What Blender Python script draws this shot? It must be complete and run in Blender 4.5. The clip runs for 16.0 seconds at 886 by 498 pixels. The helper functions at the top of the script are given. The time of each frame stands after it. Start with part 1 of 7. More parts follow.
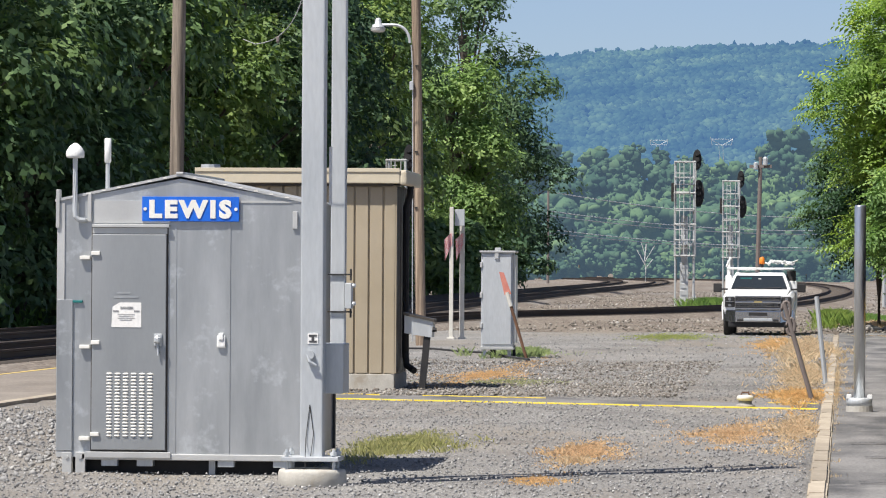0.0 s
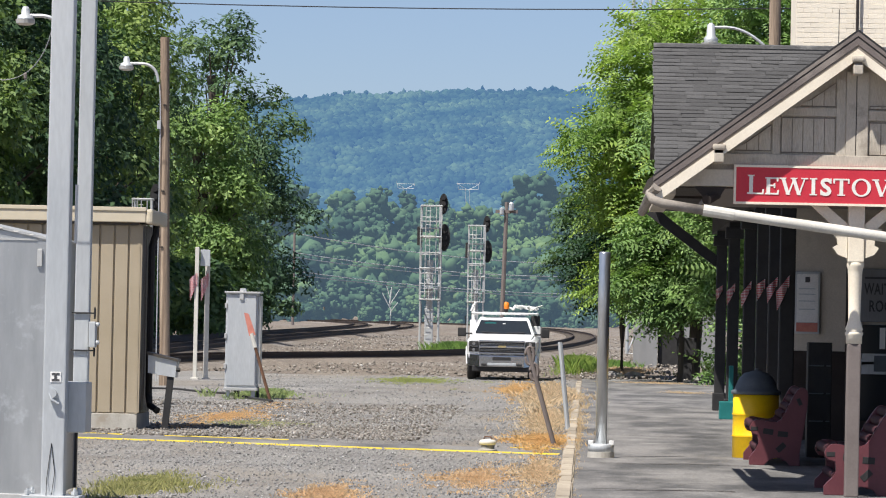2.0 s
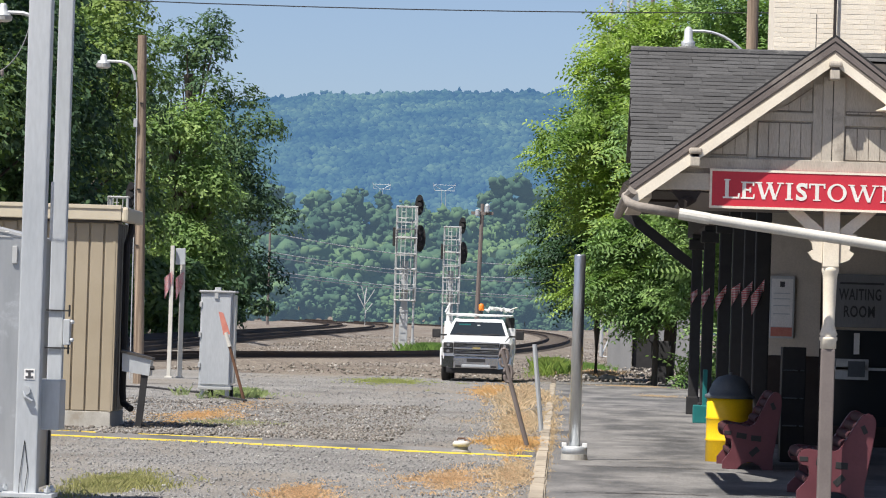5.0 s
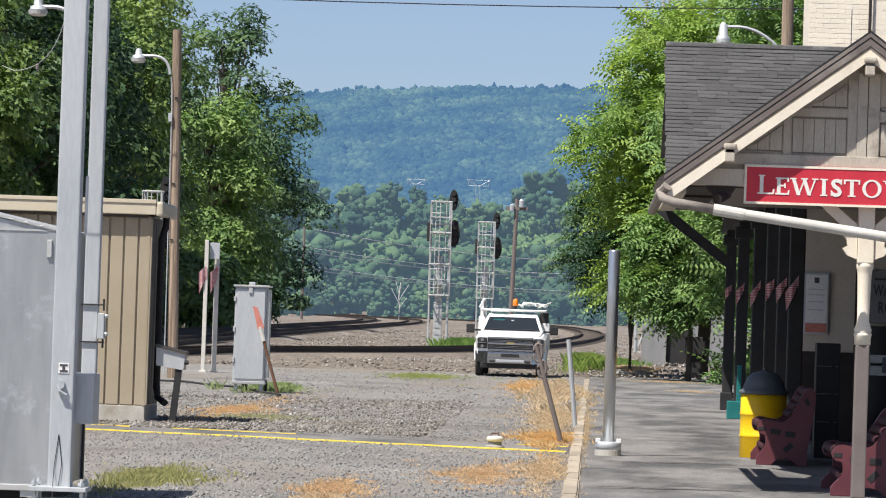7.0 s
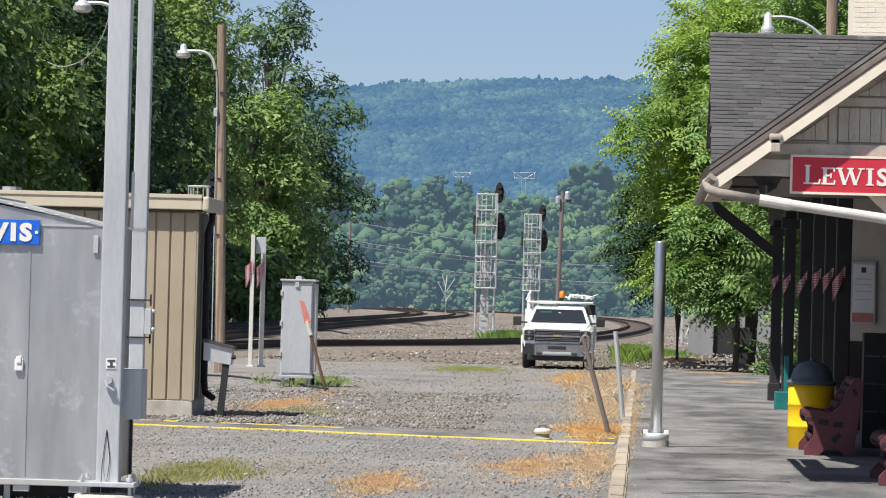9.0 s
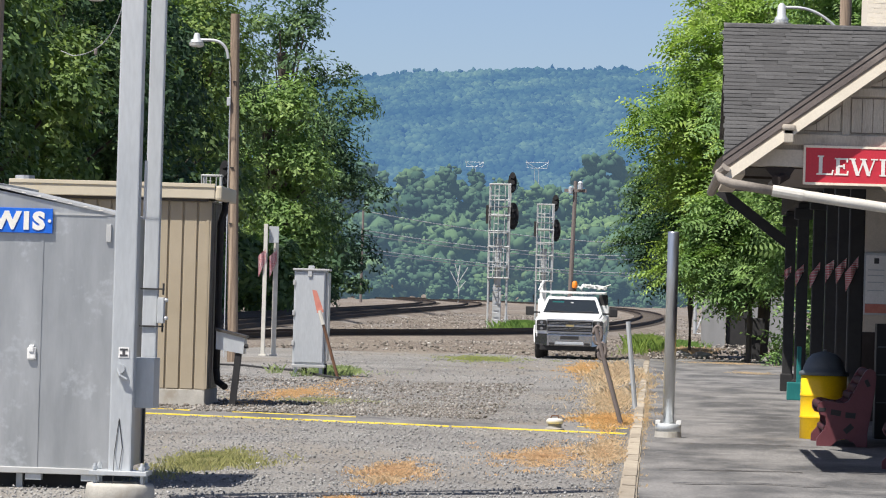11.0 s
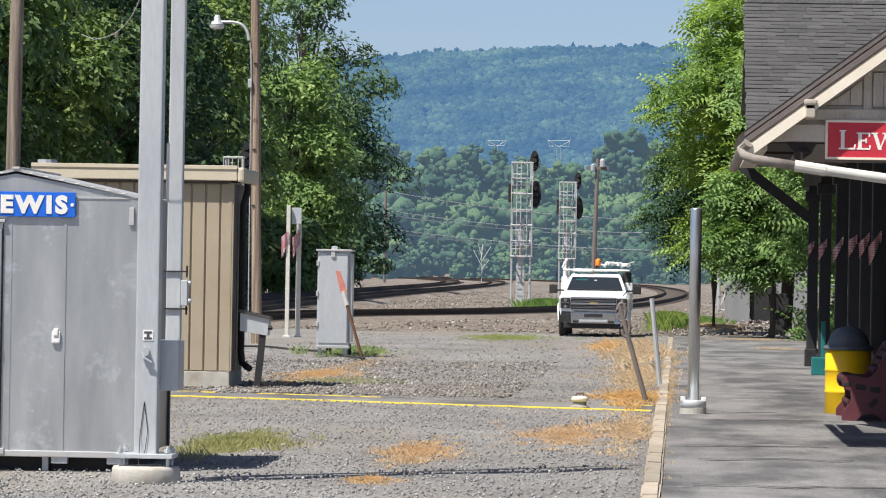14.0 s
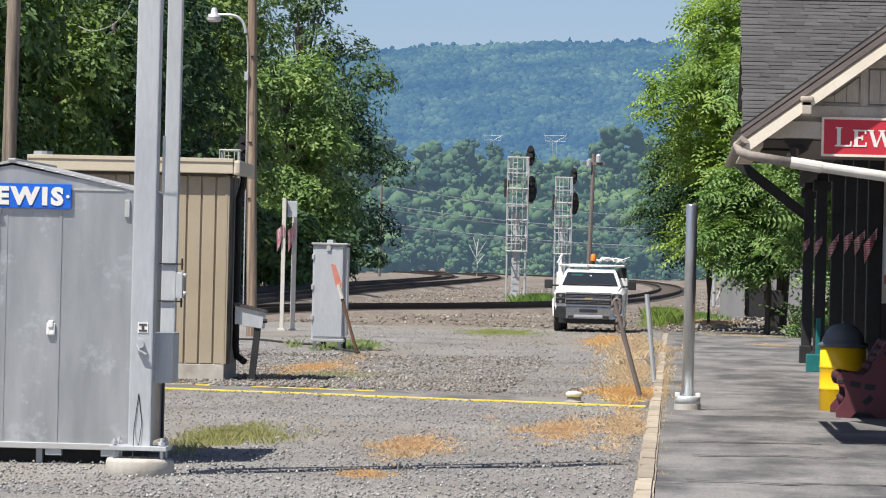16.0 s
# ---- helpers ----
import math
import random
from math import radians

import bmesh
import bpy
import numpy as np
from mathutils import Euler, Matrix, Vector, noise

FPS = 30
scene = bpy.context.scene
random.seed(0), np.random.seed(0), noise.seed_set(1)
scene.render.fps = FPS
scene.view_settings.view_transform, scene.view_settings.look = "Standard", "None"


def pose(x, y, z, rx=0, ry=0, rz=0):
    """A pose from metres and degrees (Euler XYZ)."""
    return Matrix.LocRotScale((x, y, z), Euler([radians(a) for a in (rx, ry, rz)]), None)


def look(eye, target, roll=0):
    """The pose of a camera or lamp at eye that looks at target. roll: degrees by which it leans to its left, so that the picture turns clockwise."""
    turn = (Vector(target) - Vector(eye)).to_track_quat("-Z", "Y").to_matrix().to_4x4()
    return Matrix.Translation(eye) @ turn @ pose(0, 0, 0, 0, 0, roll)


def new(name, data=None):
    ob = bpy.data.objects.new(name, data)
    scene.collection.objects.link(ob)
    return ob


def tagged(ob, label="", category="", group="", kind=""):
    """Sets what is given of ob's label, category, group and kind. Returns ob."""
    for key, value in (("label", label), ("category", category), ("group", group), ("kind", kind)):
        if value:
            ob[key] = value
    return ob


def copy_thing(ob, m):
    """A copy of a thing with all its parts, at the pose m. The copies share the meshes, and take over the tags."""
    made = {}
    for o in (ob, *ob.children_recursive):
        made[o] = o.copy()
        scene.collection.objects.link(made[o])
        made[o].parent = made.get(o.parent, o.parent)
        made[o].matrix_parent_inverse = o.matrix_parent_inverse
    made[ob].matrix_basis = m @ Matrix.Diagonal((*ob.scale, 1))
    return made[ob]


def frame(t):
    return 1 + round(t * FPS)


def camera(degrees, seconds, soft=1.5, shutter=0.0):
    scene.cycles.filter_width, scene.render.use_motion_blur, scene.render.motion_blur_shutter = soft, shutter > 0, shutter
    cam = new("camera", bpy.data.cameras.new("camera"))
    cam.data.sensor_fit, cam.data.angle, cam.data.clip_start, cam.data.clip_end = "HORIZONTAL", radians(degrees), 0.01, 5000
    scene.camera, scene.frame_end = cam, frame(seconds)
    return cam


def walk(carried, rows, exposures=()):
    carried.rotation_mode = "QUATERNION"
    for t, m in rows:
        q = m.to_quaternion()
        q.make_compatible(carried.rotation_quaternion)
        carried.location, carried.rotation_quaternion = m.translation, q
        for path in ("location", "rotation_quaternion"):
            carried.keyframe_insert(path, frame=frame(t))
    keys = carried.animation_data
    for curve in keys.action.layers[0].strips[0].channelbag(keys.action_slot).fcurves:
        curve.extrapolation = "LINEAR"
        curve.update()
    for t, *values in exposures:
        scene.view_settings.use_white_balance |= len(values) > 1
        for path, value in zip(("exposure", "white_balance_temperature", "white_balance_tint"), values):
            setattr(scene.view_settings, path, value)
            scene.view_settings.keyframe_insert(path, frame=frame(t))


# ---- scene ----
import itertools

# ---------------------------------------------------------------- camera
EYE = 1.6
cam = camera(12.786, 16.0, soft=1.1)
ROWS = [
    (0.0, 5.778, 0.407, 0.350), (0.5, 4.786, 0.833, 0.384), (1.0, 3.331, 0.988, 0.297),
    (1.5, 2.120, 1.041, 0.637), (2.0, 2.102, 1.066, 1.218), (2.5, 2.245, 1.023, 1.028),
    (3.0, 2.149, 1.063, 0.871), (3.5, 2.035, 1.060, 1.125), (4.0, 1.991, 1.105, 1.465),
    (6.5, 1.596, 1.046, 2.006), (7.0, 2.240, 1.004, 1.936), (7.5, 2.551, 0.947, 1.694),
    (8.0, 2.742, 0.954, 1.685), (8.5, 2.880, 0.916, 1.478), (11.0, 3.086, 0.727, 1.653),
    (11.5, 3.171, 0.560, 1.459), (12.0, 3.276, 0.486, 1.289), (12.5, 3.341, 0.562, 1.047),
    (13.0, 3.399, 0.447, 0.932), (13.5, 3.415, 0.421, 0.941), (14.0, 3.412, 0.419, 0.974),
    (14.5, 3.393, 0.420, 1.197), (15.0, 3.372, 0.353, 1.327), (15.5, 3.356, 0.318, 1.339),
    (16.0, 3.344, 0.338, 1.367),
]
walk(cam, [(t, pose(0, 0, EYE, 90 + pitch, 0, yaw) @ pose(0, 0, 0, 0, 0, roll)) for t, yaw, pitch, roll in ROWS])

# ---------------------------------------------------------------- light
TO_SUN = Vector((-0.345, -0.36, 0.87)).normalized()
world = bpy.data.worlds.new("sky")
scene.world = world
world.use_nodes = True
wn = world.node_tree
sky = wn.nodes.new("ShaderNodeTexSky")
sky.sky_type = "NISHITA"
sky.sun_disc = False
sky.sun_elevation = math.asin(TO_SUN.z)
sky.sun_rotation = math.atan2(TO_SUN.x, TO_SUN.y)
sky.air_density, sky.dust_density, sky.ozone_density = 0.6, 0.9, 3.5
wn.nodes["Background"].inputs["Strength"].default_value = 0.086
tint = wn.nodes.new("ShaderNodeMix")
tint.data_type, tint.blend_type = "RGBA", "MULTIPLY"
tint.inputs[0].default_value = 1.0
tint.inputs[7].default_value = (1.07, 0.985, 0.95, 1)
wn.links.new(sky.outputs["Color"], tint.inputs[6])
wn.links.new(tint.outputs[2], wn.nodes["Background"].inputs["Color"])
sun = new("sun", bpy.data.lights.new("sun", "SUN"))
sun.data.energy, sun.data.angle, sun.data.color = 4.75, radians(0.53), (1.0, 0.952, 0.885)
sun.matrix_world = look(TO_SUN * 60, (0, 0, 0))
scene.view_settings.exposure = 0.63

# ---------------------------------------------------------------- materials
def node(nt, kind, **values):
    n = nt.nodes.new(kind)
    for k, v in values.items():
        n.inputs[k.replace("_", " ")].default_value = v
    return n


def ramp(nt, fac, stops):
    r = nt.nodes.new("ShaderNodeValToRGB")
    while len(r.color_ramp.elements) < len(stops):
        r.color_ramp.elements.new(0.5)
    for e, (p, c) in zip(r.color_ramp.elements, stops):
        e.position, e.color = p, (*c, 1)
    nt.links.new(fac, r.inputs["Fac"])
    return r.outputs["Color"]


def mixc(nt, fac, a, b, how="MIX"):
    m = nt.nodes.new("ShaderNodeMix")
    m.data_type, m.blend_type = "RGBA", how
    for sock, v in ((m.inputs[0], fac), (m.inputs[6], a), (m.inputs[7], b)):
        if hasattr(v, "is_linked"):
            nt.links.new(v, sock)
        else:
            sock.default_value = v if not isinstance(v, tuple) else (*v[:3], 1)
    return m.outputs[2]


def tex(nt, scale, kind="Object", stretch=(1, 1, 1), detail=4, rough=0.6):
    c = nt.nodes.new("ShaderNodeTexCoord")
    mp = node(nt, "ShaderNodeMapping", Scale=stretch)
    nt.links.new(c.outputs[kind], mp.inputs["Vector"])
    n = node(nt, "ShaderNodeTexNoise", Scale=scale, Detail=detail, Roughness=rough)
    nt.links.new(mp.outputs["Vector"], n.inputs["Vector"])
    return n.outputs["Fac"]


def surf(name, dark, light, scale=6, fine=60, rough=0.6, metal=0.0, bump=0.2, stretch=(1, 1, 1), stain=None, spread=0.25, vary=0.0, spec=0.4, grit=0.45, stain_scale=0):
    """A two-scale surface: broad tone, fine grain, optional stains, fine relief."""
    m = bpy.data.materials.new(name)
    m.use_nodes = True
    nt = m.node_tree
    b = nt.nodes["Principled BSDF"]
    broad, grain = tex(nt, scale, stretch=stretch), tex(nt, fine, stretch=stretch, detail=3)
    col = ramp(nt, broad, [(0.5 - spread, dark), (0.5 + spread, light)])
    g = ramp(nt, grain, [(0.3, (1 - 0.2 * grit,) * 3), (0.7, (1 + 0.12 * grit,) * 3)])
    col = mixc(nt, 1.0, col, g, "MULTIPLY")
    if stain:
        s = tex(nt, stain_scale or scale * 0.37, detail=6, rough=0.7)
        f = ramp(nt, s, [(0.56, (0, 0, 0)), (0.70, (0.75, 0.75, 0.75))])
        col = mixc(nt, f, col, stain)
    if vary:
        o = nt.nodes.new("ShaderNodeObjectInfo")
        v = ramp(nt, o.outputs["Random"], [(0.0, (1 - vary,) * 3), (1.0, (1 + vary,) * 3)])
        col = mixc(nt, 1.0, col, v, "MULTIPLY")
    nt.links.new(col, b.inputs["Base Color"])
    b.inputs["Metallic"].default_value = metal
    b.inputs["Specular IOR Level"].default_value = spec
    r = ramp(nt, broad, [(0.2, (rough * 0.85,) * 3), (0.8, (min(1, rough * 1.15),) * 3)])
    nt.links.new(r, b.inputs["Roughness"])
    if bump:
        bp = node(nt, "ShaderNodeBump", Strength=bump, Distance=0.02)
        nt.links.new(grain, bp.inputs["Height"])
        nt.links.new(bp.outputs["Normal"], b.inputs["Normal"])
    return m


def foliage(name, shade, mid, bright, haze=None, glow=0.0, scale=0.6, through_tone=(1.1, 1.22, 0.72), mixed=(0.62, 1.28), dull=False, uneven=0.25):
    m = bpy.data.materials.new(name)
    m.use_nodes = True
    nt = m.node_tree
    b = nt.nodes["Principled BSDF"]
    g = nt.nodes.new("ShaderNodeNewGeometry")
    o = nt.nodes.new("ShaderNodeObjectInfo")
    base = ramp(nt, tex(nt, scale, detail=3), [(0.3, shade), (0.5, mid), (0.72, bright)])
    isl = ramp(nt, g.outputs["Random Per Island"], [(0.0, (0.7, 0.72, 0.7)), (1.0, (1.35, 1.3, 1.2))] if glow < 0.1 else [(0.0, (1 - 0.45 * uneven,) * 3), (0.6, (1.0, 1.0, 1.0)), (1.0, (1 + 0.6 * uneven, 1 + 0.5 * uneven, 1 + 0.3 * uneven))])
    obv = ramp(nt, o.outputs["Random"], [(0.0, (mixed[0], mixed[0] * 1.15, mixed[0] * 1.3)), (0.5, (1, 1, 1)), (1.0, (mixed[1], mixed[1] * 0.92, mixed[1] * 0.68))])
    col = mixc(nt, 1.0, mixc(nt, 1.0, base, isl, "MULTIPLY"), obv, "MULTIPLY")
    nt.links.new(col, b.inputs["Base Color"])
    b.inputs["Roughness"].default_value = 1.0 if dull else 0.6
    b.inputs["Specular IOR Level"].default_value = 0.0 if dull else 0.25
    out = nt.nodes["Material Output"]
    # air haze put in as emission, though leaves give off no light
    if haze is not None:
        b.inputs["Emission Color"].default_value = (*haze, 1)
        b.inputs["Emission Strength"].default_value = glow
    if glow < 0.1:
        t = nt.nodes.new("ShaderNodeBsdfTranslucent")
        nt.links.new(mixc(nt, 1.0, col, through_tone, "MULTIPLY"), t.inputs["Color"])
        s = nt.nodes.new("ShaderNodeMixShader")
        s.inputs[0].default_value = 0.3
        nt.links.new(b.outputs[0], s.inputs[1])
        nt.links.new(t.outputs[0], s.inputs[2])
        nt.links.new(s.outputs[0], out.inputs["Surface"])
    return m


def glass_mat():
    m = bpy.data.materials.new("dark_glass")
    m.use_nodes = True
    b = m.node_tree.nodes["Principled BSDF"]
    b.inputs["Base Color"].default_value = (0.02, 0.025, 0.03, 1)
    b.inputs["Roughness"].default_value = 0.08
    return m


def gravel_mat(name, tones, cell=22.0, soil=0.75):
    """Crushed stone: cells of several tones, darker between, and broad worn patches."""
    m = bpy.data.materials.new(name)
    m.use_nodes = True
    nt = m.node_tree
    b = nt.nodes["Principled BSDF"]
    c = nt.nodes.new("ShaderNodeTexCoord")
    v = node(nt, "ShaderNodeTexVoronoi", Scale=cell)
    nt.links.new(c.outputs["Object"], v.inputs["Vector"])
    sep = nt.nodes.new("ShaderNodeSeparateColor")
    nt.links.new(v.outputs["Color"], sep.inputs["Color"])
    col = ramp(nt, sep.outputs["Red"], [(i / (len(tones) - 1), t) for i, t in enumerate(tones)])
    gap = ramp(nt, v.outputs["Distance"], [(0.25, (1.1, 1.1, 1.1)), (0.75, (0.62, 0.6, 0.58))])
    col = mixc(nt, 1.0, col, gap, "MULTIPLY")
    wide = tex(nt, 0.33, detail=6, rough=0.65)
    fade = ramp(nt, wide, [(0.34, (0.70, 0.69, 0.68)), (0.46, (0.95, 0.94, 0.92)), (0.56, (1.06, 1.05, 1.02)), (0.68, (1.28, 1.26, 1.2))])
    col = mixc(nt, 1.0, col, fade, "MULTIPLY")
    # trodden earth and packed fines between the stones
    earth = ramp(nt, tex(nt, 0.2, stretch=(1, 0.35, 1), detail=7, rough=0.7), [(0.47, (0, 0, 0)), (0.60, (soil, soil, soil))])
    col = mixc(nt, earth, col, mixc(nt, tex(nt, 9, detail=5, rough=0.75), (0.16, 0.135, 0.105), (0.30, 0.265, 0.22)))
    lane = ramp(nt, tex(nt, 0.16, stretch=(0.9, 0.22, 1), detail=6, rough=0.7), [(0.50, (0, 0, 0)), (0.64, (soil * 0.8,) * 3)])
    col = mixc(nt, lane, col, mixc(nt, tex(nt, 14, detail=5, rough=0.8), (0.20, 0.197, 0.192), (0.335, 0.33, 0.322)))
    nt.links.new(col, b.inputs["Base Color"])
    b.inputs["Roughness"].default_value = 0.9
    bp = node(nt, "ShaderNodeBump", Strength=0.9, Distance=0.03)
    bp.invert = True
    nt.links.new(v.outputs["Distance"], bp.inputs["Height"])
    nt.links.new(bp.outputs["Normal"], b.inputs["Normal"])
    return m


def striped(name, a, b_, scale):
    m = bpy.data.materials.new(name)
    m.use_nodes = True
    nt = m.node_tree
    c = nt.nodes.new("ShaderNodeTexCoord")
    w = node(nt, "ShaderNodeTexWave", Scale=scale)
    w.bands_direction = "Z"
    nt.links.new(c.outputs["Object"], w.inputs["Vector"])
    nt.links.new(ramp(nt, w.outputs["Fac"], [(0.45, a), (0.55, b_)]), nt.nodes["Principled BSDF"].inputs["Base Color"])
    nt.nodes["Principled BSDF"].inputs["Roughness"].default_value = 0.8
    return m


GRAVEL = gravel_mat("gravel", [(0.175, 0.172, 0.17), (0.29, 0.287, 0.28), (0.235, 0.232, 0.228), (0.355, 0.35, 0.34), (0.27, 0.258, 0.24)], 38)
BALLAST = gravel_mat("ballast", [(0.095, 0.077, 0.062), (0.205, 0.172, 0.142), (0.145, 0.120, 0.099), (0.275, 0.24, 0.205)], 9, 0.5)
STONE = surf("loose_stone", (0.17, 0.16, 0.155), (0.40, 0.38, 0.35), 3, 30, 0.9, bump=0.3)
ASPHALT = surf("worn_asphalt", (0.082, 0.081, 0.080), (0.21, 0.203, 0.194), 0.9, 34, 0.85, stretch=(1, 0.3, 1), stain=(0.285, 0.275, 0.26), bump=0.4, spread=0.11, stain_scale=0.8, grit=1.2)
BROWN_ASPHALT = surf("dusty_brown_asphalt", (0.16, 0.138, 0.115), (0.25, 0.22, 0.188), 1.2, 30, 0.9, stretch=(1, 0.4, 1), stain=(0.29, 0.26, 0.22), bump=0.4, grit=1.0)
YELLOW_OLD = surf("faded_yellow_paint", (0.50, 0.36, 0.10), (0.64, 0.48, 0.14), 4, 40, 0.8, stain=(0.30, 0.25, 0.17))
KERB = surf("kerb_stone", (0.25, 0.21, 0.16), (0.43, 0.375, 0.295), 3, 40, 0.9, stain=(0.24, 0.18, 0.12), vary=0.22)
CONCRETE = surf("concrete", (0.36, 0.34, 0.30), (0.52, 0.50, 0.45), 5, 60, 0.9, stain=(0.3, 0.26, 0.2))
YELLOW = surf("yellow_line_paint", (0.72, 0.52, 0.04), (0.85, 0.68, 0.07), 4, 40, 0.7, stain=(0.45, 0.36, 0.12))
ALU = surf("weathered_aluminium", (0.32, 0.333, 0.34), (0.51, 0.522, 0.525), 1.9, 45, 0.4, metal=0.6, spread=0.2, stretch=(1.5, 1, 0.3), stain=(0.66, 0.69, 0.70), stain_scale=2.9, bump=0.02, grit=0.15)
ALU_DOOR = surf("brushed_aluminium_door", (0.31, 0.325, 0.33), (0.40, 0.41, 0.415), 1.5, 60, 0.42, metal=0.55, stretch=(1, 1, 0.3), bump=0.02, grit=0.15)
ALU_EDGE = surf("aluminium_trim", (0.48, 0.48, 0.465), (0.62, 0.62, 0.6), 2, 50, 0.45, metal=0.5, bump=0.02, grit=0.15)
GALV = surf("galvanised_steel", (0.46, 0.485, 0.50), (0.58, 0.60, 0.61), 3, 35, 0.5, metal=0.4, stretch=(1, 1, 0.2), bump=0.04, grit=0.4)
GALV_POLE = surf("bright_galvanised_pipe", (0.45, 0.47, 0.49), (0.66, 0.68, 0.7), 3, 40, 0.32, metal=0.85, stretch=(1, 1, 0.2), bump=0.06)
TAN = surf("tan_metal_siding", (0.34, 0.285, 0.20), (0.40, 0.34, 0.25), 1.2, 40, 0.5, bump=0.02, grit=0.2)
TAN_TRIM = surf("pale_tan_trim", (0.50, 0.44, 0.33), (0.60, 0.54, 0.42), 1.5, 40, 0.5, bump=0.02, grit=0.15)
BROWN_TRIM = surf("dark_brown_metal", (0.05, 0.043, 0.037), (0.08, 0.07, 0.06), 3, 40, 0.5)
WOOD_POLE = surf("weathered_pole_wood", (0.17, 0.122, 0.086), (0.42, 0.325, 0.24), 4, 26, 0.85, stretch=(4, 4, 0.1), bump=0.6, grit=1.6, spread=0.18)
WOOD_DARK = surf("dark_pole_wood", (0.09, 0.072, 0.058), (0.34, 0.285, 0.225), 3, 26, 0.85, stretch=(3, 3, 0.1), bump=0.6, grit=1.6, spread=0.16)
WHITE = surf("white_paint", (0.70, 0.70, 0.68), (0.80, 0.80, 0.78), 3, 50, 0.5, bump=0.05)
WHITE_POST = surf("grubby_white_post", (0.50, 0.48, 0.43), (0.66, 0.64, 0.58), 3, 50, 0.6, bump=0.05)
BLUE = surf("blue_sign_enamel", (0.012, 0.11, 0.55), (0.016, 0.15, 0.66), 3, 60, 0.35, bump=0.03)
RED = surf("red_sign_paint", (0.50, 0.025, 0.045), (0.60, 0.04, 0.06), 2, 60, 0.5, bump=0.05)
LETTER = surf("letter_white", (0.72, 0.70, 0.64), (0.82, 0.80, 0.75), 4, 60, 0.5, bump=0.02)
CREAM = surf("cream_woodwork_paint", (0.72, 0.64, 0.51), (0.83, 0.76, 0.63), 2.5, 50, 0.65, stain=(0.56, 0.48, 0.37), bump=0.05, grit=0.4)
TAUPE = surf("taupe_woodwork_paint", (0.50, 0.445, 0.37), (0.60, 0.54, 0.455), 2, 50, 0.7, stain=(0.40, 0.35, 0.29), bump=0.15, grit=0.5)
RAKE = surf("dusty_brown_moulding_paint", (0.12, 0.10, 0.092), (0.20, 0.17, 0.155), 2.5, 50, 0.8, stain=(0.30, 0.265, 0.23), grit=0.8)
PEEL = surf("weathered_taupe_paint", (0.42, 0.37, 0.305), (0.57, 0.515, 0.43), 1.4, 60, 0.8, stretch=(3, 3, 0.3), stain=(0.29, 0.25, 0.205), stain_scale=3.0, bump=0.3, grit=0.9)
# grime and shade are both mixed into the gutter colour
GUTTER = surf("grimy_shaded_gutter_paint", (0.20, 0.175, 0.15), (0.33, 0.295, 0.255), 5, 50, 0.75, stain=(0.12, 0.10, 0.085))
# darker copy of the taupe: recess shade put into the colour
TAUPE_SHADE = surf("dark_taupe_recess_shade", (0.20, 0.17, 0.14), (0.28, 0.24, 0.2), 2, 50, 0.8)
CREAM_BRICK = surf("cream_painted_brick", (0.78, 0.71, 0.58), (0.87, 0.80, 0.68), 4, 60, 0.75, vary=0.05, bump=0.15, grit=0.5)
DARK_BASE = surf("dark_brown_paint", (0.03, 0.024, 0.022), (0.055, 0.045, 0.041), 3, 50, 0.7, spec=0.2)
GREY_POST = surf("grey_brown_paint", (0.15, 0.125, 0.115), (0.20, 0.17, 0.158), 3, 50, 0.65, bump=0.03, grit=0.4)
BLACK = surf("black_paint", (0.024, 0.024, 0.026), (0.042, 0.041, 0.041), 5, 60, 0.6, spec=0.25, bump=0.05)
RUBBER = surf("tyre_rubber", (0.015, 0.015, 0.016), (0.04, 0.038, 0.036), 8, 60, 0.85)
RAIL_SIDE = surf("rusted_rail", (0.025, 0.018, 0.015), (0.06, 0.04, 0.03), 2, 40, 0.8, stretch=(1, 0.2, 1))
TIE = surf("creosoted_tie", (0.045, 0.038, 0.033), (0.095, 0.08, 0.068), 3, 30, 0.9, vary=0.3)
SHINGLE = surf("asphalt_shingle", (0.05, 0.05, 0.052), (0.10, 0.098, 0.096), 7.0, 90, 0.92, stretch=(0.35, 1, 1.6), stain=(0.19, 0.188, 0.178), vary=0.22, bump=0.5, grit=1.5, stain_scale=2.2)
MAROON = surf("maroon_plastic", (0.098, 0.028, 0.036), (0.165, 0.05, 0.06), 2, 40, 0.5, stain=(0.24, 0.10, 0.105), bump=0.04, grit=0.4)
# darker copy of the maroon: shade on the slats put into their colour
MAROON_SHADE = surf("shaded_maroon_slat", (0.045, 0.016, 0.02), (0.075, 0.027, 0.032), 3, 40, 0.75, bump=0.04, grit=0.4, spec=0.2)
BIN_YELLOW = surf("yellow_barrel_paint", (0.80, 0.48, 0.005), (0.88, 0.56, 0.01), 3, 50, 0.4, stain=(0.62, 0.33, 0.02), bump=0.05)
BIN_LID = surf("grey_blue_plastic", (0.075, 0.09, 0.105), (0.12, 0.14, 0.155), 3, 50, 0.55)
TEAL = surf("teal_paint", (0.012, 0.14, 0.14), (0.02, 0.2, 0.19), 4, 50, 0.5)
CAR_WHITE = surf("white_car_paint", (0.74, 0.75, 0.76), (0.82, 0.82, 0.82), 2, 60, 0.22, bump=0.0)
CHROME = surf("chrome", (0.42, 0.43, 0.45), (0.54, 0.54, 0.56), 4, 50, 0.14, metal=0.95, bump=0.0)
ORANGE = surf("orange_plastic", (0.75, 0.18, 0.02), (0.85, 0.26, 0.03), 5, 50, 0.4)
CAGE = surf("pale_galvanised_bar", (0.47, 0.48, 0.47), (0.62, 0.63, 0.62), 3, 40, 0.5, metal=0.2, bump=0.02, grit=0.3)
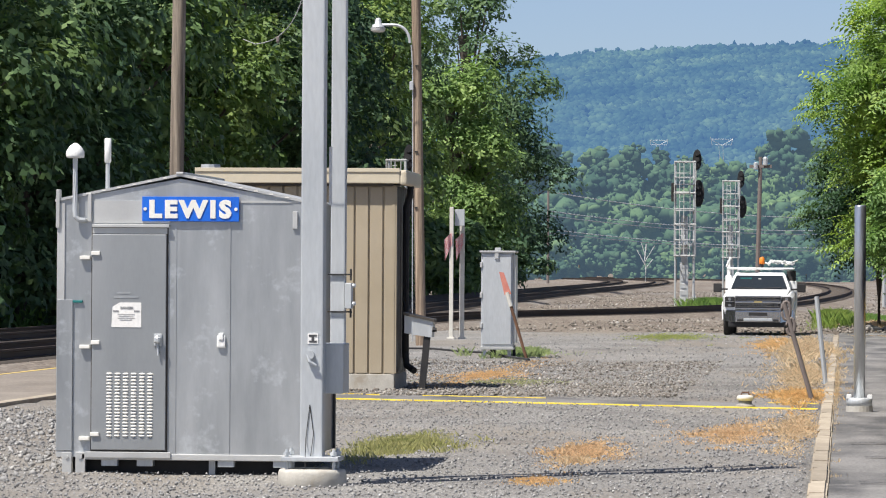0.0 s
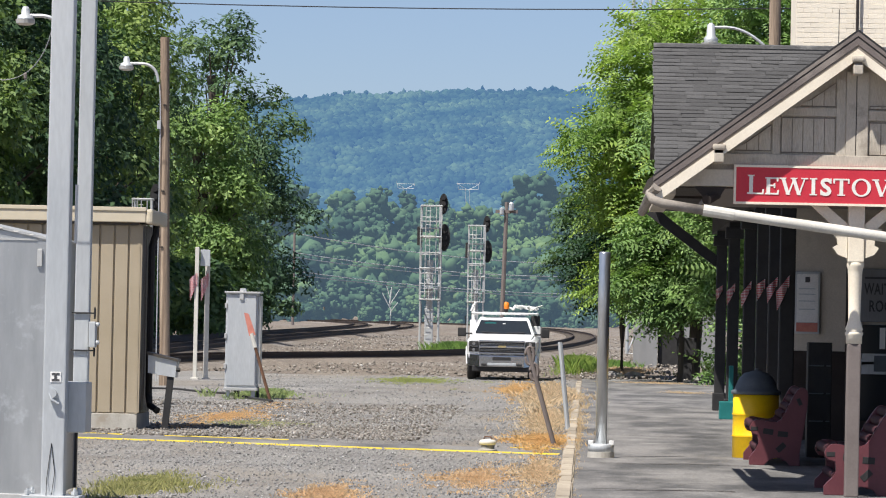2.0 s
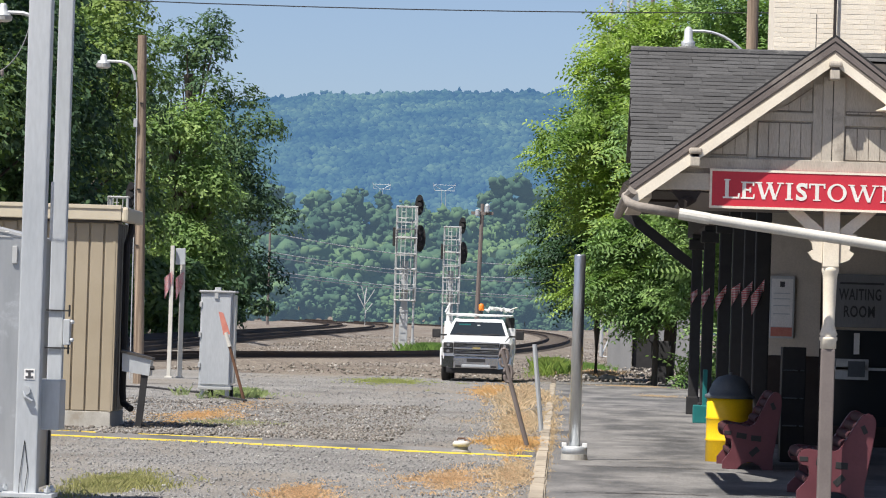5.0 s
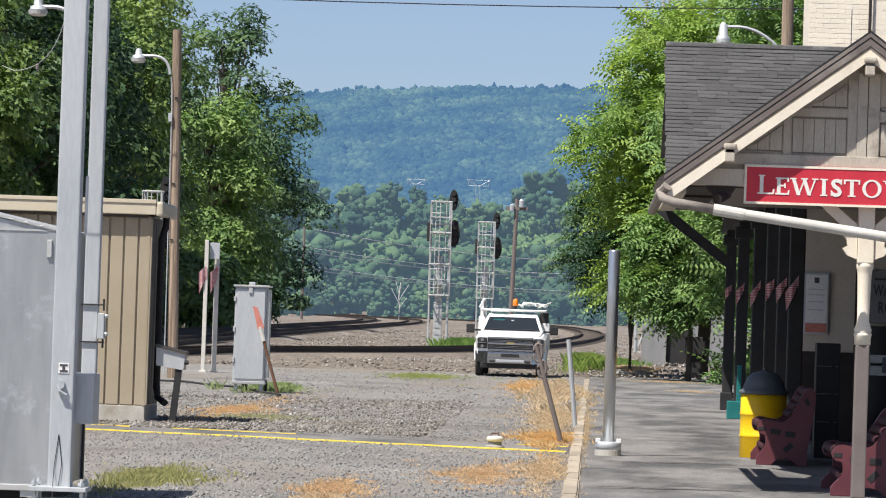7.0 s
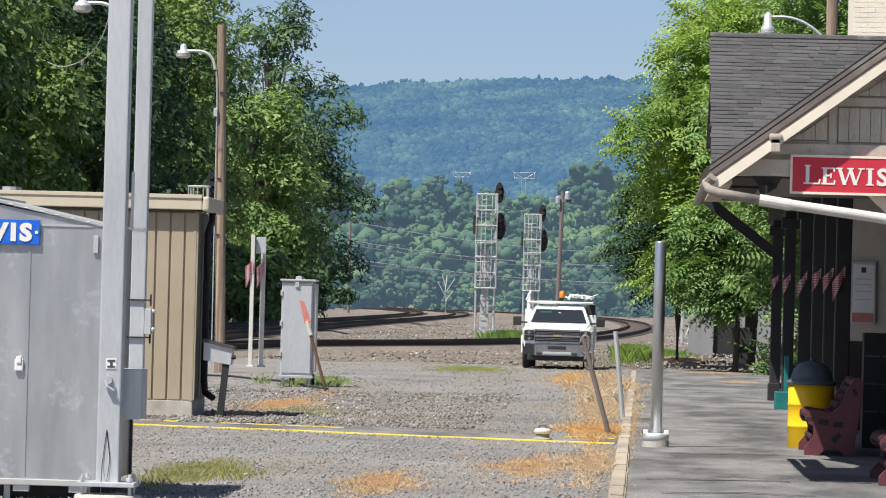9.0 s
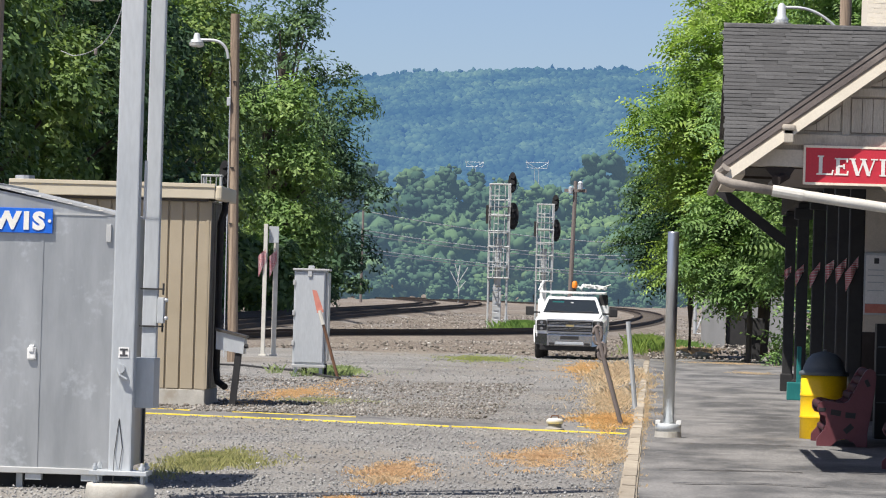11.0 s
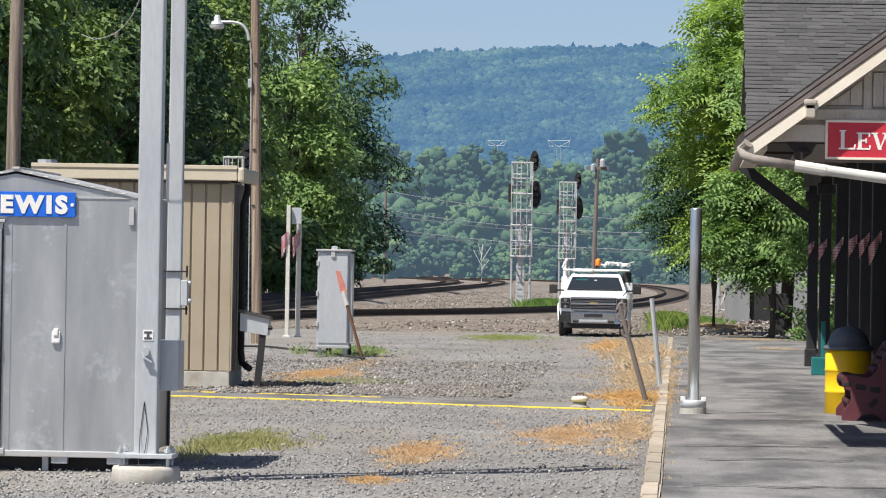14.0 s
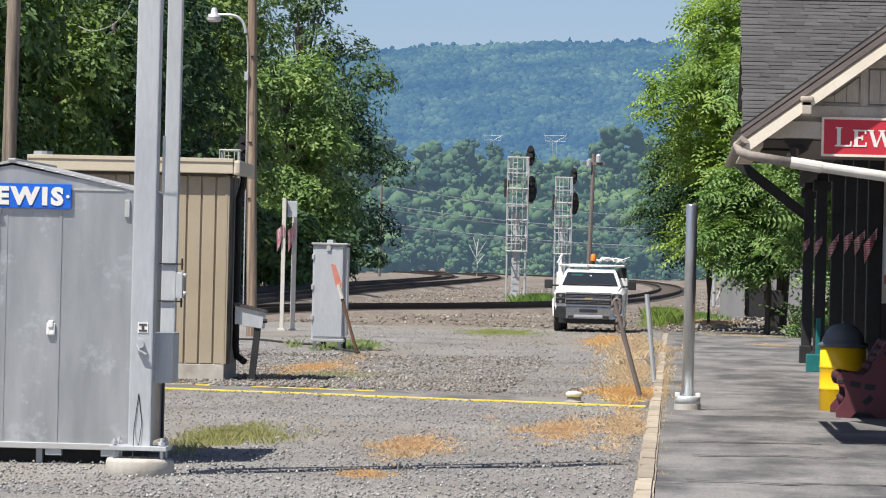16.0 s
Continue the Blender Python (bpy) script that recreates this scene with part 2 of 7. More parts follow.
RED_WORN = surf("worn_red_paint", (0.50, 0.16, 0.12), (0.62, 0.26, 0.2), 8, 50, 0.6)
RUST = surf("rusty_steel", (0.10, 0.05, 0.03), (0.19, 0.10, 0.06), 6, 50, 0.8)
SHED_GREY = surf("dull_grey_sheet_metal", (0.20, 0.205, 0.21), (0.29, 0.295, 0.30), 1.2, 40, 0.6, stretch=(1.5, 1, 0.3), bump=0.03)
PAPER = surf("white_notice_paper", (0.74, 0.73, 0.7), (0.82, 0.81, 0.79), 6, 50, 0.7, bump=0.0)
INK = surf("dark_ink", (0.05, 0.05, 0.055), (0.08, 0.08, 0.085), 6, 50, 0.7, bump=0.0)
BARK = surf("bark", (0.045, 0.037, 0.03), (0.12, 0.10, 0.08), 4, 20, 0.95, stretch=(1, 1, 0.2), bump=0.6)
BADGE = surf("worn_gold_trim", (0.5, 0.38, 0.16), (0.62, 0.5, 0.26), 5, 50, 0.35, metal=0.6, bump=0.0)
GLASS = glass_mat()
LEAF_WOODS = foliage("woods_leaves", (0.034, 0.072, 0.045), (0.078, 0.142, 0.072), (0.19, 0.275, 0.115), scale=0.35, mixed=(0.55, 1.3))
LEAF_MIXED = foliage("mixed_woods_leaves", (0.055, 0.108, 0.055), (0.12, 0.20, 0.082), (0.235, 0.325, 0.12), scale=0.35)
LEAF_LIGHT = foliage("light_woods_leaves", (0.10, 0.18, 0.07), (0.175, 0.28, 0.095), (0.28, 0.38, 0.125), scale=0.4)
LEAF_PINNATE = foliage("pinnate_leaves", (0.105, 0.195, 0.085), (0.18, 0.29, 0.105), (0.29, 0.41, 0.14))
# valley and ridge leaves glow blue to imitate distance haze
LEAF_MID = foliage("valley_leaves_haze_glow", (0.034, 0.070, 0.046), (0.062, 0.108, 0.060), (0.11, 0.158, 0.078), (0.30, 0.47, 0.68), 0.115, 0.09, mixed=(0.5, 1.5), dull=True)
LEAF_FAR = foliage("ridge_leaves_haze_glow", (0.012, 0.026, 0.015), (0.036, 0.060, 0.030), (0.085, 0.118, 0.05), (0.20, 0.44, 0.92), 0.235, 0.016, dull=True, uneven=0.8)
GRASS_GREEN = foliage("green_grass", (0.11, 0.20, 0.05), (0.17, 0.27, 0.07), (0.26, 0.33, 0.10), mixed=(0.9, 1.1))
GRASS_PALE = foliage("pale_green_weeds", (0.22, 0.29, 0.12), (0.30, 0.36, 0.16), (0.40, 0.43, 0.22), scale=3.0, mixed=(0.9, 1.1))
GRASS_DRY = foliage("dead_orange_grass", (0.58, 0.39, 0.23), (0.66, 0.46, 0.28), (0.72, 0.53, 0.35), scale=3.0, through_tone=(1, 0.92, 0.84), mixed=(0.96, 1.05), dull=True)
GRASS_OLIVE = foliage("olive_weeds", (0.24, 0.28, 0.13), (0.34, 0.36, 0.19), (0.46, 0.45, 0.29), scale=3.0, through_tone=(1, 1, 0.8), mixed=(0.96, 1.05))

# ---------------------------------------------------------------- mesh helpers
BASE = {}


def thing(name, at, label, category, group="", kind=""):
    ob = new(name)
    ob.empty_display_size = 0.2
    ob.location = at
    BASE[ob] = Vector(at)
    return tagged(ob, label, category, group, kind)


def part(name, bm, material, parent=None, label="", smooth=None):
    """Links a bmesh, built in world metres, as one mesh object under its thing or part."""
    base = BASE[parent] if parent else Vector((0, 0, 0))
    bm.transform(Matrix.Translation(-base))
    me = bpy.data.meshes.new(name)
    if smooth is not None:
        for f in bm.faces:
            f.smooth = True
        for e in bm.edges:
            if len(e.link_faces) == 2 and e.calc_face_angle(0) > radians(smooth):
                e.smooth = False
    bm.to_mesh(me)
    bm.free()
    me.materials.append(material)
    ob = new(name, me)
    ob.parent = parent
    BASE[ob] = base
    if label:
        tagged(ob, label)
    return ob


def solo(name, bm, material, label, category, at=(0, 0, 0), group="", kind="", smooth=None):
    bm.transform(Matrix.Translation(-Vector(at)))
    ob = part(name, bm, material, None, "", smooth)
    ob.location = at
    BASE[ob] = Vector(at)
    return tagged(ob, label, category, group, kind)


def box(x0, x1, y0, y1, z0, z1, bevel=0.0, bm=None):
    own = bmesh.new()
    bmesh.ops.create_cube(own, size=1)
    for v in own.verts:
        v.co = Vector(((x0 + x1) / 2 + v.co.x * (x1 - x0), (y0 + y1) / 2 + v.co.y * (y1 - y0), (z0 + z1) / 2 + v.co.z * (z1 - z0)))
    if bevel:
        bmesh.ops.bevel(own, geom=own.edges[:], offset=bevel, segments=2, affect="EDGES", profile=0.6)
    return join(bm, own)


def join(bm, own):
    if bm is None:
        return own
    me = bpy.data.meshes.new("tmp")
    own.to_mesh(me)
    own.free()
    bm.from_mesh(me)
    bpy.data.meshes.remove(me)
    return bm


def rod(p0, p1, r0, r1=None, n=12, bm=None):
    """A capped round bar between two points."""
    own = bmesh.new()
    p0, p1 = Vector(p0), Vector(p1)
    d = p1 - p0
    bmesh.ops.create_cone(own, cap_ends=True, segments=n, radius1=r0, radius2=r0 if r1 is None else r1, depth=d.length)
    own.transform(Matrix.Translation((p0 + p1) / 2) @ d.to_track_quat("Z", "Y").to_matrix().to_4x4())
    return join(bm, own)


def lathe(x, y, profile, n=20, bm=None):
    """A turned shape about the upright line at (x, y); profile of (radius, z)."""
    own = bmesh.new()
    rings = [[own.verts.new((x + r * math.cos(2 * math.pi * i / n), y + r * math.sin(2 * math.pi * i / n), z)) for i in range(n)] for r, z in profile]
    for a, b in zip(rings, rings[1:]):
        for i in range(n):
            own.faces.new((a[i], a[(i + 1) % n], b[(i + 1) % n], b[i]))
    own.faces.new(rings[0][::-1])
    own.faces.new(rings[-1])
    return join(bm, own)


def tube(points, r, n=8, bm=None):
    """A bent pipe along points."""
    own = bmesh.new()
    pts = [Vector(p) for p in points]
    rings = []
    for i, p in enumerate(pts):
        d = (pts[min(i + 1, len(pts) - 1)] - pts[max(i - 1, 0)]).normalized()
        q = d.to_track_quat("Z", "Y").to_matrix()
        rings.append([own.verts.new(p + q @ Vector((r * math.cos(2 * math.pi * k / n), r * math.sin(2 * math.pi * k / n), 0))) for k in range(n)])
    for a, b in zip(rings, rings[1:]):
        for k in range(n):
            own.faces.new((a[k], a[(k + 1) % n], b[(k + 1) % n], b[k]))
    own.faces.new(rings[0][::-1])
    own.faces.new(rings[-1])
    return join(bm, own)


def slab(points, d, bm=None):
    """A flat outline given thickness along the vector d."""
    own = bmesh.new()
    a = [own.verts.new(p) for p in points]
    b = [own.verts.new(Vector(p) + Vector(d)) for p in points]
    own.faces.new(a[::-1])
    own.faces.new(b)
    k = len(a)
    for i in range(k):
        own.faces.new((a[i], a[(i + 1) % k], b[(i + 1) % k], b[i]))
    bmesh.ops.recalc_face_normals(own, faces=own.faces[:])
    return join(bm, own)


def arc(p0, p1, p2, n=10):
    """A quadratic bend from p0 to p2 pulled towards p1."""
    p0, p1, p2 = Vector(p0), Vector(p1), Vector(p2)
    return [p0 * (1 - t) ** 2 + p1 * 2 * t * (1 - t) + p2 * t * t for t in (i / n for i in range(n + 1))]


def words(text, width, height, at, thick=0.006, heavy=0.0):
    """Raised lettering, upright in the plane facing -y, fitted into width and height, lower left at the given place."""
    cu = bpy.data.curves.new("words", "FONT")
    cu.body, cu.size, cu.extrude, cu.offset, cu.resolution_u = text, 1.0, 0.01, heavy, 3
    cu.space_character = 1.0 + heavy * 5
    tmp = bpy.data.objects.new("words", cu)
    scene.collection.objects.link(tmp)
    bpy.context.view_layer.update()
    me = bpy.data.meshes.new_from_object(tmp.evaluated_get(bpy.context.evaluated_depsgraph_get()))
    bpy.data.objects.remove(tmp)
    own = bmesh.new()
    own.from_mesh(me)
    xs, ys = [v.co.x for v in own.verts], [v.co.y for v in own.verts]
    sx, sy = width / (max(xs) - min(xs)), height / (max(ys) - min(ys))
    x0, y0 = min(xs), min(ys)
    for v in own.verts:
        v.co = Vector((at[0] + (v.co.x - x0) * sx, at[1] - v.co.z / 0.01 * thick, at[2] + (v.co.y - y0) * sy))
    bmesh.ops.recalc_face_normals(own, faces=own.faces[:])
    return own


def bulk(name, verts, faces, material, parent=None, at=(0, 0, 0)):
    """A large mesh from arrays; faces all with the same count of corners."""
    me = bpy.data.meshes.new(name)
    k = faces.shape[1]
    me.vertices.add(len(verts))
    me.vertices.foreach_set("co", np.ascontiguousarray(verts, dtype=np.float32).ravel())
    me.loops.add(faces.size)
    me.loops.foreach_set("vertex_index", np.ascontiguousarray(faces, dtype=np.int32).ravel())
    me.polygons.add(len(faces))
    me.polygons.foreach_set("loop_start", np.arange(0, faces.size, k, dtype=np.int32))
    me.update(calc_edges=True)
    me.materials.append(material)
    ob = new(name, me)
    ob.parent = parent
    ob.location = at
    BASE[ob] = (BASE[parent] if parent else Vector((0, 0, 0))) + Vector(at)
    return ob


def spread(tv, tf, mats, places):
    """Copies of a small template by rotation-scale matrices (n,3,3) and places (n,3), joined into arrays."""
    v = np.einsum("nij,kj->nki", mats, tv) + places[:, None, :]
    f = tf[None] + (np.arange(len(places)) * len(tv))[:, None, None]
    return v.reshape(-1, 3), f.reshape(-1, tf.shape[1])


def turns(n, rng, tilt=0.5, size=(0.8, 1.2)):
    """Random turns about the upright with some tilt, and sizes."""
    a, b, c = rng.uniform(0, 2 * np.pi, n), rng.normal(0, tilt, n), rng.normal(0, tilt, n)
    s = rng.uniform(size[0], size[1], n)
    ca, sa, cb, sb, cc, sc = np.cos(a), np.sin(a), np.cos(b), np.sin(b), np.cos(c), np.sin(c)
    z = np.zeros(n)
    o = np.ones(n)
    ra = np.stack([np.stack([ca, -sa, z], 1), np.stack([sa, ca, z], 1), np.stack([z, z, o], 1)], 1)
    rb = np.stack([np.stack([o, z, z], 1), np.stack([z, cb, -sb], 1), np.stack([z, sb, cb], 1)], 1)
    rc = np.stack([np.stack([cc, z, sc], 1), np.stack([z, o, z], 1), np.stack([-sc, z, cc], 1)], 1)
    return np.einsum("nij,njk,nkl->nil", ra, rb, rc) * s[:, None, None]

# ---------------------------------------------------------------- ground
def rise(x, y):
    """Height of the land: level yard, rising towards the far tracks, then valley woods."""
    y = np.asarray(y, dtype=float)
    x = np.asarray(x, dtype=float)
    k = np.clip((y - 116) / 18, 0, 1)
    z = 0.12 * k * k * (3 - 2 * k)
    z = z + np.clip(y - 134, 0, 500) * 0.0029
    far = np.clip((y - 620) / 700, 0, 1)
    return z + far * far * (3 - 2 * far) * 25


def track_height(y):
    return float(rise(-10, y)) + 0.03


def axis(stops):
    out = []
    for (a, step), (b, _) in zip(stops, stops[1:]):
        out += list(np.arange(a, b - 1e-6, step))
    return np.array(out + [stops[-1][0]])


def make_ground():
    xs = axis([(-3000, 300), (-300, 30), (-60, 2.5), (-20, 0.5), (-0.26, 0.13), (0.0, 5), (60, 60), (300, 300), (3000, 0)])
    ys = axis([(-300, 30), (0, 4), (26, 0.5), (70, 1.0), (160, 4), (400, 20), (1500, 300), (4500, 0)])
    gx, gy = np.meshgrid(xs, ys)
    gz = rise(gx, gy)
    rng = np.random.default_rng(5)
    yard = (gx > -12) & (gx < -0.3) & (gy > 26) & (gy < 112)
    swell = np.array([[noise.noise(Vector((x * 0.35, y * 0.13, 3.1))) for x in xs] for y in ys])
    path_y = 48.75 + (-0.3 - gx) * 0.38
    yard &= (gy < path_y - 1.2) | (gy > path_y + 3.6)
    gz = gz + np.where(yard, swell * 0.03 + rng.normal(0, 0.006, gx.shape), 0) - np.where(gx > -0.2, 0.12, 0.0) * (gy < 170)
    n, m = len(ys), len(xs)
    idx = np.arange(n * m).reshape(n, m)
    f = np.stack([idx[:-1, :-1].ravel(), idx[:-1, 1:].ravel(), idx[1:, 1:].ravel(), idx[1:, :-1].ravel()], 1)
    ob = bulk("ground", np.stack([gx.ravel(), gy.ravel(), gz.ravel()], 1), f, GRAVEL)
    ob.data.materials.append(BALLAST)
    for p in ob.data.polygons:
        p.use_smooth = True
        c = p.center
        if c.y > 117 + 2.5 * noise.noise(Vector((c.x * 0.3, 0, 0))) or c.x < -13.2:
            p.material_index = 1
    return tagged(ob, "grey crushed stone yard with worn dusty wheel tracks", "ground", kind="structure")


make_ground()


def stones(name, material, count, x0, x1, y0, y1, size, seed, label, keep=None):
    rng = np.random.default_rng(seed)
    t = np.array([(1, 0, 0), (-0.9, 0.1, 0), (0, 1, 0.1), (0.1, -1, 0), (0, 0, 0.75), (0, 0, -0.6)], dtype=float)
    f = np.array([(0, 2, 4), (2, 1, 4), (1, 3, 4), (3, 0, 4), (2, 0, 5), (1, 2, 5), (3, 1, 5), (0, 3, 5)])
    u = rng.random(count)
    p = np.stack([rng.uniform(x0, x1, count), y0 + (y1 - y0) * u ** 1.35, np.zeros(count)], 1)
    if keep:
        p = p[keep(p[:, 0], p[:, 1])]
    p[:, 2] = rise(p[:, 0], p[:, 1]) + 0.012
    for i in range(len(p)):
        p[i, 2] += noise.noise(Vector((p[i, 0] * 0.35, p[i, 1] * 0.13, 3.1))) * 0.03
    m = turns(len(p), rng, 0.6, (0.5, 1.0)) * (size * rng.uniform(0.45, 1.3, len(p)) ** 1.7)[:, None, None]
    v, ff = spread(t, f, m, p)
    return tagged(bulk(name, v, ff, material), label, "gravel", kind="stuff")


def island_stone(name, stops):
    """Loose stones that differ in tone one from the next."""
    m = bpy.data.materials.new(name)
    m.use_nodes = True
    nt = m.node_tree
    g = nt.nodes.new("ShaderNodeNewGeometry")
    c = ramp(nt, g.outputs["Random Per Island"], stops)
    grain = ramp(nt, tex(nt, 40), [(0.3, (0.8, 0.8, 0.8)), (0.7, (1.15, 1.15, 1.15))])
    nt.links.new(mixc(nt, 1.0, c, grain, "MULTIPLY"), nt.nodes["Principled BSDF"].inputs["Base Color"])
    nt.nodes["Principled BSDF"].inputs["Roughness"].default_value = 0.9
    return m


ISLAND_STONE = island_stone("mixed_loose_stone", [(0, (0.14, 0.138, 0.135)), (0.35, (0.245, 0.242, 0.237)), (0.7, (0.30, 0.296, 0.288)), (0.95, (0.37, 0.362, 0.345)), (1, (0.5, 0.49, 0.47))])
RUBBLE = island_stone("brown_rubble", [(0, (0.085, 0.075, 0.064)), (0.4, (0.185, 0.165, 0.142)), (0.8, (0.275, 0.25, 0.22)), (0.96, (0.36, 0.335, 0.30)), (1, (0.5, 0.48, 0.45))])


def walk_line(x):
    """Where the near edge of the walkway lies across the yard."""
    return 48.75 + (-0.3 - x) * 0.38


def off_path(x, y):
    path_y = walk_line(x)
    return ~((y > path_y - 0.15) & (y < path_y + 2.3)) & ~((x < -10.1) & (y > 46))


stones("loose_gravel", ISLAND_STONE, 36000, -9.5, -0.3, 27, 70, 0.015, 11, "loose grey crushed stones strewn over the yard", off_path)
stones("coarse_gravel", ISLAND_STONE, 5000, -12, -6.4, 27, 46, 0.035, 12, "coarse pale ballast stones beside the equipment hut", off_path)
stones("yard_stones", ISLAND_STONE, 3200, -9, -0.4, 72, 116, 0.026, 14, "scattered stones across the far yard")
stones("trackside_stones", RUBBLE, 13000, -19, 6.0, 118, 300, 0.065, 15, "coarse ballast stones between the tracks")
stones("rubble_strip", RUBBLE, 9000, -9.5, -2.2, 53, 76, 0.028, 13, "band of rough stones across the yard")

# platform, its kerb and the crossing
def pavement():
    ys = list(range(-6, 121, 2))
    own = bmesh.new()
    rng = random.Random(4)
    rows = []
    for y in ys:
        rows.append([own.verts.new((x, y, z + rng.uniform(-0.006, 0.006))) for x, z in ((-0.1, 0.0), (0.6, 0.005), (1.6, 0.01), (3.2, 0.0), (7, 0.0), (14, 0.0))])
    for a, b in zip(rows, rows[1:]):
        for i in range(5):
            own.faces.new((a[i], a[i + 1], b[i + 1], b[i]))
    low = bmesh.ops.extrude_face_region(own, geom=own.faces[:])
    for v in low["geom"]:
        if isinstance(v, bmesh.types.BMVert):
            v.co.z -= 0.2
    bmesh.ops.recalc_face_normals(own, faces=own.faces[:])
    solo("platform_pavement", own, ASPHALT, "worn patched grey asphalt station platform", "platform", kind="structure")


pavement()


rngc = random.Random(8)
for y in (31.2, 35.6, 38.6, 46.0, 58.0):
    p, yy = [], y
    start = rngc.uniform(0, 0.6)
    for i in range(rngc.randint(7, 15)):
        p.append((start + i * 0.2, yy))
        yy += rngc.uniform(-0.22, 0.26)
    own = bmesh.new()
    top = [(own.verts.new((x, a - 0.01 - rngc.random() * 0.07, 0.016)), own.verts.new((x, a + 0.03, 0.016))) for x, a in p]
    for a, b in zip(top, top[1:]):
        own.faces.new((a[0], b[0], b[1], a[1]))
    solo("asphalt_crack", own, BLACK if y in (31.2, 35.6) else DARK_BASE, "dark tar-filled crack across the platform asphalt", "crack", kind="structure")

# crossing walkway with yellow edges
def strip(x_from, x_to, off0, wide, z, material, name, label):
    own = bmesh.new()
    rows = []
    rng = random.Random(3)
    n = 24
    for i in range(n + 1):
        x = x_from + (x_to - x_from) * i / n
        y = walk_line(x)
        j = rng.uniform(-0.07, 0.07)
        off1 = off0 + wide * rng.uniform(0.7, 1.15)
        rows.append((own.verts.new((x, y + off0 + j, z)), own.verts.new((x, y + off1 + j, z))))
    for a, b in zip(rows, rows[1:]):
        own.faces.new((a[0], a[1], b[1], b[0]))
    ext = bmesh.ops.extrude_face_region(own, geom=own.faces[:])
    for v in ext["geom"]:
        if isinstance(v, bmesh.types.BMVert):
            v.co.z -= 0.08
    bmesh.ops.recalc_face_normals(own, faces=own.faces[:])
    return solo(name, own, material, label, "walkway", kind="structure")


strip(-12, -0.28, 0.03, 2.2, 0.008, ASPHALT, "crossing_walkway", "narrow asphalt walkway across the gravel yard")
strip(-11, -0.3, -0.05, 0.2, 0.014, YELLOW, "yellow_edge_line", "worn yellow painted edge of the walkway")
strip(-5.6, -3.9, 1.95, 0.14, 0.014, YELLOW, "yellow_edge_line", "short worn stretch of yellow edge paint")
strip(-0.95, -0.3, 1.9, 0.16, 0.014, YELLOW, "yellow_edge_line", "short worn stretch of yellow edge paint")
strip(-8.6, -6.2, 1.95, 0.14, 0.014, YELLOW, "yellow_edge_line", "short worn stretch of yellow edge paint")
hose = [(-9.6, 85.5, 0.05), (-8.71, 84.1, 0.07), (-8.04, 82.5, 0.05), (-7.27, 80.6, 0.06), (-6.5, 77.4, 0.04), (-5.9, 74.6, 0.05)]
solo("ground_cable", tube(hose, 0.022, 8), BLACK, "black cable lying on the stones by the cabinet", "cable", hose[0])

# far platform beside the tracks
solo("track_platform", box(-13.1, -10.2, 20, 78, -0.2, 0.05, 0.02), BROWN_ASPHALT, "low asphalt platform beside the main tracks", "platform", kind="structure")
solo("track_platform_edge", box(-10.2, -10.02, 20, 78, -0.2, 0.062, 0.02), KERB, "worn buff edging of the track platform", "kerb", kind="structure")
solo("platform_yellow_line", box(-13.04, -12.93, 20, 78, 0.03, 0.054), YELLOW_OLD, "yellow safety line on the track platform", "line", kind="structure")

# ---------------------------------------------------------------- railway
def smooth_path(pts, step=2.0):
    pts = [Vector((x, y, 0)) for x, y in pts]
    out = []
    for i in range(len(pts) - 1):
        p0, p1, p2, p3 = pts[max(i - 1, 0)], pts[i], pts[i + 1], pts[min(i + 2, len(pts) - 1)]
        n = max(2, int((p2 - p1).length / step))
        for k in range(n):
            t = k / n
            out.append(0.5 * ((2 * p1) + (p2 - p0) * t + (2 * p0 - 5 * p1 + 4 * p2 - p3) * t * t + (3 * p1 - p0 - 3 * p2 + p3) * t ** 3))
    out.append(pts[-1])
    for p in out:
        p.z = track_height(p.y)
    return out


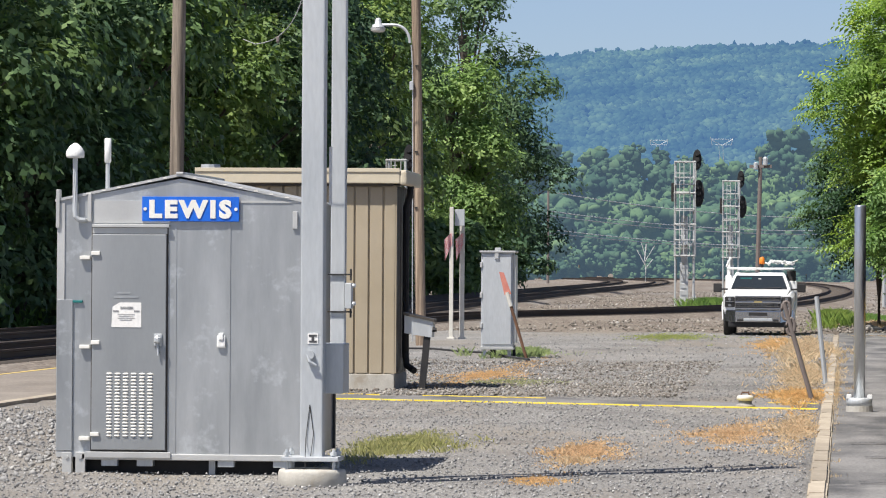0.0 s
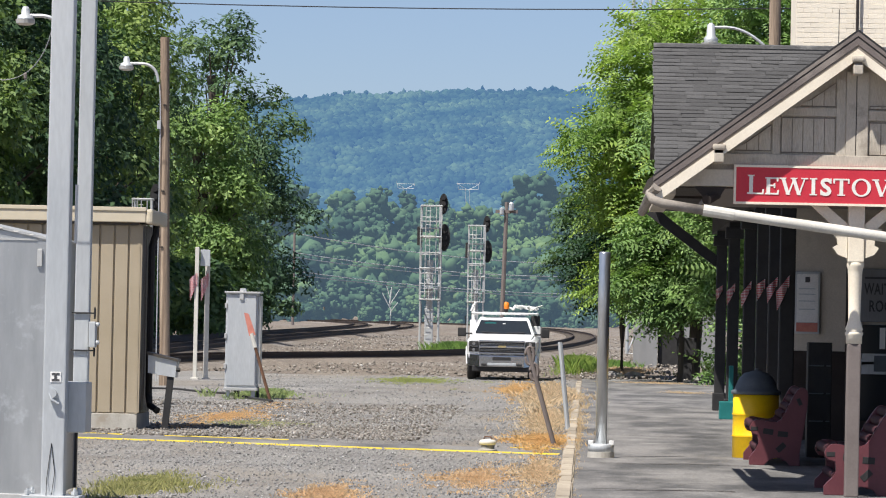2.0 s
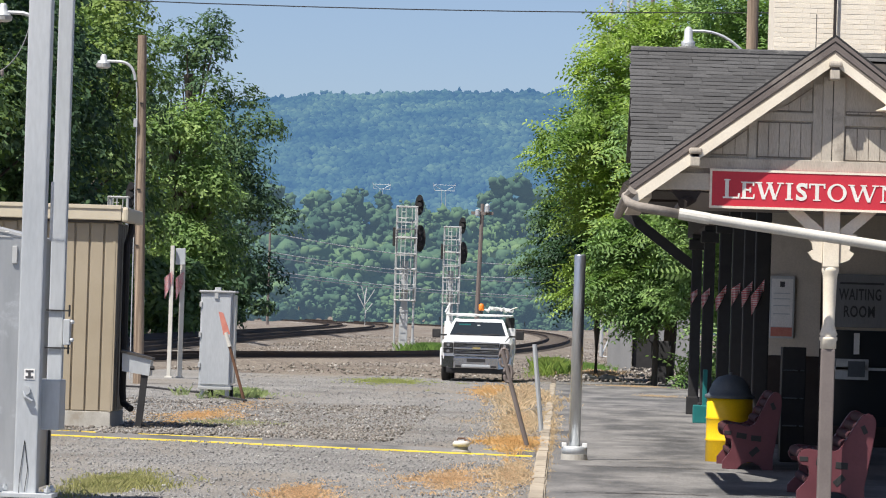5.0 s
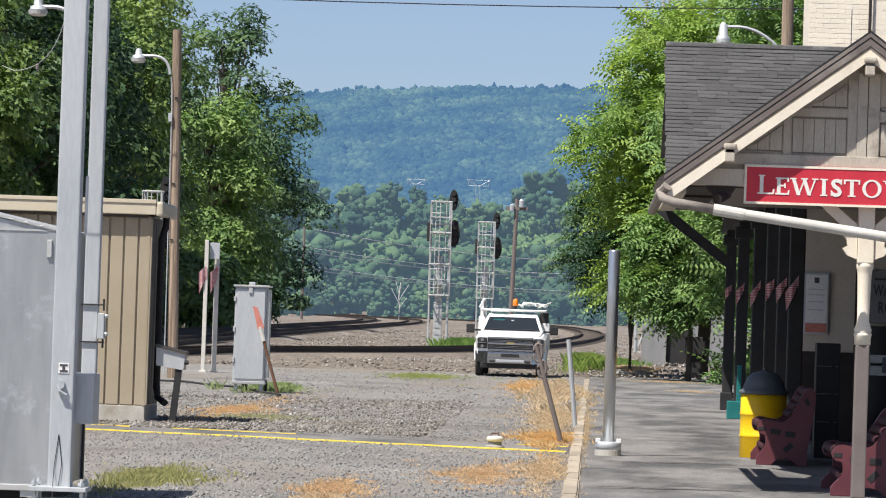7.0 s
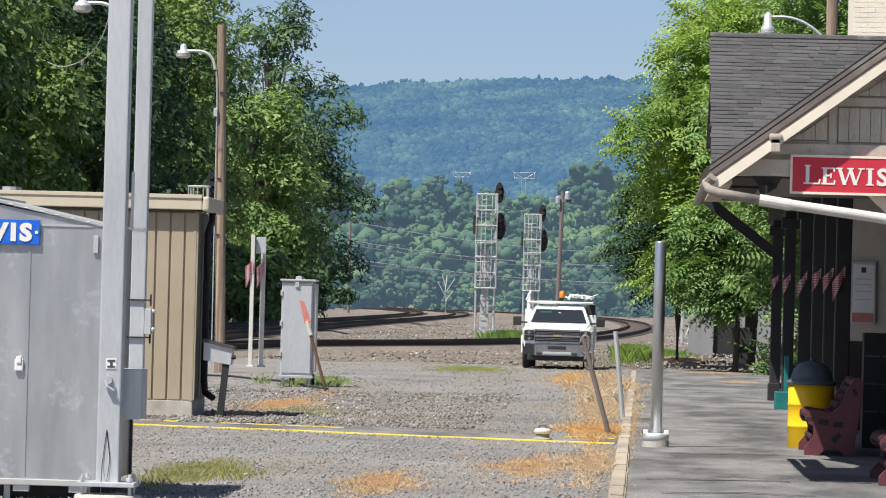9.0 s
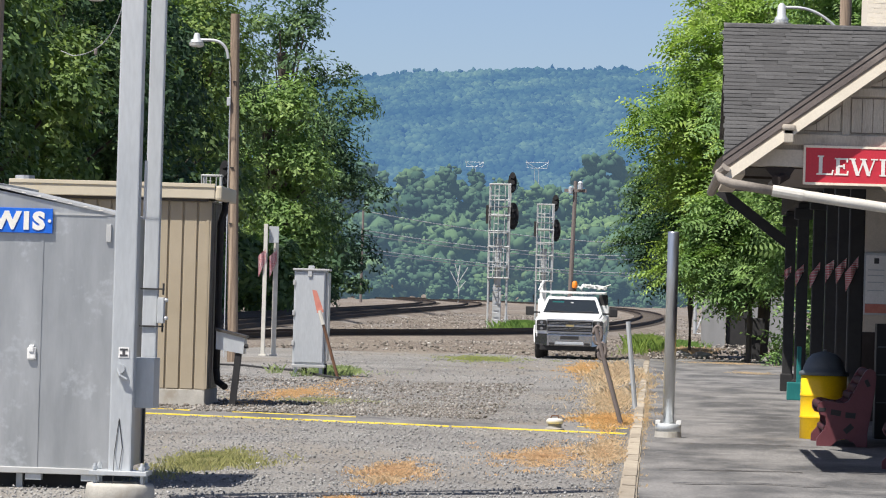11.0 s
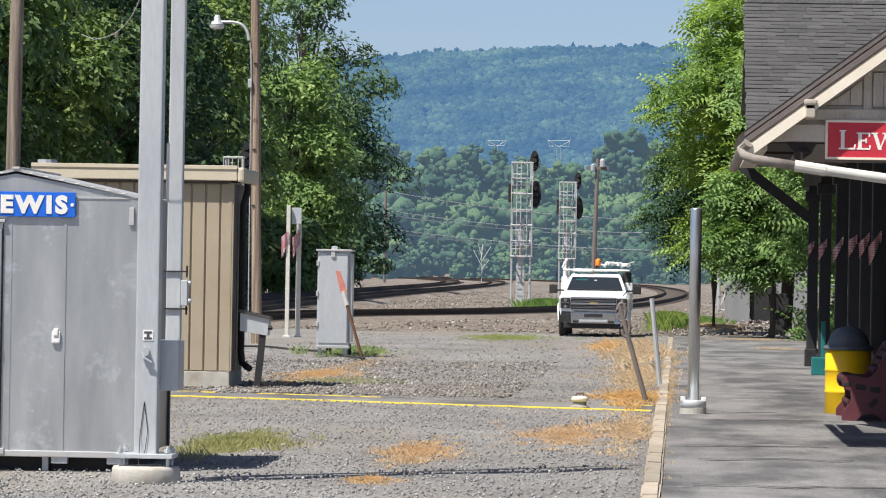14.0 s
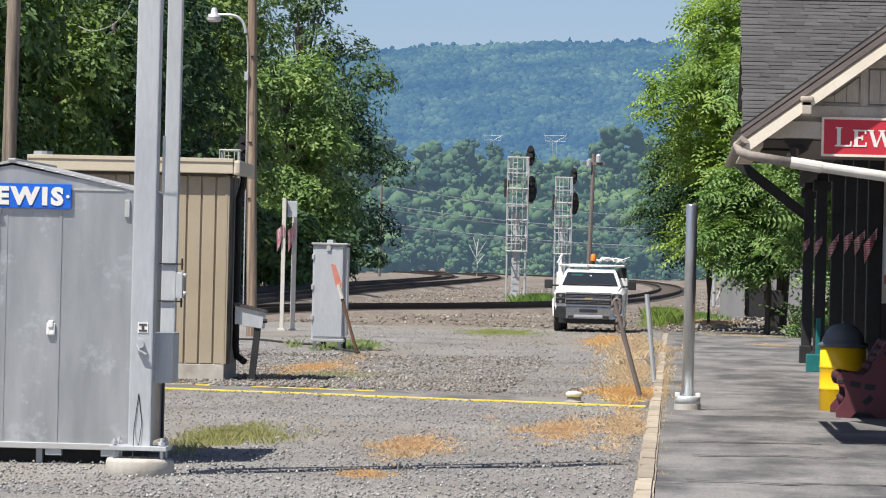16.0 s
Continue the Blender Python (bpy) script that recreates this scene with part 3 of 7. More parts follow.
def track(pts, lift, label):
    line = smooth_path(pts)
    t = thing("railway_track", tuple(line[0]), label, "railway track", "railway tracks", "structure")
    side = []
    for i, p in enumerate(line):
        d = (line[min(i + 1, len(line) - 1)] - line[max(i - 1, 0)])
        side.append(Vector((d.y, -d.x, 0)).normalized())
    bed = bmesh.new()
    rows = []
    for p, s in zip(line, side):
        rows.append([bed.verts.new(p + s * o + Vector((0, 0, z))) for o, z in ((-2.6, -0.12), (-1.5, lift), (1.5, lift), (2.6, -0.12))])
    for a, b in zip(rows, rows[1:]):
        for k in range(3):
            bed.faces.new((a[k], a[k + 1], b[k + 1], b[k]))
    bmesh.ops.recalc_face_normals(bed, faces=bed.faces[:])
    part("ballast_bed", bed, BALLAST, t, "brownish crushed stone ballast")
    prof = ((-0.07, 0), (0.07, 0), (0.07, 0.015), (0.012, 0.03), (0.012, 0.12), (0.037, 0.13), (0.037, 0.17), (-0.037, 0.17), (-0.037, 0.13), (-0.012, 0.12), (-0.012, 0.03), (-0.07, 0.015))
    for o in (-0.75, 0.75):
        own = bmesh.new()
        rings = [[own.verts.new(p + s * (o + a) + Vector((0, 0, lift + 0.02 + b))) for a, b in prof] for p, s in zip(line, side)]
        k = len(prof)
        for a, b in zip(rings, rings[1:]):
            for i in range(k):
                own.faces.new((a[i], a[(i + 1) % k], b[(i + 1) % k], b[i]))
        bmesh.ops.recalc_face_normals(own, faces=own.faces[:])
        part("rail", own, RAIL_SIDE, t, "rusty brown steel rail")
    dist, place, mats = 0.0, [], []
    nxt = 0.0
    for a, b, s in zip(line, line[1:], side):
        seg = (b - a).length
        while nxt < dist + seg:
            q = a.lerp(b, (nxt - dist) / seg)
            place.append((q.x - line[0].x, q.y - line[0].y, q.z + lift - line[0].z))
            d = (b - a).normalized()
            mats.append([[s.x, d.x, 0], [s.y, d.y, 0], [0, 0, 1]])
            nxt += 0.56
        dist += seg
    tv = np.array([(x, y, z) for z in (-0.1, 0.014) for x, y in ((-1.3, -0.12), (1.3, -0.12), (1.3, 0.12), (-1.3, 0.12))])
    tf = np.array([(4, 5, 6, 7), (0, 1, 5, 4), (1, 2, 6, 5), (2, 3, 7, 6), (3, 0, 4, 7)])
    v, f = spread(tv, tf, np.array(mats), np.array(place))
    tagged(bulk("ties", v, f, TIE, t), "dark creosoted timber ties", kind="stuff")
    return t


track([(-14.9, 15), (-14.9, 60), (-15.3, 110), (-16.3, 170), (-17.0, 240), (-17.3, 320), (-18.5, 400), (-23, 480), (-36, 560), (-62, 630)], 0.1, "rusty main track curving away on brown ballast")
track([(-18.9, 15), (-18.9, 60), (-19.3, 110), (-20.3, 170), (-21.0, 240), (-21.6, 320), (-23.3, 400), (-28, 475), (-40, 545), (-66, 605)], 0.1, "rusty second main track curving away on brown ballast")
track([(-15.6, 92), (-14.2, 116), (-11.5, 132), (-7.0, 147), (-3.4, 170), (-1.3, 212), (-0.2, 270), (-0.9, 335), (-4.5, 410), (-14, 490), (-34, 570), (-60, 618)], 0.12, "rusty siding curving round behind the parked truck")

# ---------------------------------------------------------------- equipment hut
def equipment_hut():
    X0, X1, Y0, Y1 = -6.31, -4.33, 31.5, 33.55
    Z0, EAVE, PEAK = 0.13, 2.20, 2.40
    XM = (X0 + X1) / 2
    t = thing("equipment_hut", (XM, (Y0 + Y1) / 2, 0), "grey weathered aluminium railway equipment hut with louvred door", "hut")
    body = slab([(X0, Y0, Z0), (X1, Y0, Z0), (X1, Y0, EAVE), (XM, Y0, PEAK - 0.02), (X0, Y0, EAVE)], (0, Y1 - Y0, 0))
    part("body", body, ALU, t)
    for a, b in (((X0 - 0.03, EAVE - 0.01), (XM, PEAK)), ((XM, PEAK), (X1 + 0.03, EAVE - 0.01))):
        part("roof_sheet", slab([(a[0], Y0 - 0.018, a[1]), (b[0], Y0 - 0.018, b[1]), (b[0], Y0 - 0.018, b[1] + 0.022), (a[0], Y0 - 0.018, a[1] + 0.022)], (0, Y1 - Y0 + 0.1, 0)), ALU_EDGE, t)
    for k in range(7):
        for s in (-1, 1):
            q = (XM + s * (0.12 + k * 0.125), PEAK - 0.2 * (0.12 + k * 0.125) / (XM - X0))
            part("roof_clip", box(q[0] - 0.016, q[0] + 0.016, Y0 - 0.021, Y0 - 0.018, q[1] + 0.004, q[1] + 0.012), LETTER, t)
    part("gable_seam", box(-5.4, X1 - 0.01, Y0 - 0.008, Y0, EAVE - 0.012, EAVE + 0.004), ALU_EDGE, t)
    part("ridge_cap", box(XM - 0.03, XM + 0.03, Y0 - 0.03, Y1 + 0.06, PEAK + 0.012, PEAK + 0.035, 0.006), ALU_EDGE, t)
    part("corner_post", box(X0 - 0.012, X0 + 0.05, Y0 - 0.012, Y0 + 0.05, Z0, EAVE - 0.02), ALU_EDGE, t)
    part("corner_post", box(X1 - 0.07, X1 + 0.012, Y0 - 0.008, Y0 + 0.05, Z0, EAVE - 0.02), ALU, t)
    part("corner_post", box(X1 - 0.02, X1 + 0.02, Y1 - 0.04, Y1 + 0.02, Z0, EAVE - 0.02), BROWN_TRIM, t)
    part("bottom_rail", box(X0 + 0.2, X1 - 0.02, Y0 - 0.02, Y0 + 0.06, Z0 - 0.02, Z0 + 0.03, 0.006), ALU_EDGE, t)
    part("head_panel", box(-6.02, -5.4, Y0 - 0.012, Y0, 2.02, 2.2), ALU_EDGE, t)
    part("side_panel", box(X0 - 0.01, -6.19, Y0 - 0.018, Y0, 0.18, 1.4, 0.004), ALU, t)
    part("seam", box(-4.93, -4.905, Y0 - 0.006, Y0, Z0 + 0.03, 2.19), ALU, t)
    part("seam", box(-5.36, -5.345, Y0 - 0.004, Y0, Z0 + 0.03, 2.0), ALU, t)
    part("drip_edge", box(-6.03, -5.4, Y0 - 0.045, Y0, 1.985, 2.01, 0.004), ALU_EDGE, t)
    part("door_frame", box(-6.04, -5.413, Y0 - 0.006, Y0 + 0.0, 0.175, 1.985), BROWN_TRIM, t)
    door = part("door", box(-6.03, -5.425, Y0 - 0.03, Y0 - 0.006, 0.19, 1.93, 0.006), ALU_DOOR, t, "brushed aluminium door")
    part("header_plate", box(-6.03, -5.42, Y0 - 0.02, Y0 - 0.006, 1.935, 1.982), ALU_EDGE, t)
    part("sill", box(-6.08, -5.38, Y0 - 0.035, Y0, 0.125, 0.175, 0.005), ALU_EDGE, t)
    for z in (1.76, 1.04, 0.30):
        part("hinge", join(box(-6.13, -6.045, Y0 - 0.045, Y0 - 0.004, z - 0.035, z - 0.005, 0.005), box(-6.035, -5.965, Y0 - 0.05, Y0 - 0.03, z + 0.0, z + 0.032, 0.005)), LETTER, t, "pale worn hinge")
    # louvres: six columns of pressed slots
    own = bmesh.new()
    for c in range(6):
        for r in range(20):
            x, z = -5.905 + c * 0.0665, 0.305 + r * 0.0263
            slot = bmesh.new()
            bmesh.ops.create_uvsphere(slot, u_segments=8, v_segments=5, radius=1)
            slot.transform(Matrix.Translation((x + 0.022, Y0 - 0.03, z)) @ Matrix.Diagonal((0.026, 0.012, 0.0085, 1)))
            join(own, slot)
    part("louvres", own, LETTER, door, "pale pressed louvre slots")
    part("handle", join(join(lathe(-5.487, Y0 - 0.06, [(0.02, 1.05), (0.03, 1.065), (0.03, 1.095), (0.014, 1.115)], 10), rod((-5.487, Y0 - 0.05, 1.05), (-5.482, Y0 - 0.055, 0.955), 0.009)), box(-5.52, -5.455, Y0 - 0.045, Y0 - 0.03, 1.03, 1.13, 0.006)), GALV, door, "grey door lock and handle")
    notice = part("notice", slab([(-5.87, Y0 - 0.034, 1.18), (-5.625, Y0 - 0.034, 1.18), (-5.625, Y0 - 0.034, 1.38), (-5.80, Y0 - 0.034, 1.38), (-5.86, Y0 - 0.034, 1.345)], (0, 0.003, 0)), PAPER, door, "white warning notice with torn corner")
    part("lettering", words("DANGER", 0.105, 0.02, (-5.795, Y0 - 0.036, 1.328), thick=0.002), SHED_GREY, notice)
    for x, w, z, h in ((-5.855, 0.045, 1.305, 0.011), (-5.685, 0.045, 1.305, 0.011), (-5.82, 0.14, 1.283, 0.005), (-5.81, 0.12, 1.268, 0.005), (-5.82, 0.14, 1.253, 0.005), (-5.80, 0.10, 1.238, 0.005)):
        part("print_bar", box(x, x + w, Y0 - 0.037, Y0 - 0.034, z, z + h), SHED_GREY if h > 0.01 else ALU_EDGE, notice)
    for z, w in ((1.45, 0.11), (1.415, 0.2)):
        part("faint_stencil", box(-5.80 - w / 4, -5.80 + w * 0.75, Y0 - 0.033, Y0 - 0.03, z, z + 0.014), ALU, door)
    sign = part("name_sign", box(-5.625, -4.835, Y0 - 0.03, Y0 - 0.012, 2.035, 2.235, 0.004), BLUE, t, "blue enamel sign with white letters")
    part("lettering", words("LEWIS", 0.67, 0.152, (-5.565, Y0 - 0.031, 2.059), heavy=0.055), LETTER, sign)
    for x in (-5.60, -4.86):
        part("rivet", rod((x, Y0 - 0.036, 2.135), (x, Y0 - 0.03, 2.135), 0.014, n=10), LETTER, sign)
    part("padlock_cover", join(box(-5.01, -4.94, Y0 - 0.03, Y0, 1.02, 1.12, 0.012), box(-4.995, -4.955, Y0 - 0.04, Y0, 1.08, 1.14, 0.01)), WHITE, t, "small white cover plate")
    part("latch", box(-6.19, -6.11, Y0 - 0.02, Y0, 1.375, 1.395, 0.003), TEAL, t, "small green tag")
    for x in (-6.27, -6.16):
        part("foot_bracket", join(box(x, x + 0.08, Y0 - 0.02, Y0 + 0.03, -0.02, 0.17, 0.006), rod((x + 0.04, Y0 - 0.03, 0.13), (x + 0.04, Y0 - 0.02, 0.13), 0.015, n=8)), ALU_EDGE, t)
    for x in (-5.95, -5.66, -5.0, -4.55):
        part("skid_clip", box(x, x + 0.13, Y0, Y0 + 0.08, Z0 - 0.07, Z0 - 0.005), GALV, t)
    for x in (-6.24, -5.06, -4.42):
        for y in (Y0 + 0.08, Y1 - 0.1):
            part("leg", box(x - 0.025, x + 0.025, y, y + 0.06, -0.06, Z0), GALV, t)
    # black block fills the gap below the hut in place of its shadow
    part("hut_shadow_block", box(X0 + 0.1, X1 - 0.06, Y0 + 0.14, Y1 - 0.12, -0.03, Z0), BLACK, t, "black block standing in for the shadow under the hut")
    part("bracket", box(-4.40, -4.36, Y0 - 0.03, Y0, 1.98, 2.12, 0.004), ALU_EDGE, t)
    # antennas on bent pipes
    a = part("mushroom_antenna", lathe(-6.17, Y0 - 0.05, [(0.07, 2.545), (0.075, 2.56), (0.073, 2.60), (0.045, 2.64), (0.018, 2.66), (0.004, 2.665)], 18), WHITE, t, "white dome antenna", smooth=40)
    part("antenna_pipe", tube([(-6.17, Y0 - 0.05, 2.55), (-6.17, Y0 - 0.05, 2.12), (-6.165, Y0 - 0.05, 2.07), (-6.14, Y0 - 0.045, 2.045), (-6.10, Y0 - 0.03, 2.04), (-6.09, Y0, 2.04)], 0.021), GALV, a)
    b = part("rod_antenna", lathe(-5.96, Y0 + 0.25, [(0.022, 2.515), (0.028, 2.52), (0.028, 2.71), (0.02, 2.715)], 14), WHITE, t, "white rod antenna", smooth=40)
    part("antenna_pipe", rod((-5.96, Y0 + 0.25, 2.25), (-5.96, Y0 + 0.25, 2.52), 0.018), GALV, b)
    part("eave_bracket", box(-6.07, -6.04, Y0 - 0.03, Y0 + 0.05, 2.03, 2.26, 0.004), ALU_EDGE, t)
    part("eave_bracket", box(-6.33, -6.3, Y0 - 0.03, Y0 + 0.05, 1.98, 2.29, 0.004), ALU_EDGE, t)


equipment_hut()

# ---------------------------------------------------------------- steel masts before the hut
def steel_mast():
    x, y = -4.03, 30.0
    t = thing("steel_mast", (x, y, 0), "tall square galvanised steel mast on a concrete footing", "mast")
    part("footing", lathe(x, y, [(0.275, -0.1), (0.262, 0.1), (0.252, 0.125), (0.2, 0.13)], 24), CONCRETE, t, smooth=40)
    part("base_plate", box(x - 0.22, x + 0.22, y - 0.17, y + 0.17, 0.19, 0.225, 0.005), GALV, t)
    part("shaft", box(x - 0.087, x + 0.087, y - 0.087, y + 0.087, 0.2, 9.0, 0.012), GALV, t)
    for dx in (-0.18, 0.18):
        for dy in (-0.12, 0.12):
            part("anchor_bolt", rod((x + dx, y + dy, 0.1), (x + dx, y + dy, 0.28), 0.014, n=8), GALV, t)
            part("nut", rod((x + dx, y + dy, 0.235), (x + dx, y + dy, 0.26), 0.028, n=6), GALV, t)
    s = part("tag_plate", box(x - 0.03, x + 0.05, y - 0.092, y - 0.088, 1.085, 1.165), PAPER, t, "white tag with black mark")
    part("mark", join(join(box(x - 0.02, x + 0.04, y - 0.095, y - 0.0925, 1.095, 1.11), box(x - 0.02, x + 0.04, y - 0.095, y - 0.0925, 1.14, 1.155)), box(x + 0.0, x + 0.02, y - 0.095, y - 0.0925, 1.11, 1.14)), INK, s)
    part("conduit_nipple", join(rod((x - 0.01, y - 0.13, 1.0), (x - 0.01, y - 0.08, 1.0), 0.035, n=10), tube([(x - 0.03, y - 0.12, 1.0), (x - 0.01, y - 0.13, 0.95), (x + 0.04, y - 0.12, 0.92)], 0.012)), GALV, t)
    part("ground_wire", tube([(x - 0.01, y - 0.092, 0.62), (x - 0.04, y - 0.095, 0.35), (x - 0.03, y - 0.2, 0.12), (x - 0.02, y - 0.27, -0.02)], 0.003, 6), BLACK, t)
    part("ground_wire", tube([(x - 0.01, y - 0.092, 0.62), (x + 0.02, y - 0.095, 0.4), (x - 0.0, y - 0.1, 0.23)], 0.003, 6), BLACK, t)
    part("control_box", box(x + 0.035, x + 0.222, y + 0.1, y + 0.45, 0.70, 1.085, 0.008), GALV, t, "plain grey control box")
    c = part("side_tube", box(-3.972, -3.858, 30.55, 30.66, 0.72, 9.0, 0.01), GALV, t, "second slimmer square galvanised tube")
    for z in (1.615, 1.325):
        part("clamp", join(box(-3.99, -3.80, 30.53, 30.545, z - 0.006, z + 0.006), rod((-3.81, 30.54, z - 0.045), (-3.81, 30.54, z + 0.045), 0.008, n=8)), BLACK, c)
    part("junction_box", box(-3.85, -3.80, 30.5, 30.62, 1.35, 1.55, 0.006), GALV, c)
    for z in (1.39, 1.53):
        part("screw_knob", lathe(-3.783, 30.52, [(0.012, z - 0.015), (0.018, z), (0.012, z + 0.015)], 8), GALV, c)
    part("thin_pipe", rod((-3.935, 30.25, 2.15), (-3.935, 30.25, 2.6), 0.012), WHITE, t)
    part("loop_cable", tube(arc((-4.1, 30.0, 3.9), (-4.16, 30.0, 3.4), (-4.5, 30.05, 3.38), 12) + [(-4.6, 30.1, 3.42)], 0.004, 6), SHED_GREY, t, "drooping grey cable")
    part("cable_joint", lathe(-4.32, 30.02, [(0.006, 3.385), (0.013, 3.40), (0.013, 3.43), (0.006, 3.44)], 8), GREY_POST, t)


steel_mast()

# ---------------------------------------------------------------- tan metal building
def tan_building():
    X0, X1, Y0, Y1 = -9.0, -6.34, 55.7, 57.3
    t = thing("metal_building", ((X0 + X1) / 2, Y0, 0), "tan ribbed metal utility building with flat roof on a concrete base", "building")
    part("foundation", box(X0 - 0.02, X1 + 0.02, Y0 - 0.03, Y1, -0.1, 0.22, 0.01), CONCRETE, t)
    part("wall", box(X0, X1, Y0, Y1, 0.22, 2.9), TAN, t)
    x = X0 + 0.06
    i = 0
    while x < X1 - 0.1:
        part("siding_panel", box(x + 0.012, x + 0.20 - 0.012, Y0 - 0.028, Y0 + 0.002, 0.23, 2.88, 0.008), TAN, t)
        x += 0.205
        i += 1
    part("corner_trim", box(X1 - 0.02, X1 + 0.02, Y0 - 0.035, Y0 + 0.1, 0.22, 2.9), TAN, t)
    # side turned from the sun: shade put into dark brown panels
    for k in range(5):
        part("side_panel", box(X1, X1 + 0.025, Y0 + 0.12 + k * 0.29, Y0 + 0.37 + k * 0.29, 0.23, 2.88, 0.006), BROWN_TRIM, t, "ribbed side panel, its shade put into dark brown")
    roof = part("roof", box(X0 - 0.15, X1 + 0.1, Y0 - 0.1, Y1 + 0.2, 2.93, 3.1, 0.02), BROWN_TRIM, t)
    part("fascia", box(X0 - 0.17, X1 + 0.1, Y0 - 0.16, Y0 - 0.1, 2.92, 3.13, 0.012), TAN_TRIM, roof, "pale tan metal fascia")
    part("fascia", box(X1 + 0.1, X1 + 0.2, Y0 - 0.16, Y1 + 0.2, 2.9, 3.11, 0.035), TAN_TRIM, roof, "rounded pale tan gutter")
    part("fascia_lip", box(X0 - 0.17, X1 + 0.1, Y0 - 0.175, Y0 - 0.16, 3.08, 3.135, 0.005), TAN_TRIM, roof)
    # dark strip painted where the roof edge shades the wall
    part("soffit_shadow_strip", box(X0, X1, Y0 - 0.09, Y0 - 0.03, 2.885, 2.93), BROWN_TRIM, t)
    part("downspout", tube([(X1 + 0.14, Y0 + 0.9, 2.92), (X1 + 0.14, Y0 + 0.85, 2.78), (X1 + 0.09, Y0 + 0.8, 2.6), (X1 + 0.09, Y0 + 0.8, 0.5), (X1 + 0.12, Y0 + 0.7, 0.33), (X1 + 0.25, Y0 + 0.5, 0.26)], 0.05, 8), BLACK, t, "black metal downspout")
    part("hose_bib", tube([(-7.1, Y0 - 0.05, 0.1), (-7.1, Y0 - 0.12, 0.1), (-7.05, Y0 - 0.14, 0.12), (-7.0, Y0 - 0.14, 0.12)], 0.02, 6), BLACK, t)
    part("roof_drum", rod((-9.05, Y0 + 0.5, 3.05), (-9.05, Y0 + 0.5, 3.2), 0.14), GALV, roof)


tan_building()


def stand_box():
    t = thing("service_box", (-5.95, 55.95, 0), "grey sloped-top service box on a dark steel post", "service box")
    part("post", slab([(-6.0, 55.9, -0.05), (-5.91, 55.9, -0.05), (-5.83, 55.9, 0.8), (-5.92, 55.9, 0.8)], (0, 0.1, 0)), BLACK, t)
    part("cabinet", slab([(-6.2, 55.88, 0.8), (-5.81, 55.88, 0.74), (-5.79, 55.88, 0.97), (-6.2, 55.88, 1.06)], (0, 0.35, 0)), GALV, t)
    part("lid", slab([(-6.22, 55.85, 1.06), (-5.77, 55.85, 0.965), (-5.77, 55.85, 1.0), (-6.22, 55.85, 1.1)], (0, 0.4, 0)), BROWN_TRIM, t, "dark lid")
    part("knob", rod((-5.8, 55.9, 0.85), (-5.74, 55.9, 0.85), 0.03, n=8), BLACK, t)


stand_box()


def street_lamp_head(t, p, reach, drop):
    """A bent arm from a pole to a bell lamp; p where the arm leaves the pole."""
    x, y, z = p
    tip = x + reach
    part("arm", tube(arc((x, y, z), (x + reach * 0.05, y, z + drop), (x + reach * 0.55, y, z + drop), 10) + [(tip, y, z + drop)], 0.035, 8), GALV, t)
    head = part("lamp_head", lathe(tip, y, [(0.045, z + drop + 0.16), (0.075, z + drop + 0.11), (0.08, z + drop + 0.02), (0.14, z + drop + 0.0), (0.145, z + drop - 0.05), (0.17, z + drop - 0.07)][::-1], 16), GALV, t, smooth=40)
    part("lens", lathe(tip, y, [(0.11, z + drop - 0.17), (0.165, z + drop - 0.14), (0.175, z + drop - 0.075)], 16), ALU_EDGE, head, "pale prismatic lens")


def lamp_pole():
    t = thing("lamp_pole", (-9.8, 91.6, 0), "weathered brown wooden pole with a bell street lamp", "street lamp")
    part("pole", rod((-9.77, 91.6, -0.1), (-9.94, 91.6, 8.1), 0.125, 0.105, 14), WOOD_POLE, t, smooth=40)
    street_lamp_head(t, (-10.06, 91.5, 7.05), -0.75, 0.42)
    part("meter_box", box(-10.06, -9.97, 91.42, 91.5, 5.95, 6.15, 0.01), GALV, t)
    part("cable", tube([(-10.03, 91.48, 7.0), (-10.0, 91.48, 6.6), (-9.99, 91.48, 6.1), (-9.96, 91.48, 0.1)], 0.014, 6), GALV, t)
    for z in (3.2, 4.5, 6.5):
        part("staple", box(-9.93, -9.86, 91.46, 91.5, z, z + 0.03), BLACK, t)


lamp_pole()


def utility_pole(name, base, top, r, material, label):
    t = thing(name, (*base, 0), label, "utility pole")
    part("pole", rod((*base, -0.2), top, r, r * 0.8, 14), material, t, smooth=40)
    return t


utility_pole("utility_pole", (-13.62, 80), (-13.52, 80, 11), 0.16, WOOD_DARK, "dark weathered wooden utility pole behind the hut")

p = utility_pole("utility_pole", (-9.33, 70), (-9.33, 70, 9.2), 0.13, WOOD_DARK, "wooden pole with a street lamp hidden behind the mast")
street_lamp_head(p, (-9.46, 69.9, 6.6), -0.62, 0.3)

# ---------------------------------------------------------------- twin marker posts with flags
FLAG = striped("flag_stripes", (0.66, 0.10, 0.13), (0.82, 0.78, 0.78), 13.0)


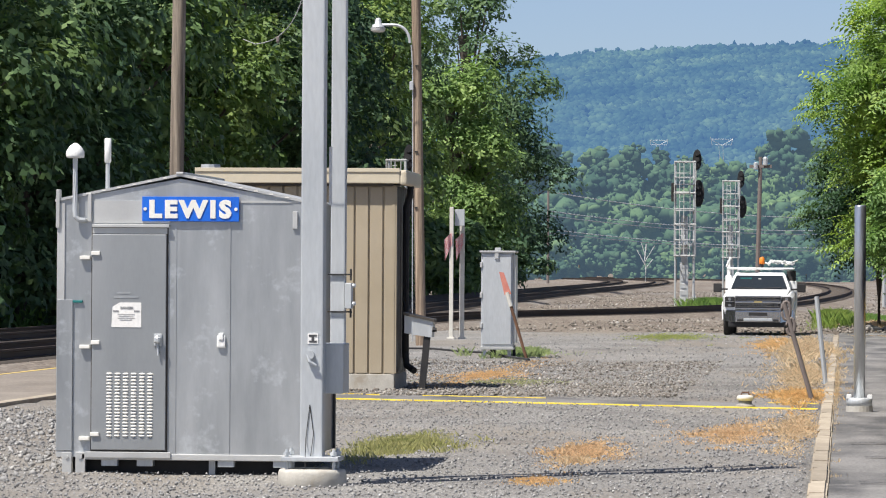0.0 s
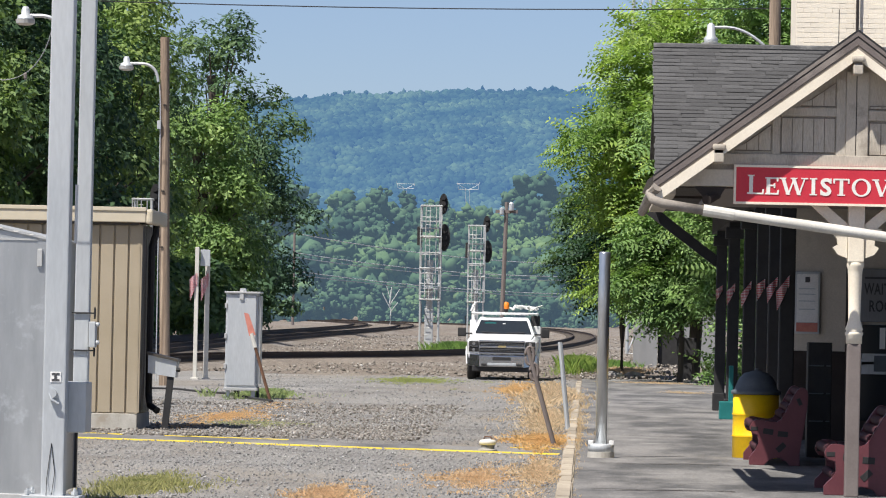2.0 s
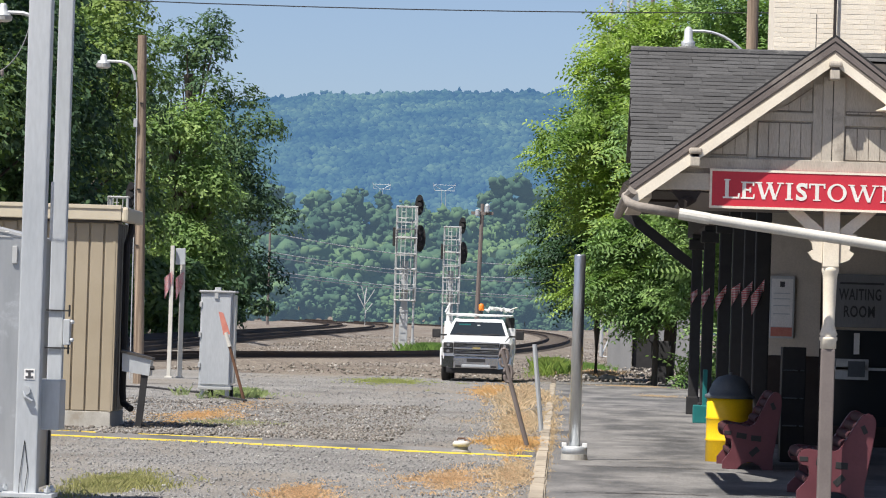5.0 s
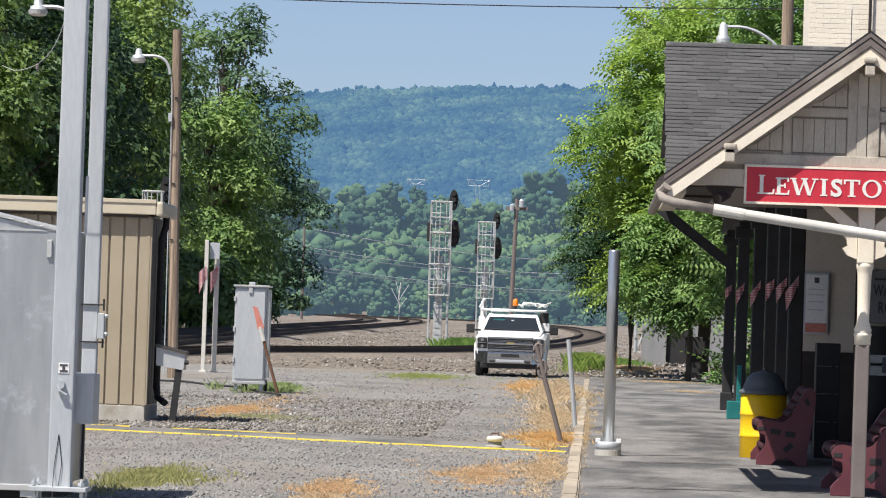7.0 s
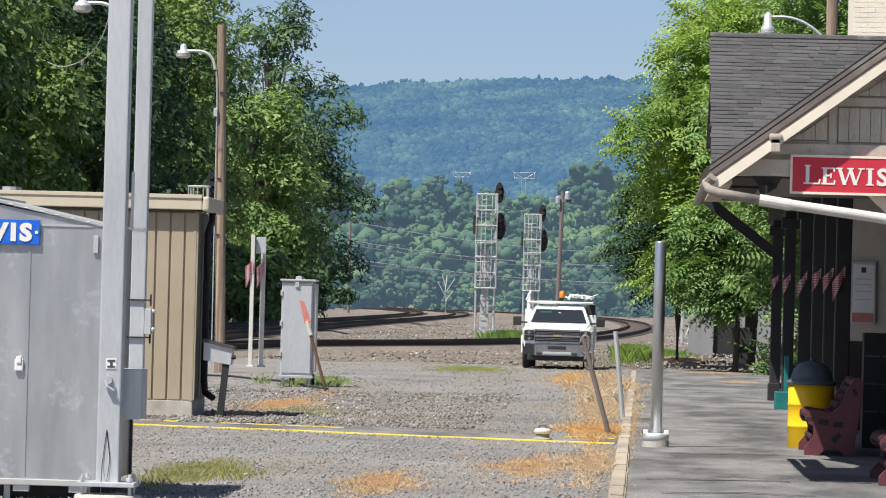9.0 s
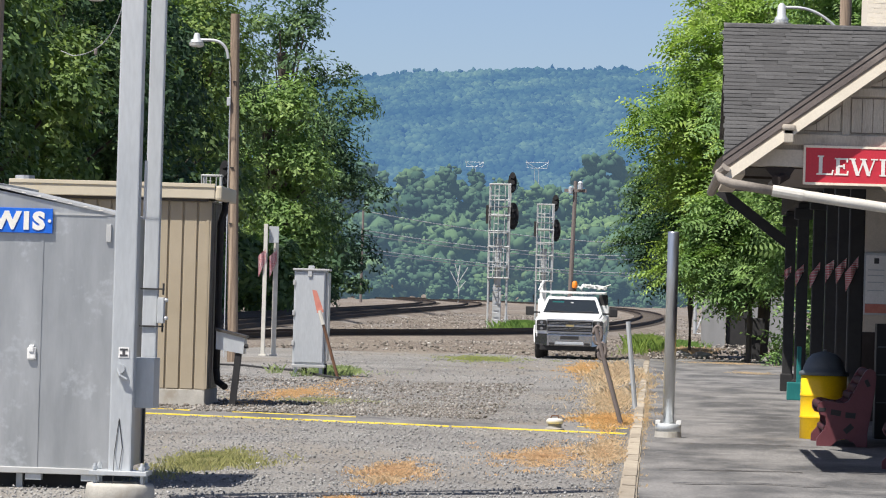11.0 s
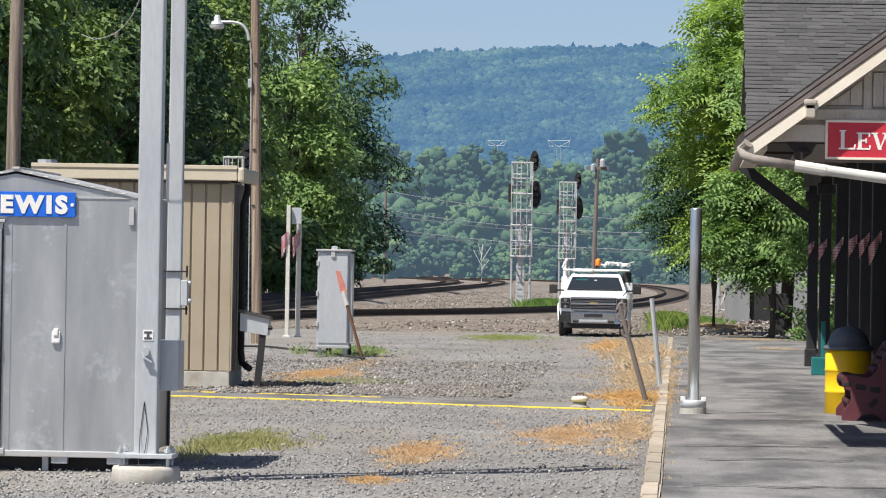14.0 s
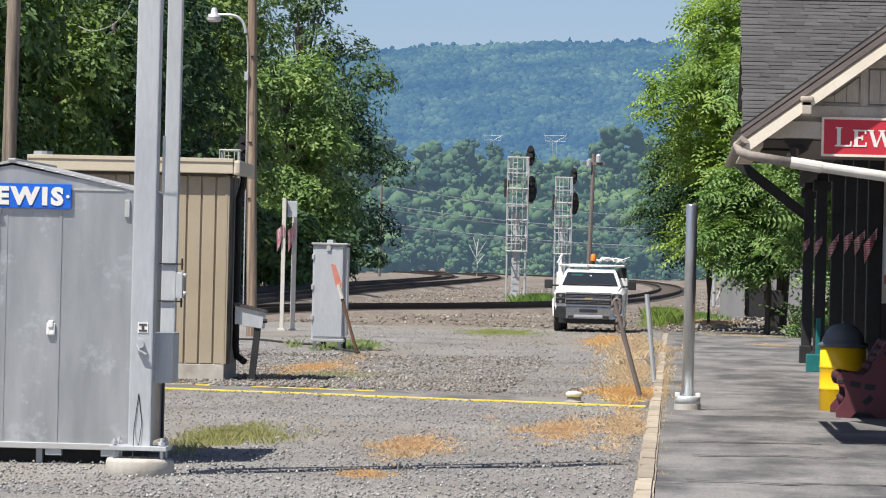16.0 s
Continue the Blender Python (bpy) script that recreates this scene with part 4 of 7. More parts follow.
def flag(at, w, h, lean, group):
    """A small limp flag hung slantwise from a post."""
    x, y, z = at
    t = thing("flag", at, "small striped red and white flag tied to a post", "flag", group)
    own = bmesh.new()
    n = 7
    rows = []
    for i in range(n + 1):
        u = i / n
        yy = y + 0.03 * math.sin(u * 9)
        top, bot = z - lean * u * w, z - h * (0.55 + 0.45 * u) - lean * u * w
        rows.append((own.verts.new((x - w * u, yy, top)), own.verts.new((x - w * u * 0.9, yy + 0.02, bot))))
    for a, b in zip(rows, rows[1:]):
        own.faces.new((a[0], a[1], b[1], b[0]))
    bmesh.ops.solidify(own, geom=own.faces[:], thickness=0.004)
    part("cloth", own, FLAG, t)
    return t


def marker_posts():
    t = thing("marker_posts", (-9.88, 101, 0), "pair of off-white posts with a grey plate between", "post")
    part("post", box(-10.05, -9.95, 100.95, 101.05, -0.1, 3.4, 0.01), WHITE_POST, t)
    part("post", box(-9.82, -9.70, 101.3, 101.42, -0.1, 3.2, 0.01), WHITE_POST, t)
    part("plate", box(-9.93, -9.68, 101.1, 101.14, 2.92, 3.34, 0.01), GALV, t)
    part("foot", box(-10.1, -9.9, 100.9, 101.1, -0.1, 0.06, 0.02), WHITE_POST, t)
    part("foot", box(-9.86, -9.66, 101.25, 101.47, -0.1, 0.06, 0.02), WHITE_POST, t)


marker_posts()
flag((-9.98, 100.9, 2.75), 0.2, 0.55, 0.9, "flags on the marker posts")
flag((-9.72, 101.2, 2.75), 0.2, 0.55, 0.9, "flags on the marker posts")


def signal_cabinet():
    t = thing("signal_cabinet", (-6.8, 78, 0), "tall grey steel signal cabinet on legs", "cabinet")
    part("body", box(-7.13, -6.5, 78, 78.5, 0.22, 2.1, 0.015), GALV, t)
    part("door", box(-7.1, -6.53, 77.97, 78, 0.27, 2.06, 0.01), GALV, t)
    part("hood", box(-7.16, -6.44, 77.93, 78.6, 2.09, 2.13, 0.01), ALU_EDGE, t)
    part("side_door", box(-6.5, -6.44, 78.05, 78.45, 0.3, 2.05, 0.01), ALU_EDGE, t)
    part("lifting_eye", box(-6.86, -6.74, 78.0, 78.1, 2.13, 2.19, 0.01), GALV, t)
    part("hasp", box(-6.86, -6.78, 77.94, 77.98, 1.97, 2.15, 0.006), ALU_EDGE, t)
    part("base_rail", box(-7.14, -6.48, 77.96, 78.5, 0.17, 0.23, 0.01), ALU_EDGE, t)
    for x in (-7.1, -6.6):
        part("leg", box(x, x + 0.07, 78.02, 78.1, -0.1, 0.18), GALV, t)
    part("conduit", box(-6.95, -6.85, 78.1, 78.2, -0.1, 0.2), BLACK, t)
    part("conduit", box(-6.52, -6.47, 78.3, 78.4, -0.1, 0.25), BLACK, t)
    for z in (0.6, 1.2, 1.8):
        part("hinge", box(-7.15, -7.1, 77.95, 78.0, z, z + 0.1, 0.006), ALU_EDGE, t)


signal_cabinet()


def leaning_switch_stand():
    t = thing("leaning_marker", (-5.99, 75.3, 0), "rusty leaning steel marker bar with a worn red end", "marker")
    f = lambda k: Vector((-5.99 - 0.51 * k, 75.3, 1.69 * k))
    part("bar", rod(f(-0.03), f(0.64), 0.03, n=8), RUST, t)
    part("sleeve", rod(f(0.62), f(0.78), 0.045, 0.035, 8), WHITE_POST, t)
    part("blade", slab([f(0.75) + Vector((-0.06, 0, 0)), f(0.75) + Vector((0.07, 0, 0.02)), f(1.0) + Vector((0.05, 0, 0)), f(1.0) + Vector((-0.04, 0, 0.02))], (0, 0.03, 0)), RED_WORN, t, "worn red flat end")


leaning_switch_stand()

# ---------------------------------------------------------------- bollard and stakes at the platform edge
def pipe_bollard():
    x, y = 0.205, 48.0
    t = thing("pipe_bollard", (x, y, 0), "tall bright galvanised pipe bollard bolted to a round base", "bollard")
    part("pipe", lathe(x, y, [(0.07, 0.1), (0.07, 2.48), (0.062, 2.5), (0.03, 2.5)], 28), GALV_POLE, t, smooth=40)
    part("flange", lathe(x, y, [(0.155, 0.07), (0.155, 0.16), (0.14, 0.175), (0.08, 0.175)], 24), GALV, t, smooth=40)
    part("grout_pad", lathe(x, y, [(0.165, -0.01), (0.16, 0.075), (0.1, 0.08)], 24), CONCRETE, t)
    for dx in (-0.125, 0.125):
        part("bolt_cap", box(x + dx - 0.03, x + dx + 0.03, y - 0.08, y - 0.02, 0.16, 0.215, 0.008), WHITE, t, "white bolt cap")


pipe_bollard()


def stake(base, top, w, material, label, head=False):
    t = thing("steel_stake", base, label, "stake")
    part("bar", rod(base, top, w, n=8), material, t)
    if head:
        b, p = Vector(base), Vector(top)
        for k, r in ((0.93, 0.075), (0.77, 0.07)):
            q = b.lerp(p, k)
            ring = [q + Vector((r * 0.75 * math.cos(a), 0, r * 1.6 * math.sin(a))) for a in np.linspace(0, 2 * math.pi, 14)]
            part("steel_loop", tube(ring, 0.024, 6), GREY_POST, t, "dull bent loop")
    return t


stake((-0.38, 52.3, -0.05), (-0.77, 52.3, 1.28), 0.032, GREY_POST, "leaning grey steel stake with bent rusty loops", True)
stake((-0.25, 60.8, -0.05), (-0.40, 60.8, 1.34), 0.036, GALV, "leaning plain grey steel stake")


def drain_cap():
    t = thing("capped_standpipe", (-1.2, 49.45, 0), "low round white-capped pipe standing in the gravel", "standpipe")
    part("collar", lathe(-1.2, 49.3, [(0.125, -0.03), (0.12, 0.03), (0.085, 0.045)], 16), STONE, t, "rough stone collar")
    part("pipe", lathe(-1.2, 49.3, [(0.085, 0.0), (0.085, 0.085), (0.07, 0.09)], 16), SHED_GREY, t, smooth=40)
    part("cap", lathe(-1.2, 49.3, [(0.075, 0.085), (0.105, 0.095), (0.108, 0.13), (0.09, 0.15), (0.04, 0.16)], 16), WHITE_POST, t, "off-white rounded cap", smooth=40)
    part("cap_handle", tube([(-1.25, 49.28, 0.155), (-1.24, 49.28, 0.19), (-1.16, 49.28, 0.19), (-1.15, 49.28, 0.155)], 0.011, 6), RUST, t)



drain_cap()

# ---------------------------------------------------------------- pickup truck
def pickup():
    X, Y = -2.38, 112.0
    W = 0.98
    t = thing("pickup_truck", (X, Y + 2.8, 0), "white parked work pickup truck with chrome grille and roof rack", "truck")

    def shell(rows, name, material, label="", parent=None):
        """A symmetric lofted panel from rows of (y, [(half width, z), ...])."""
        own = bmesh.new()
        loops = []
        for y, prof in rows:
            left = [own.verts.new((X - w, Y + y, z)) for w, z in prof]
            right = [own.verts.new((X + w, Y + y, z)) for w, z in prof[::-1]]
            loops.append(left + right)
        k = len(loops[0])
        for a, b in zip(loops, loops[1:]):
            for i in range(k):
                own.faces.new((a[i], a[(i + 1) % k], b[(i + 1) % k], b[i]))
        own.faces.new(loops[0][::-1])
        own.faces.new(loops[-1])
        bmesh.ops.recalc_face_normals(own, faces=own.faces[:])
        return part(name, own, material, parent or t, label, smooth=35)

    shell([(0.08, [(0.90, 0.5), (0.95, 0.7), (0.95, 1.06), (0.86, 1.13)]), (0.35, [(0.97, 0.5), (1.0, 0.75), (1.0, 1.10), (0.92, 1.18)]),
           (1.45, [(0.98, 0.45), (1.01, 0.75), (1.0, 1.16), (0.93, 1.25)]), (5.7, [(0.98, 0.45), (1.01, 0.75), (1.0, 1.18), (0.94, 1.25)])], "body", CAR_WHITE)
    shell([(0.10, [(0.84, 1.10), (0.80, 1.16)]), (0.4, [(0.88, 1.12), (0.84, 1.22)]), (1.4, [(0.92, 1.2), (0.88, 1.31)])], "hood", CAR_WHITE)
    cab = shell([(1.3, [(0.92, 1.2), (0.90, 1.26)]), (2.05, [(0.95, 1.2), (0.74, 1.70)]), (2.3, [(0.95, 1.2), (0.68, 1.79)]), (3.6, [(0.95, 1.2), (0.68, 1.79)]), (3.9, [(0.95, 1.2), (0.78, 1.6)])], "cab", CAR_WHITE)
    part("windscreen", slab([(X - 0.80, Y + 1.40, 1.305), (X + 0.80, Y + 1.40, 1.305), (X + 0.66, Y + 1.98, 1.67), (X - 0.66, Y + 1.98, 1.67)], (0, -0.03, 0.03)), GLASS, cab, "dark windscreen")
    part("dash_paper", box(X - 0.55, X - 0.22, Y + 1.80, Y + 1.84, 1.59, 1.64), TEAL, cab)
    part("mirror_inside", box(X - 0.03, X + 0.05, Y + 1.78, Y + 1.82, 1.57, 1.62), WHITE, cab)
    for s in (-1, 1):
        part("wiper", rod((X + s * 0.1, Y + 1.38, 1.335), (X + s * 0.62, Y + 1.36, 1.36), 0.012, n=6), BLACK, cab)
        for y in (0.95, 4.9):
            tyre = part("wheel", lathe(0, 0, [(0.16, -0.12), (0.36, -0.13), (0.40, -0.09), (0.40, 0.09), (0.36, 0.13), (0.16, 0.12)], 24), RUBBER, t, "black tyre with steel rim", smooth=50)
            for v in tyre.data.vertices:
                a = v.co + BASE[t]
                v.co = Vector((X + s * 0.86 + a.z, Y + y + a.x, 0.40 + a.y)) - BASE[t]
            rim = part("rim", rod((X + s * 0.97, Y + y, 0.4), (X + s * 0.99, Y + y, 0.4), 0.22, 0.18, 16), GALV, tyre)
        part("wheel_arch", slab([(X + s * 0.72, Y + 0.5, 0.5), (X + s * 0.985, Y + 0.5, 0.5), (X + s * 0.985, Y + 0.5, 0.86), (X + s * 0.72, Y + 0.5, 0.86)], (0, 0.9, 0)), BLACK, t)
        m = part("mirror", box(X + s * 1.2 - 0.12, X + s * 1.2 + 0.12, Y + 1.75, Y + 1.87, 1.22, 1.47, 0.03), BLACK, t, "large black towing mirror")
        part("mirror_arm", box(X + min(s * 0.9, s * 1.12), X + max(s * 0.9, s * 1.12), Y + 1.79, Y + 1.83, 1.28, 1.33), BLACK, m)
        hl = part("headlight", box(X + s * 0.80 - 0.14, X + s * 0.80 + 0.14, Y + 0.02, Y + 0.2, 0.80, 1.10, 0.03), BLACK, t, "dark headlight in chrome surround")
        part("lamp_bar", box(X + s * 0.80 - 0.12, X + s * 0.80 + 0.12, Y + 0.0, Y + 0.03, 0.945, 0.965), CHROME, hl)
        for dz in (0.855, 1.03):
            part("reflector", rod((X + s * 0.80, Y - 0.005, dz), (X + s * 0.80, Y + 0.04, dz), 0.045, n=14), CHROME, hl, "bright lamp reflector")
        part("fender_lip", tube([(X + s * 0.99, Y + 0.45, 0.45), (X + s * 1.015, Y + 0.52, 0.78), (X + s * 1.02, Y + 0.95, 0.92), (X + s * 1.015, Y + 1.38, 0.78), (X + s * 0.99, Y + 1.45, 0.45)], 0.03, 6), CAR_WHITE, t)
        part("headlight_trim", box(X + s * 0.62 - 0.03, X + s * 0.62 + 0.03, Y - 0.01, Y + 0.1, 0.74, 1.12, 0.01), CHROME, t)
        part("fog_light", box(X + s * 0.5 - 0.08, X + s * 0.5 + 0.08, Y - 0.15, Y - 0.11, 0.40, 0.47, 0.015), BLACK, t)
        part("bumper_wing", slab([(X + s * 0.62, Y - 0.10, 0.37), (X + s * 0.98, Y + 0.10, 0.42), (X + s * 0.99, Y + 0.12, 0.72), (X + s * 0.62, Y - 0.08, 0.71)], (0, 0.18, 0)), CHROME, t)
    g = part("grille", box(X - 0.64, X + 0.64, Y - 0.02, Y + 0.1, 0.74, 1.12, 0.02), BLACK, t, "black grille with chrome bars")
    for z, h in ((1.10, 0.045), (0.94, 0.06), (0.76, 0.04)):
        part("chrome_bar", box(X - 0.65, X + 0.65, Y - 0.04, Y - 0.015, z - h / 2, z + h / 2, 0.01), CHROME, g)
    for z in (0.83, 0.87, 1.0, 1.035):
        part("mesh_bar", box(X - 0.6, X + 0.6, Y - 0.03, Y - 0.018, z - 0.005, z + 0.005), CHROME, g)
    part("badge", slab([(X - 0.12, Y - 0.045, 0.93), (X + 0.10, Y - 0.045, 0.93), (X + 0.12, Y - 0.045, 0.98), (X - 0.10, Y - 0.045, 0.98)], (0, -0.015, 0)), BADGE, g, "plain gold badge")
    bump = part("bumper", box(X - 0.64, X + 0.64, Y - 0.12, Y + 0.1, 0.38, 0.70, 0.03), CHROME, t, "chrome front bumper")
    part("plate_recess", box(X - 0.26, X + 0.26, Y - 0.15, Y - 0.11, 0.56, 0.655), BLACK, bump)
    part("air_dam", box(X - 0.84, X + 0.84, Y - 0.02, Y + 0.25, 0.24, 0.42, 0.04), BLACK, t)
    part("tow_bar", box(X - 0.40, X + 0.40, Y - 0.14, Y - 0.1, 0.42, 0.49, 0.01), GALV, t)
    part("underbody", box(X - 0.75, X + 0.75, Y + 0.4, Y + 5.6, 0.3, 0.5), BLACK, t)
    # rack, beacon and gear
    for y in (2.35, 3.6, 5.4):
        part("rack_bar", rod((X - 0.95, Y + y, 1.9), (X + 0.95, Y + y, 1.9), 0.03, n=8), WHITE, t)
    for x in (-0.93, -0.45, 0.45, 0.93):
        part("rack_bar", rod((X + x, Y + 2.35, 1.9), (X + x, Y + 5.5, 1.9), 0.025, n=8), WHITE, t)
    part("rack_panel", box(X - 0.62, X - 0.1, Y + 2.2, Y + 2.5, 1.85, 1.94, 0.02), WHITE, t)
    part("rack_leg", box(X - 0.99, X - 0.9, Y + 4.0, Y + 4.1, 1.2, 2.15, 0.01), WHITE, t)
    part("rack_leg", rod((X - 0.97, Y + 2.5, 1.95), (X - 0.84, Y + 2.5, 2.22), 0.035, n=8), WHITE, t)
    part("tool_case", box(X + 0.74, X + 1.0, Y + 4.0, Y + 5.2, 1.2, 1.86, 0.05), BLACK, t)
    part("service_body", box(X - 1.04, X - 0.82, Y + 3.9, Y + 5.9, 0.75, 1.7, 0.02), CAR_WHITE, t)
    part("service_body", box(X + 0.82, X + 1.04, Y + 3.9, Y + 5.9, 0.75, 1.55, 0.02), CAR_WHITE, t)
    b = part("beacon", lathe(X + 0.05, Y + 2.7, [(0.07, 2.03), (0.08, 2.06), (0.075, 2.2), (0.03, 2.24)], 14), ORANGE, t, "orange beacon", smooth=40)
    part("beacon_base", rod((X + 0.05, Y + 2.7, 1.9), (X + 0.05, Y + 2.7, 2.03), 0.05), BLACK, b)
    rng = random.Random(2)
    for i in range(9):
        x = X + 0.2 + rng.random() * 0.75
        part("rack_gear", rod((x, Y + 3 + rng.random(), 2.0 + rng.random() * 0.1), (x + rng.uniform(-0.3, 0.3), Y + 4.5, 2.02 + rng.random() * 0.14), 0.025, n=6), WHITE if i % 3 else GALV, t)
    part("hydraulic_arm", tube([(X + 0.2, Y + 4, 2.0), (X + 0.28, Y + 4, 2.12), (X + 0.5, Y + 4.2, 2.1), (X + 0.95, Y + 4.4, 2.06)], 0.05, 8), WHITE, t)


pickup()

# ---------------------------------------------------------------- signal masts
def signal_mast(x, y, top, width, label):
    z0 = float(rise(x, y))
    t = thing("signal_mast", (x, y, z0), label, "railway signal", "railway signals")
    part("foundation", box(x + width * 0.2, x + width * 0.75, y - 0.3, y + 0.4, z0 - 0.3, z0 + 0.12, 0.03), CONCRETE, t)
    part("mast", rod((x + width * 0.42, y, z0), (x + width * 0.42, y, top), 0.06, n=10), GALV, t)
    part("mast", rod((x - width * 0.48, y + 0.3, z0), (x - width * 0.48, y + 0.3, top), 0.05, n=10), GALV, t)
    part("case", box(x - width * 0.25, x + width * 0.15, y + 0.1, y + 0.5, z0 - 0.1, z0 + 2.0, 0.02), GALV, t)
    part("foot", slab([(x + width * 0.25, y, z0), (x + width * 0.62, y, z0), (x + width * 0.5, y, z0 + 0.6), (x + width * 0.36, y, z0 + 0.6)], (0, 0.1, 0)), GALV, t)
    low = top - 4.5
    for k in range(7):
        z = low + (top - low) * k / 6
        own = bmesh.new()
        h = width / 2
        for a, b in (((-h, -0.45), (h, -0.45)), ((h, -0.45), (h, 0.35)), ((h, 0.35), (-h, 0.35)), ((-h, 0.35), (-h, -0.45))):
            rod((x + a[0], y + a[1], z), (x + b[0], y + b[1], z), 0.022 if k % 2 else 0.036, n=6, bm=own)
        part("cage_hoop", own, CAGE, t)
    for dx, dy in ((-0.5, -0.45), (-0.25, -0.45), (-0.05, -0.45), (0.25, -0.45), (0.5, -0.45), (0.5, 0.35), (-0.5, 0.35)):
        part("cage_bar", rod((x + dx * width, y + dy, low), (x + dx * width, y + dy, top), 0.022, n=6), CAGE, t)
    k = 0
    z = z0 + 0.4
    while z < top:
        part("rung", rod((x - width * 0.25, y, z), (x - width * 0.02, y, z), 0.016, n=5), CAGE, t)
        z += 0.33
    for z in (top - 0.1, top - 1.35, top - 3.0):
        part("deck", box(x - width / 2, x + width / 2, y - 0.3, y + 0.5, z - 1.0, z - 0.95), GALV, t)
    for dx, z, r in ((0.55, top + 0.12, 0.5), (0.62, top - 1.5, 0.66)):
        h = part("signal_head", slab([(x + dx * width + 0.42 * r * math.cos(a) * (1 if dx > 0 else 1), y + 0.3, z + r * math.sin(a)) for a in np.linspace(0, 2 * math.pi, 20)[:-1]], (0, 0.06, 0)), BLACK, t, "black oval signal backing")
        for i in range(3):
            part("hood", rod((x + dx * width, y + 0.0, z - 0.3 + i * 0.3), (x + dx * width, y + 0.3, z - 0.3 + i * 0.3), 0.12, n=10), BLACK, h)
    part("trunk", box(x - width * 0.20, x + width * 0.12, y + 0.1, y + 0.4, z0 + 2.0, top - 2.6, 0.02), GALV, t)
    for k in range(5):
        z = low + 0.35 + k * 0.9
        ring = [(x - width * 0.12 + 0.33 * math.cos(a), y - 0.45 + 0.3 * math.sin(a), z) for a in np.linspace(-math.pi, 0, 9)]
        part("ladder_hoop", tube(ring, 0.02, 5), CAGE, t, "bent ladder safety hoop")
    part("relay_box", box(x - width * 0.68, x - width * 0.5, y, y + 0.4, top - 1.9, top - 1.0, 0.03), BLACK, t)


signal_mast(-7.55, 190, 7.2, 1.0, "grey steel railway signal mast with caged ladder")
signal_mast(-6.55, 233, 7.35, 1.0, "more distant grey railway signal mast with caged ladder")
signal_mast(-16.95, 150, 6.05, 0.75, "railway signal mast behind the tan building")

# ---------------------------------------------------------------- distant poles and wires
def far_pole(x, y, top, lean=0.0, arms=True):
    z0 = float(rise(x, y))
    t = thing("utility_pole", (x, y, z0), "distant wooden utility pole with crossarm", "utility pole", "distant utility poles")
    part("pole", rod((x, y, z0 - 0.5), (x + lean, y, top), 0.16, 0.12, 8), GREY_POST, t)
    if arms:
        part("crossarm", box(x + lean - 0.7, x + lean + 0.7, y - 0.12, y + 0.02, top - 0.7, top - 0.5), GREY_POST, t)
        part("transformer", lathe(x + lean + 0.3, y - 0.2, [(0.14, top - 0.55), (0.16, top - 0.5), (0.16, top - 0.1), (0.08, top)], 10), GALV, t)
        part("transformer", lathe(x + lean - 0.3, y - 0.2, [(0.12, top - 0.8), (0.14, top - 0.75), (0.14, top - 0.4), (0.06, top - 0.35)], 10), GALV, t)
    return t


far_pole(-5.4, 250, 9.3, 0.2)
far_pole(-32, 430, 11.2, 0.0, False)
far_pole(-20.2, 480, 3.9, 0.0, False)
WIRE = surf("pale_wire", (0.5, 0.53, 0.54), (0.62, 0.64, 0.65), 3, 20, 0.5)


def wire(a, b, sag, r, label):
    a, b = Vector(a), Vector(b)
    pts = []
    for i in range(25):
        u = i / 24
        pts.append(a.lerp(b, u) - Vector((0, 0, sag * 4 * u * (1 - u))))
    t = solo("overhead_wire", tube(pts, r, 5), WIRE if r > 0.02 else BLACK, label, "wire", tuple(a))
    return t


for za, zb, sag in ((11.0, 9.0, 0.8), (8.9, 7.6, 0.8), (8.4, 7.1, 0.7), (6.9, 5.4, 0.6), (6.5, 5.0, 0.5)):
    wire((-32, 430, za), (1.5, 480, zb), sag, 0.045, "thin pale overhead wire across the valley")

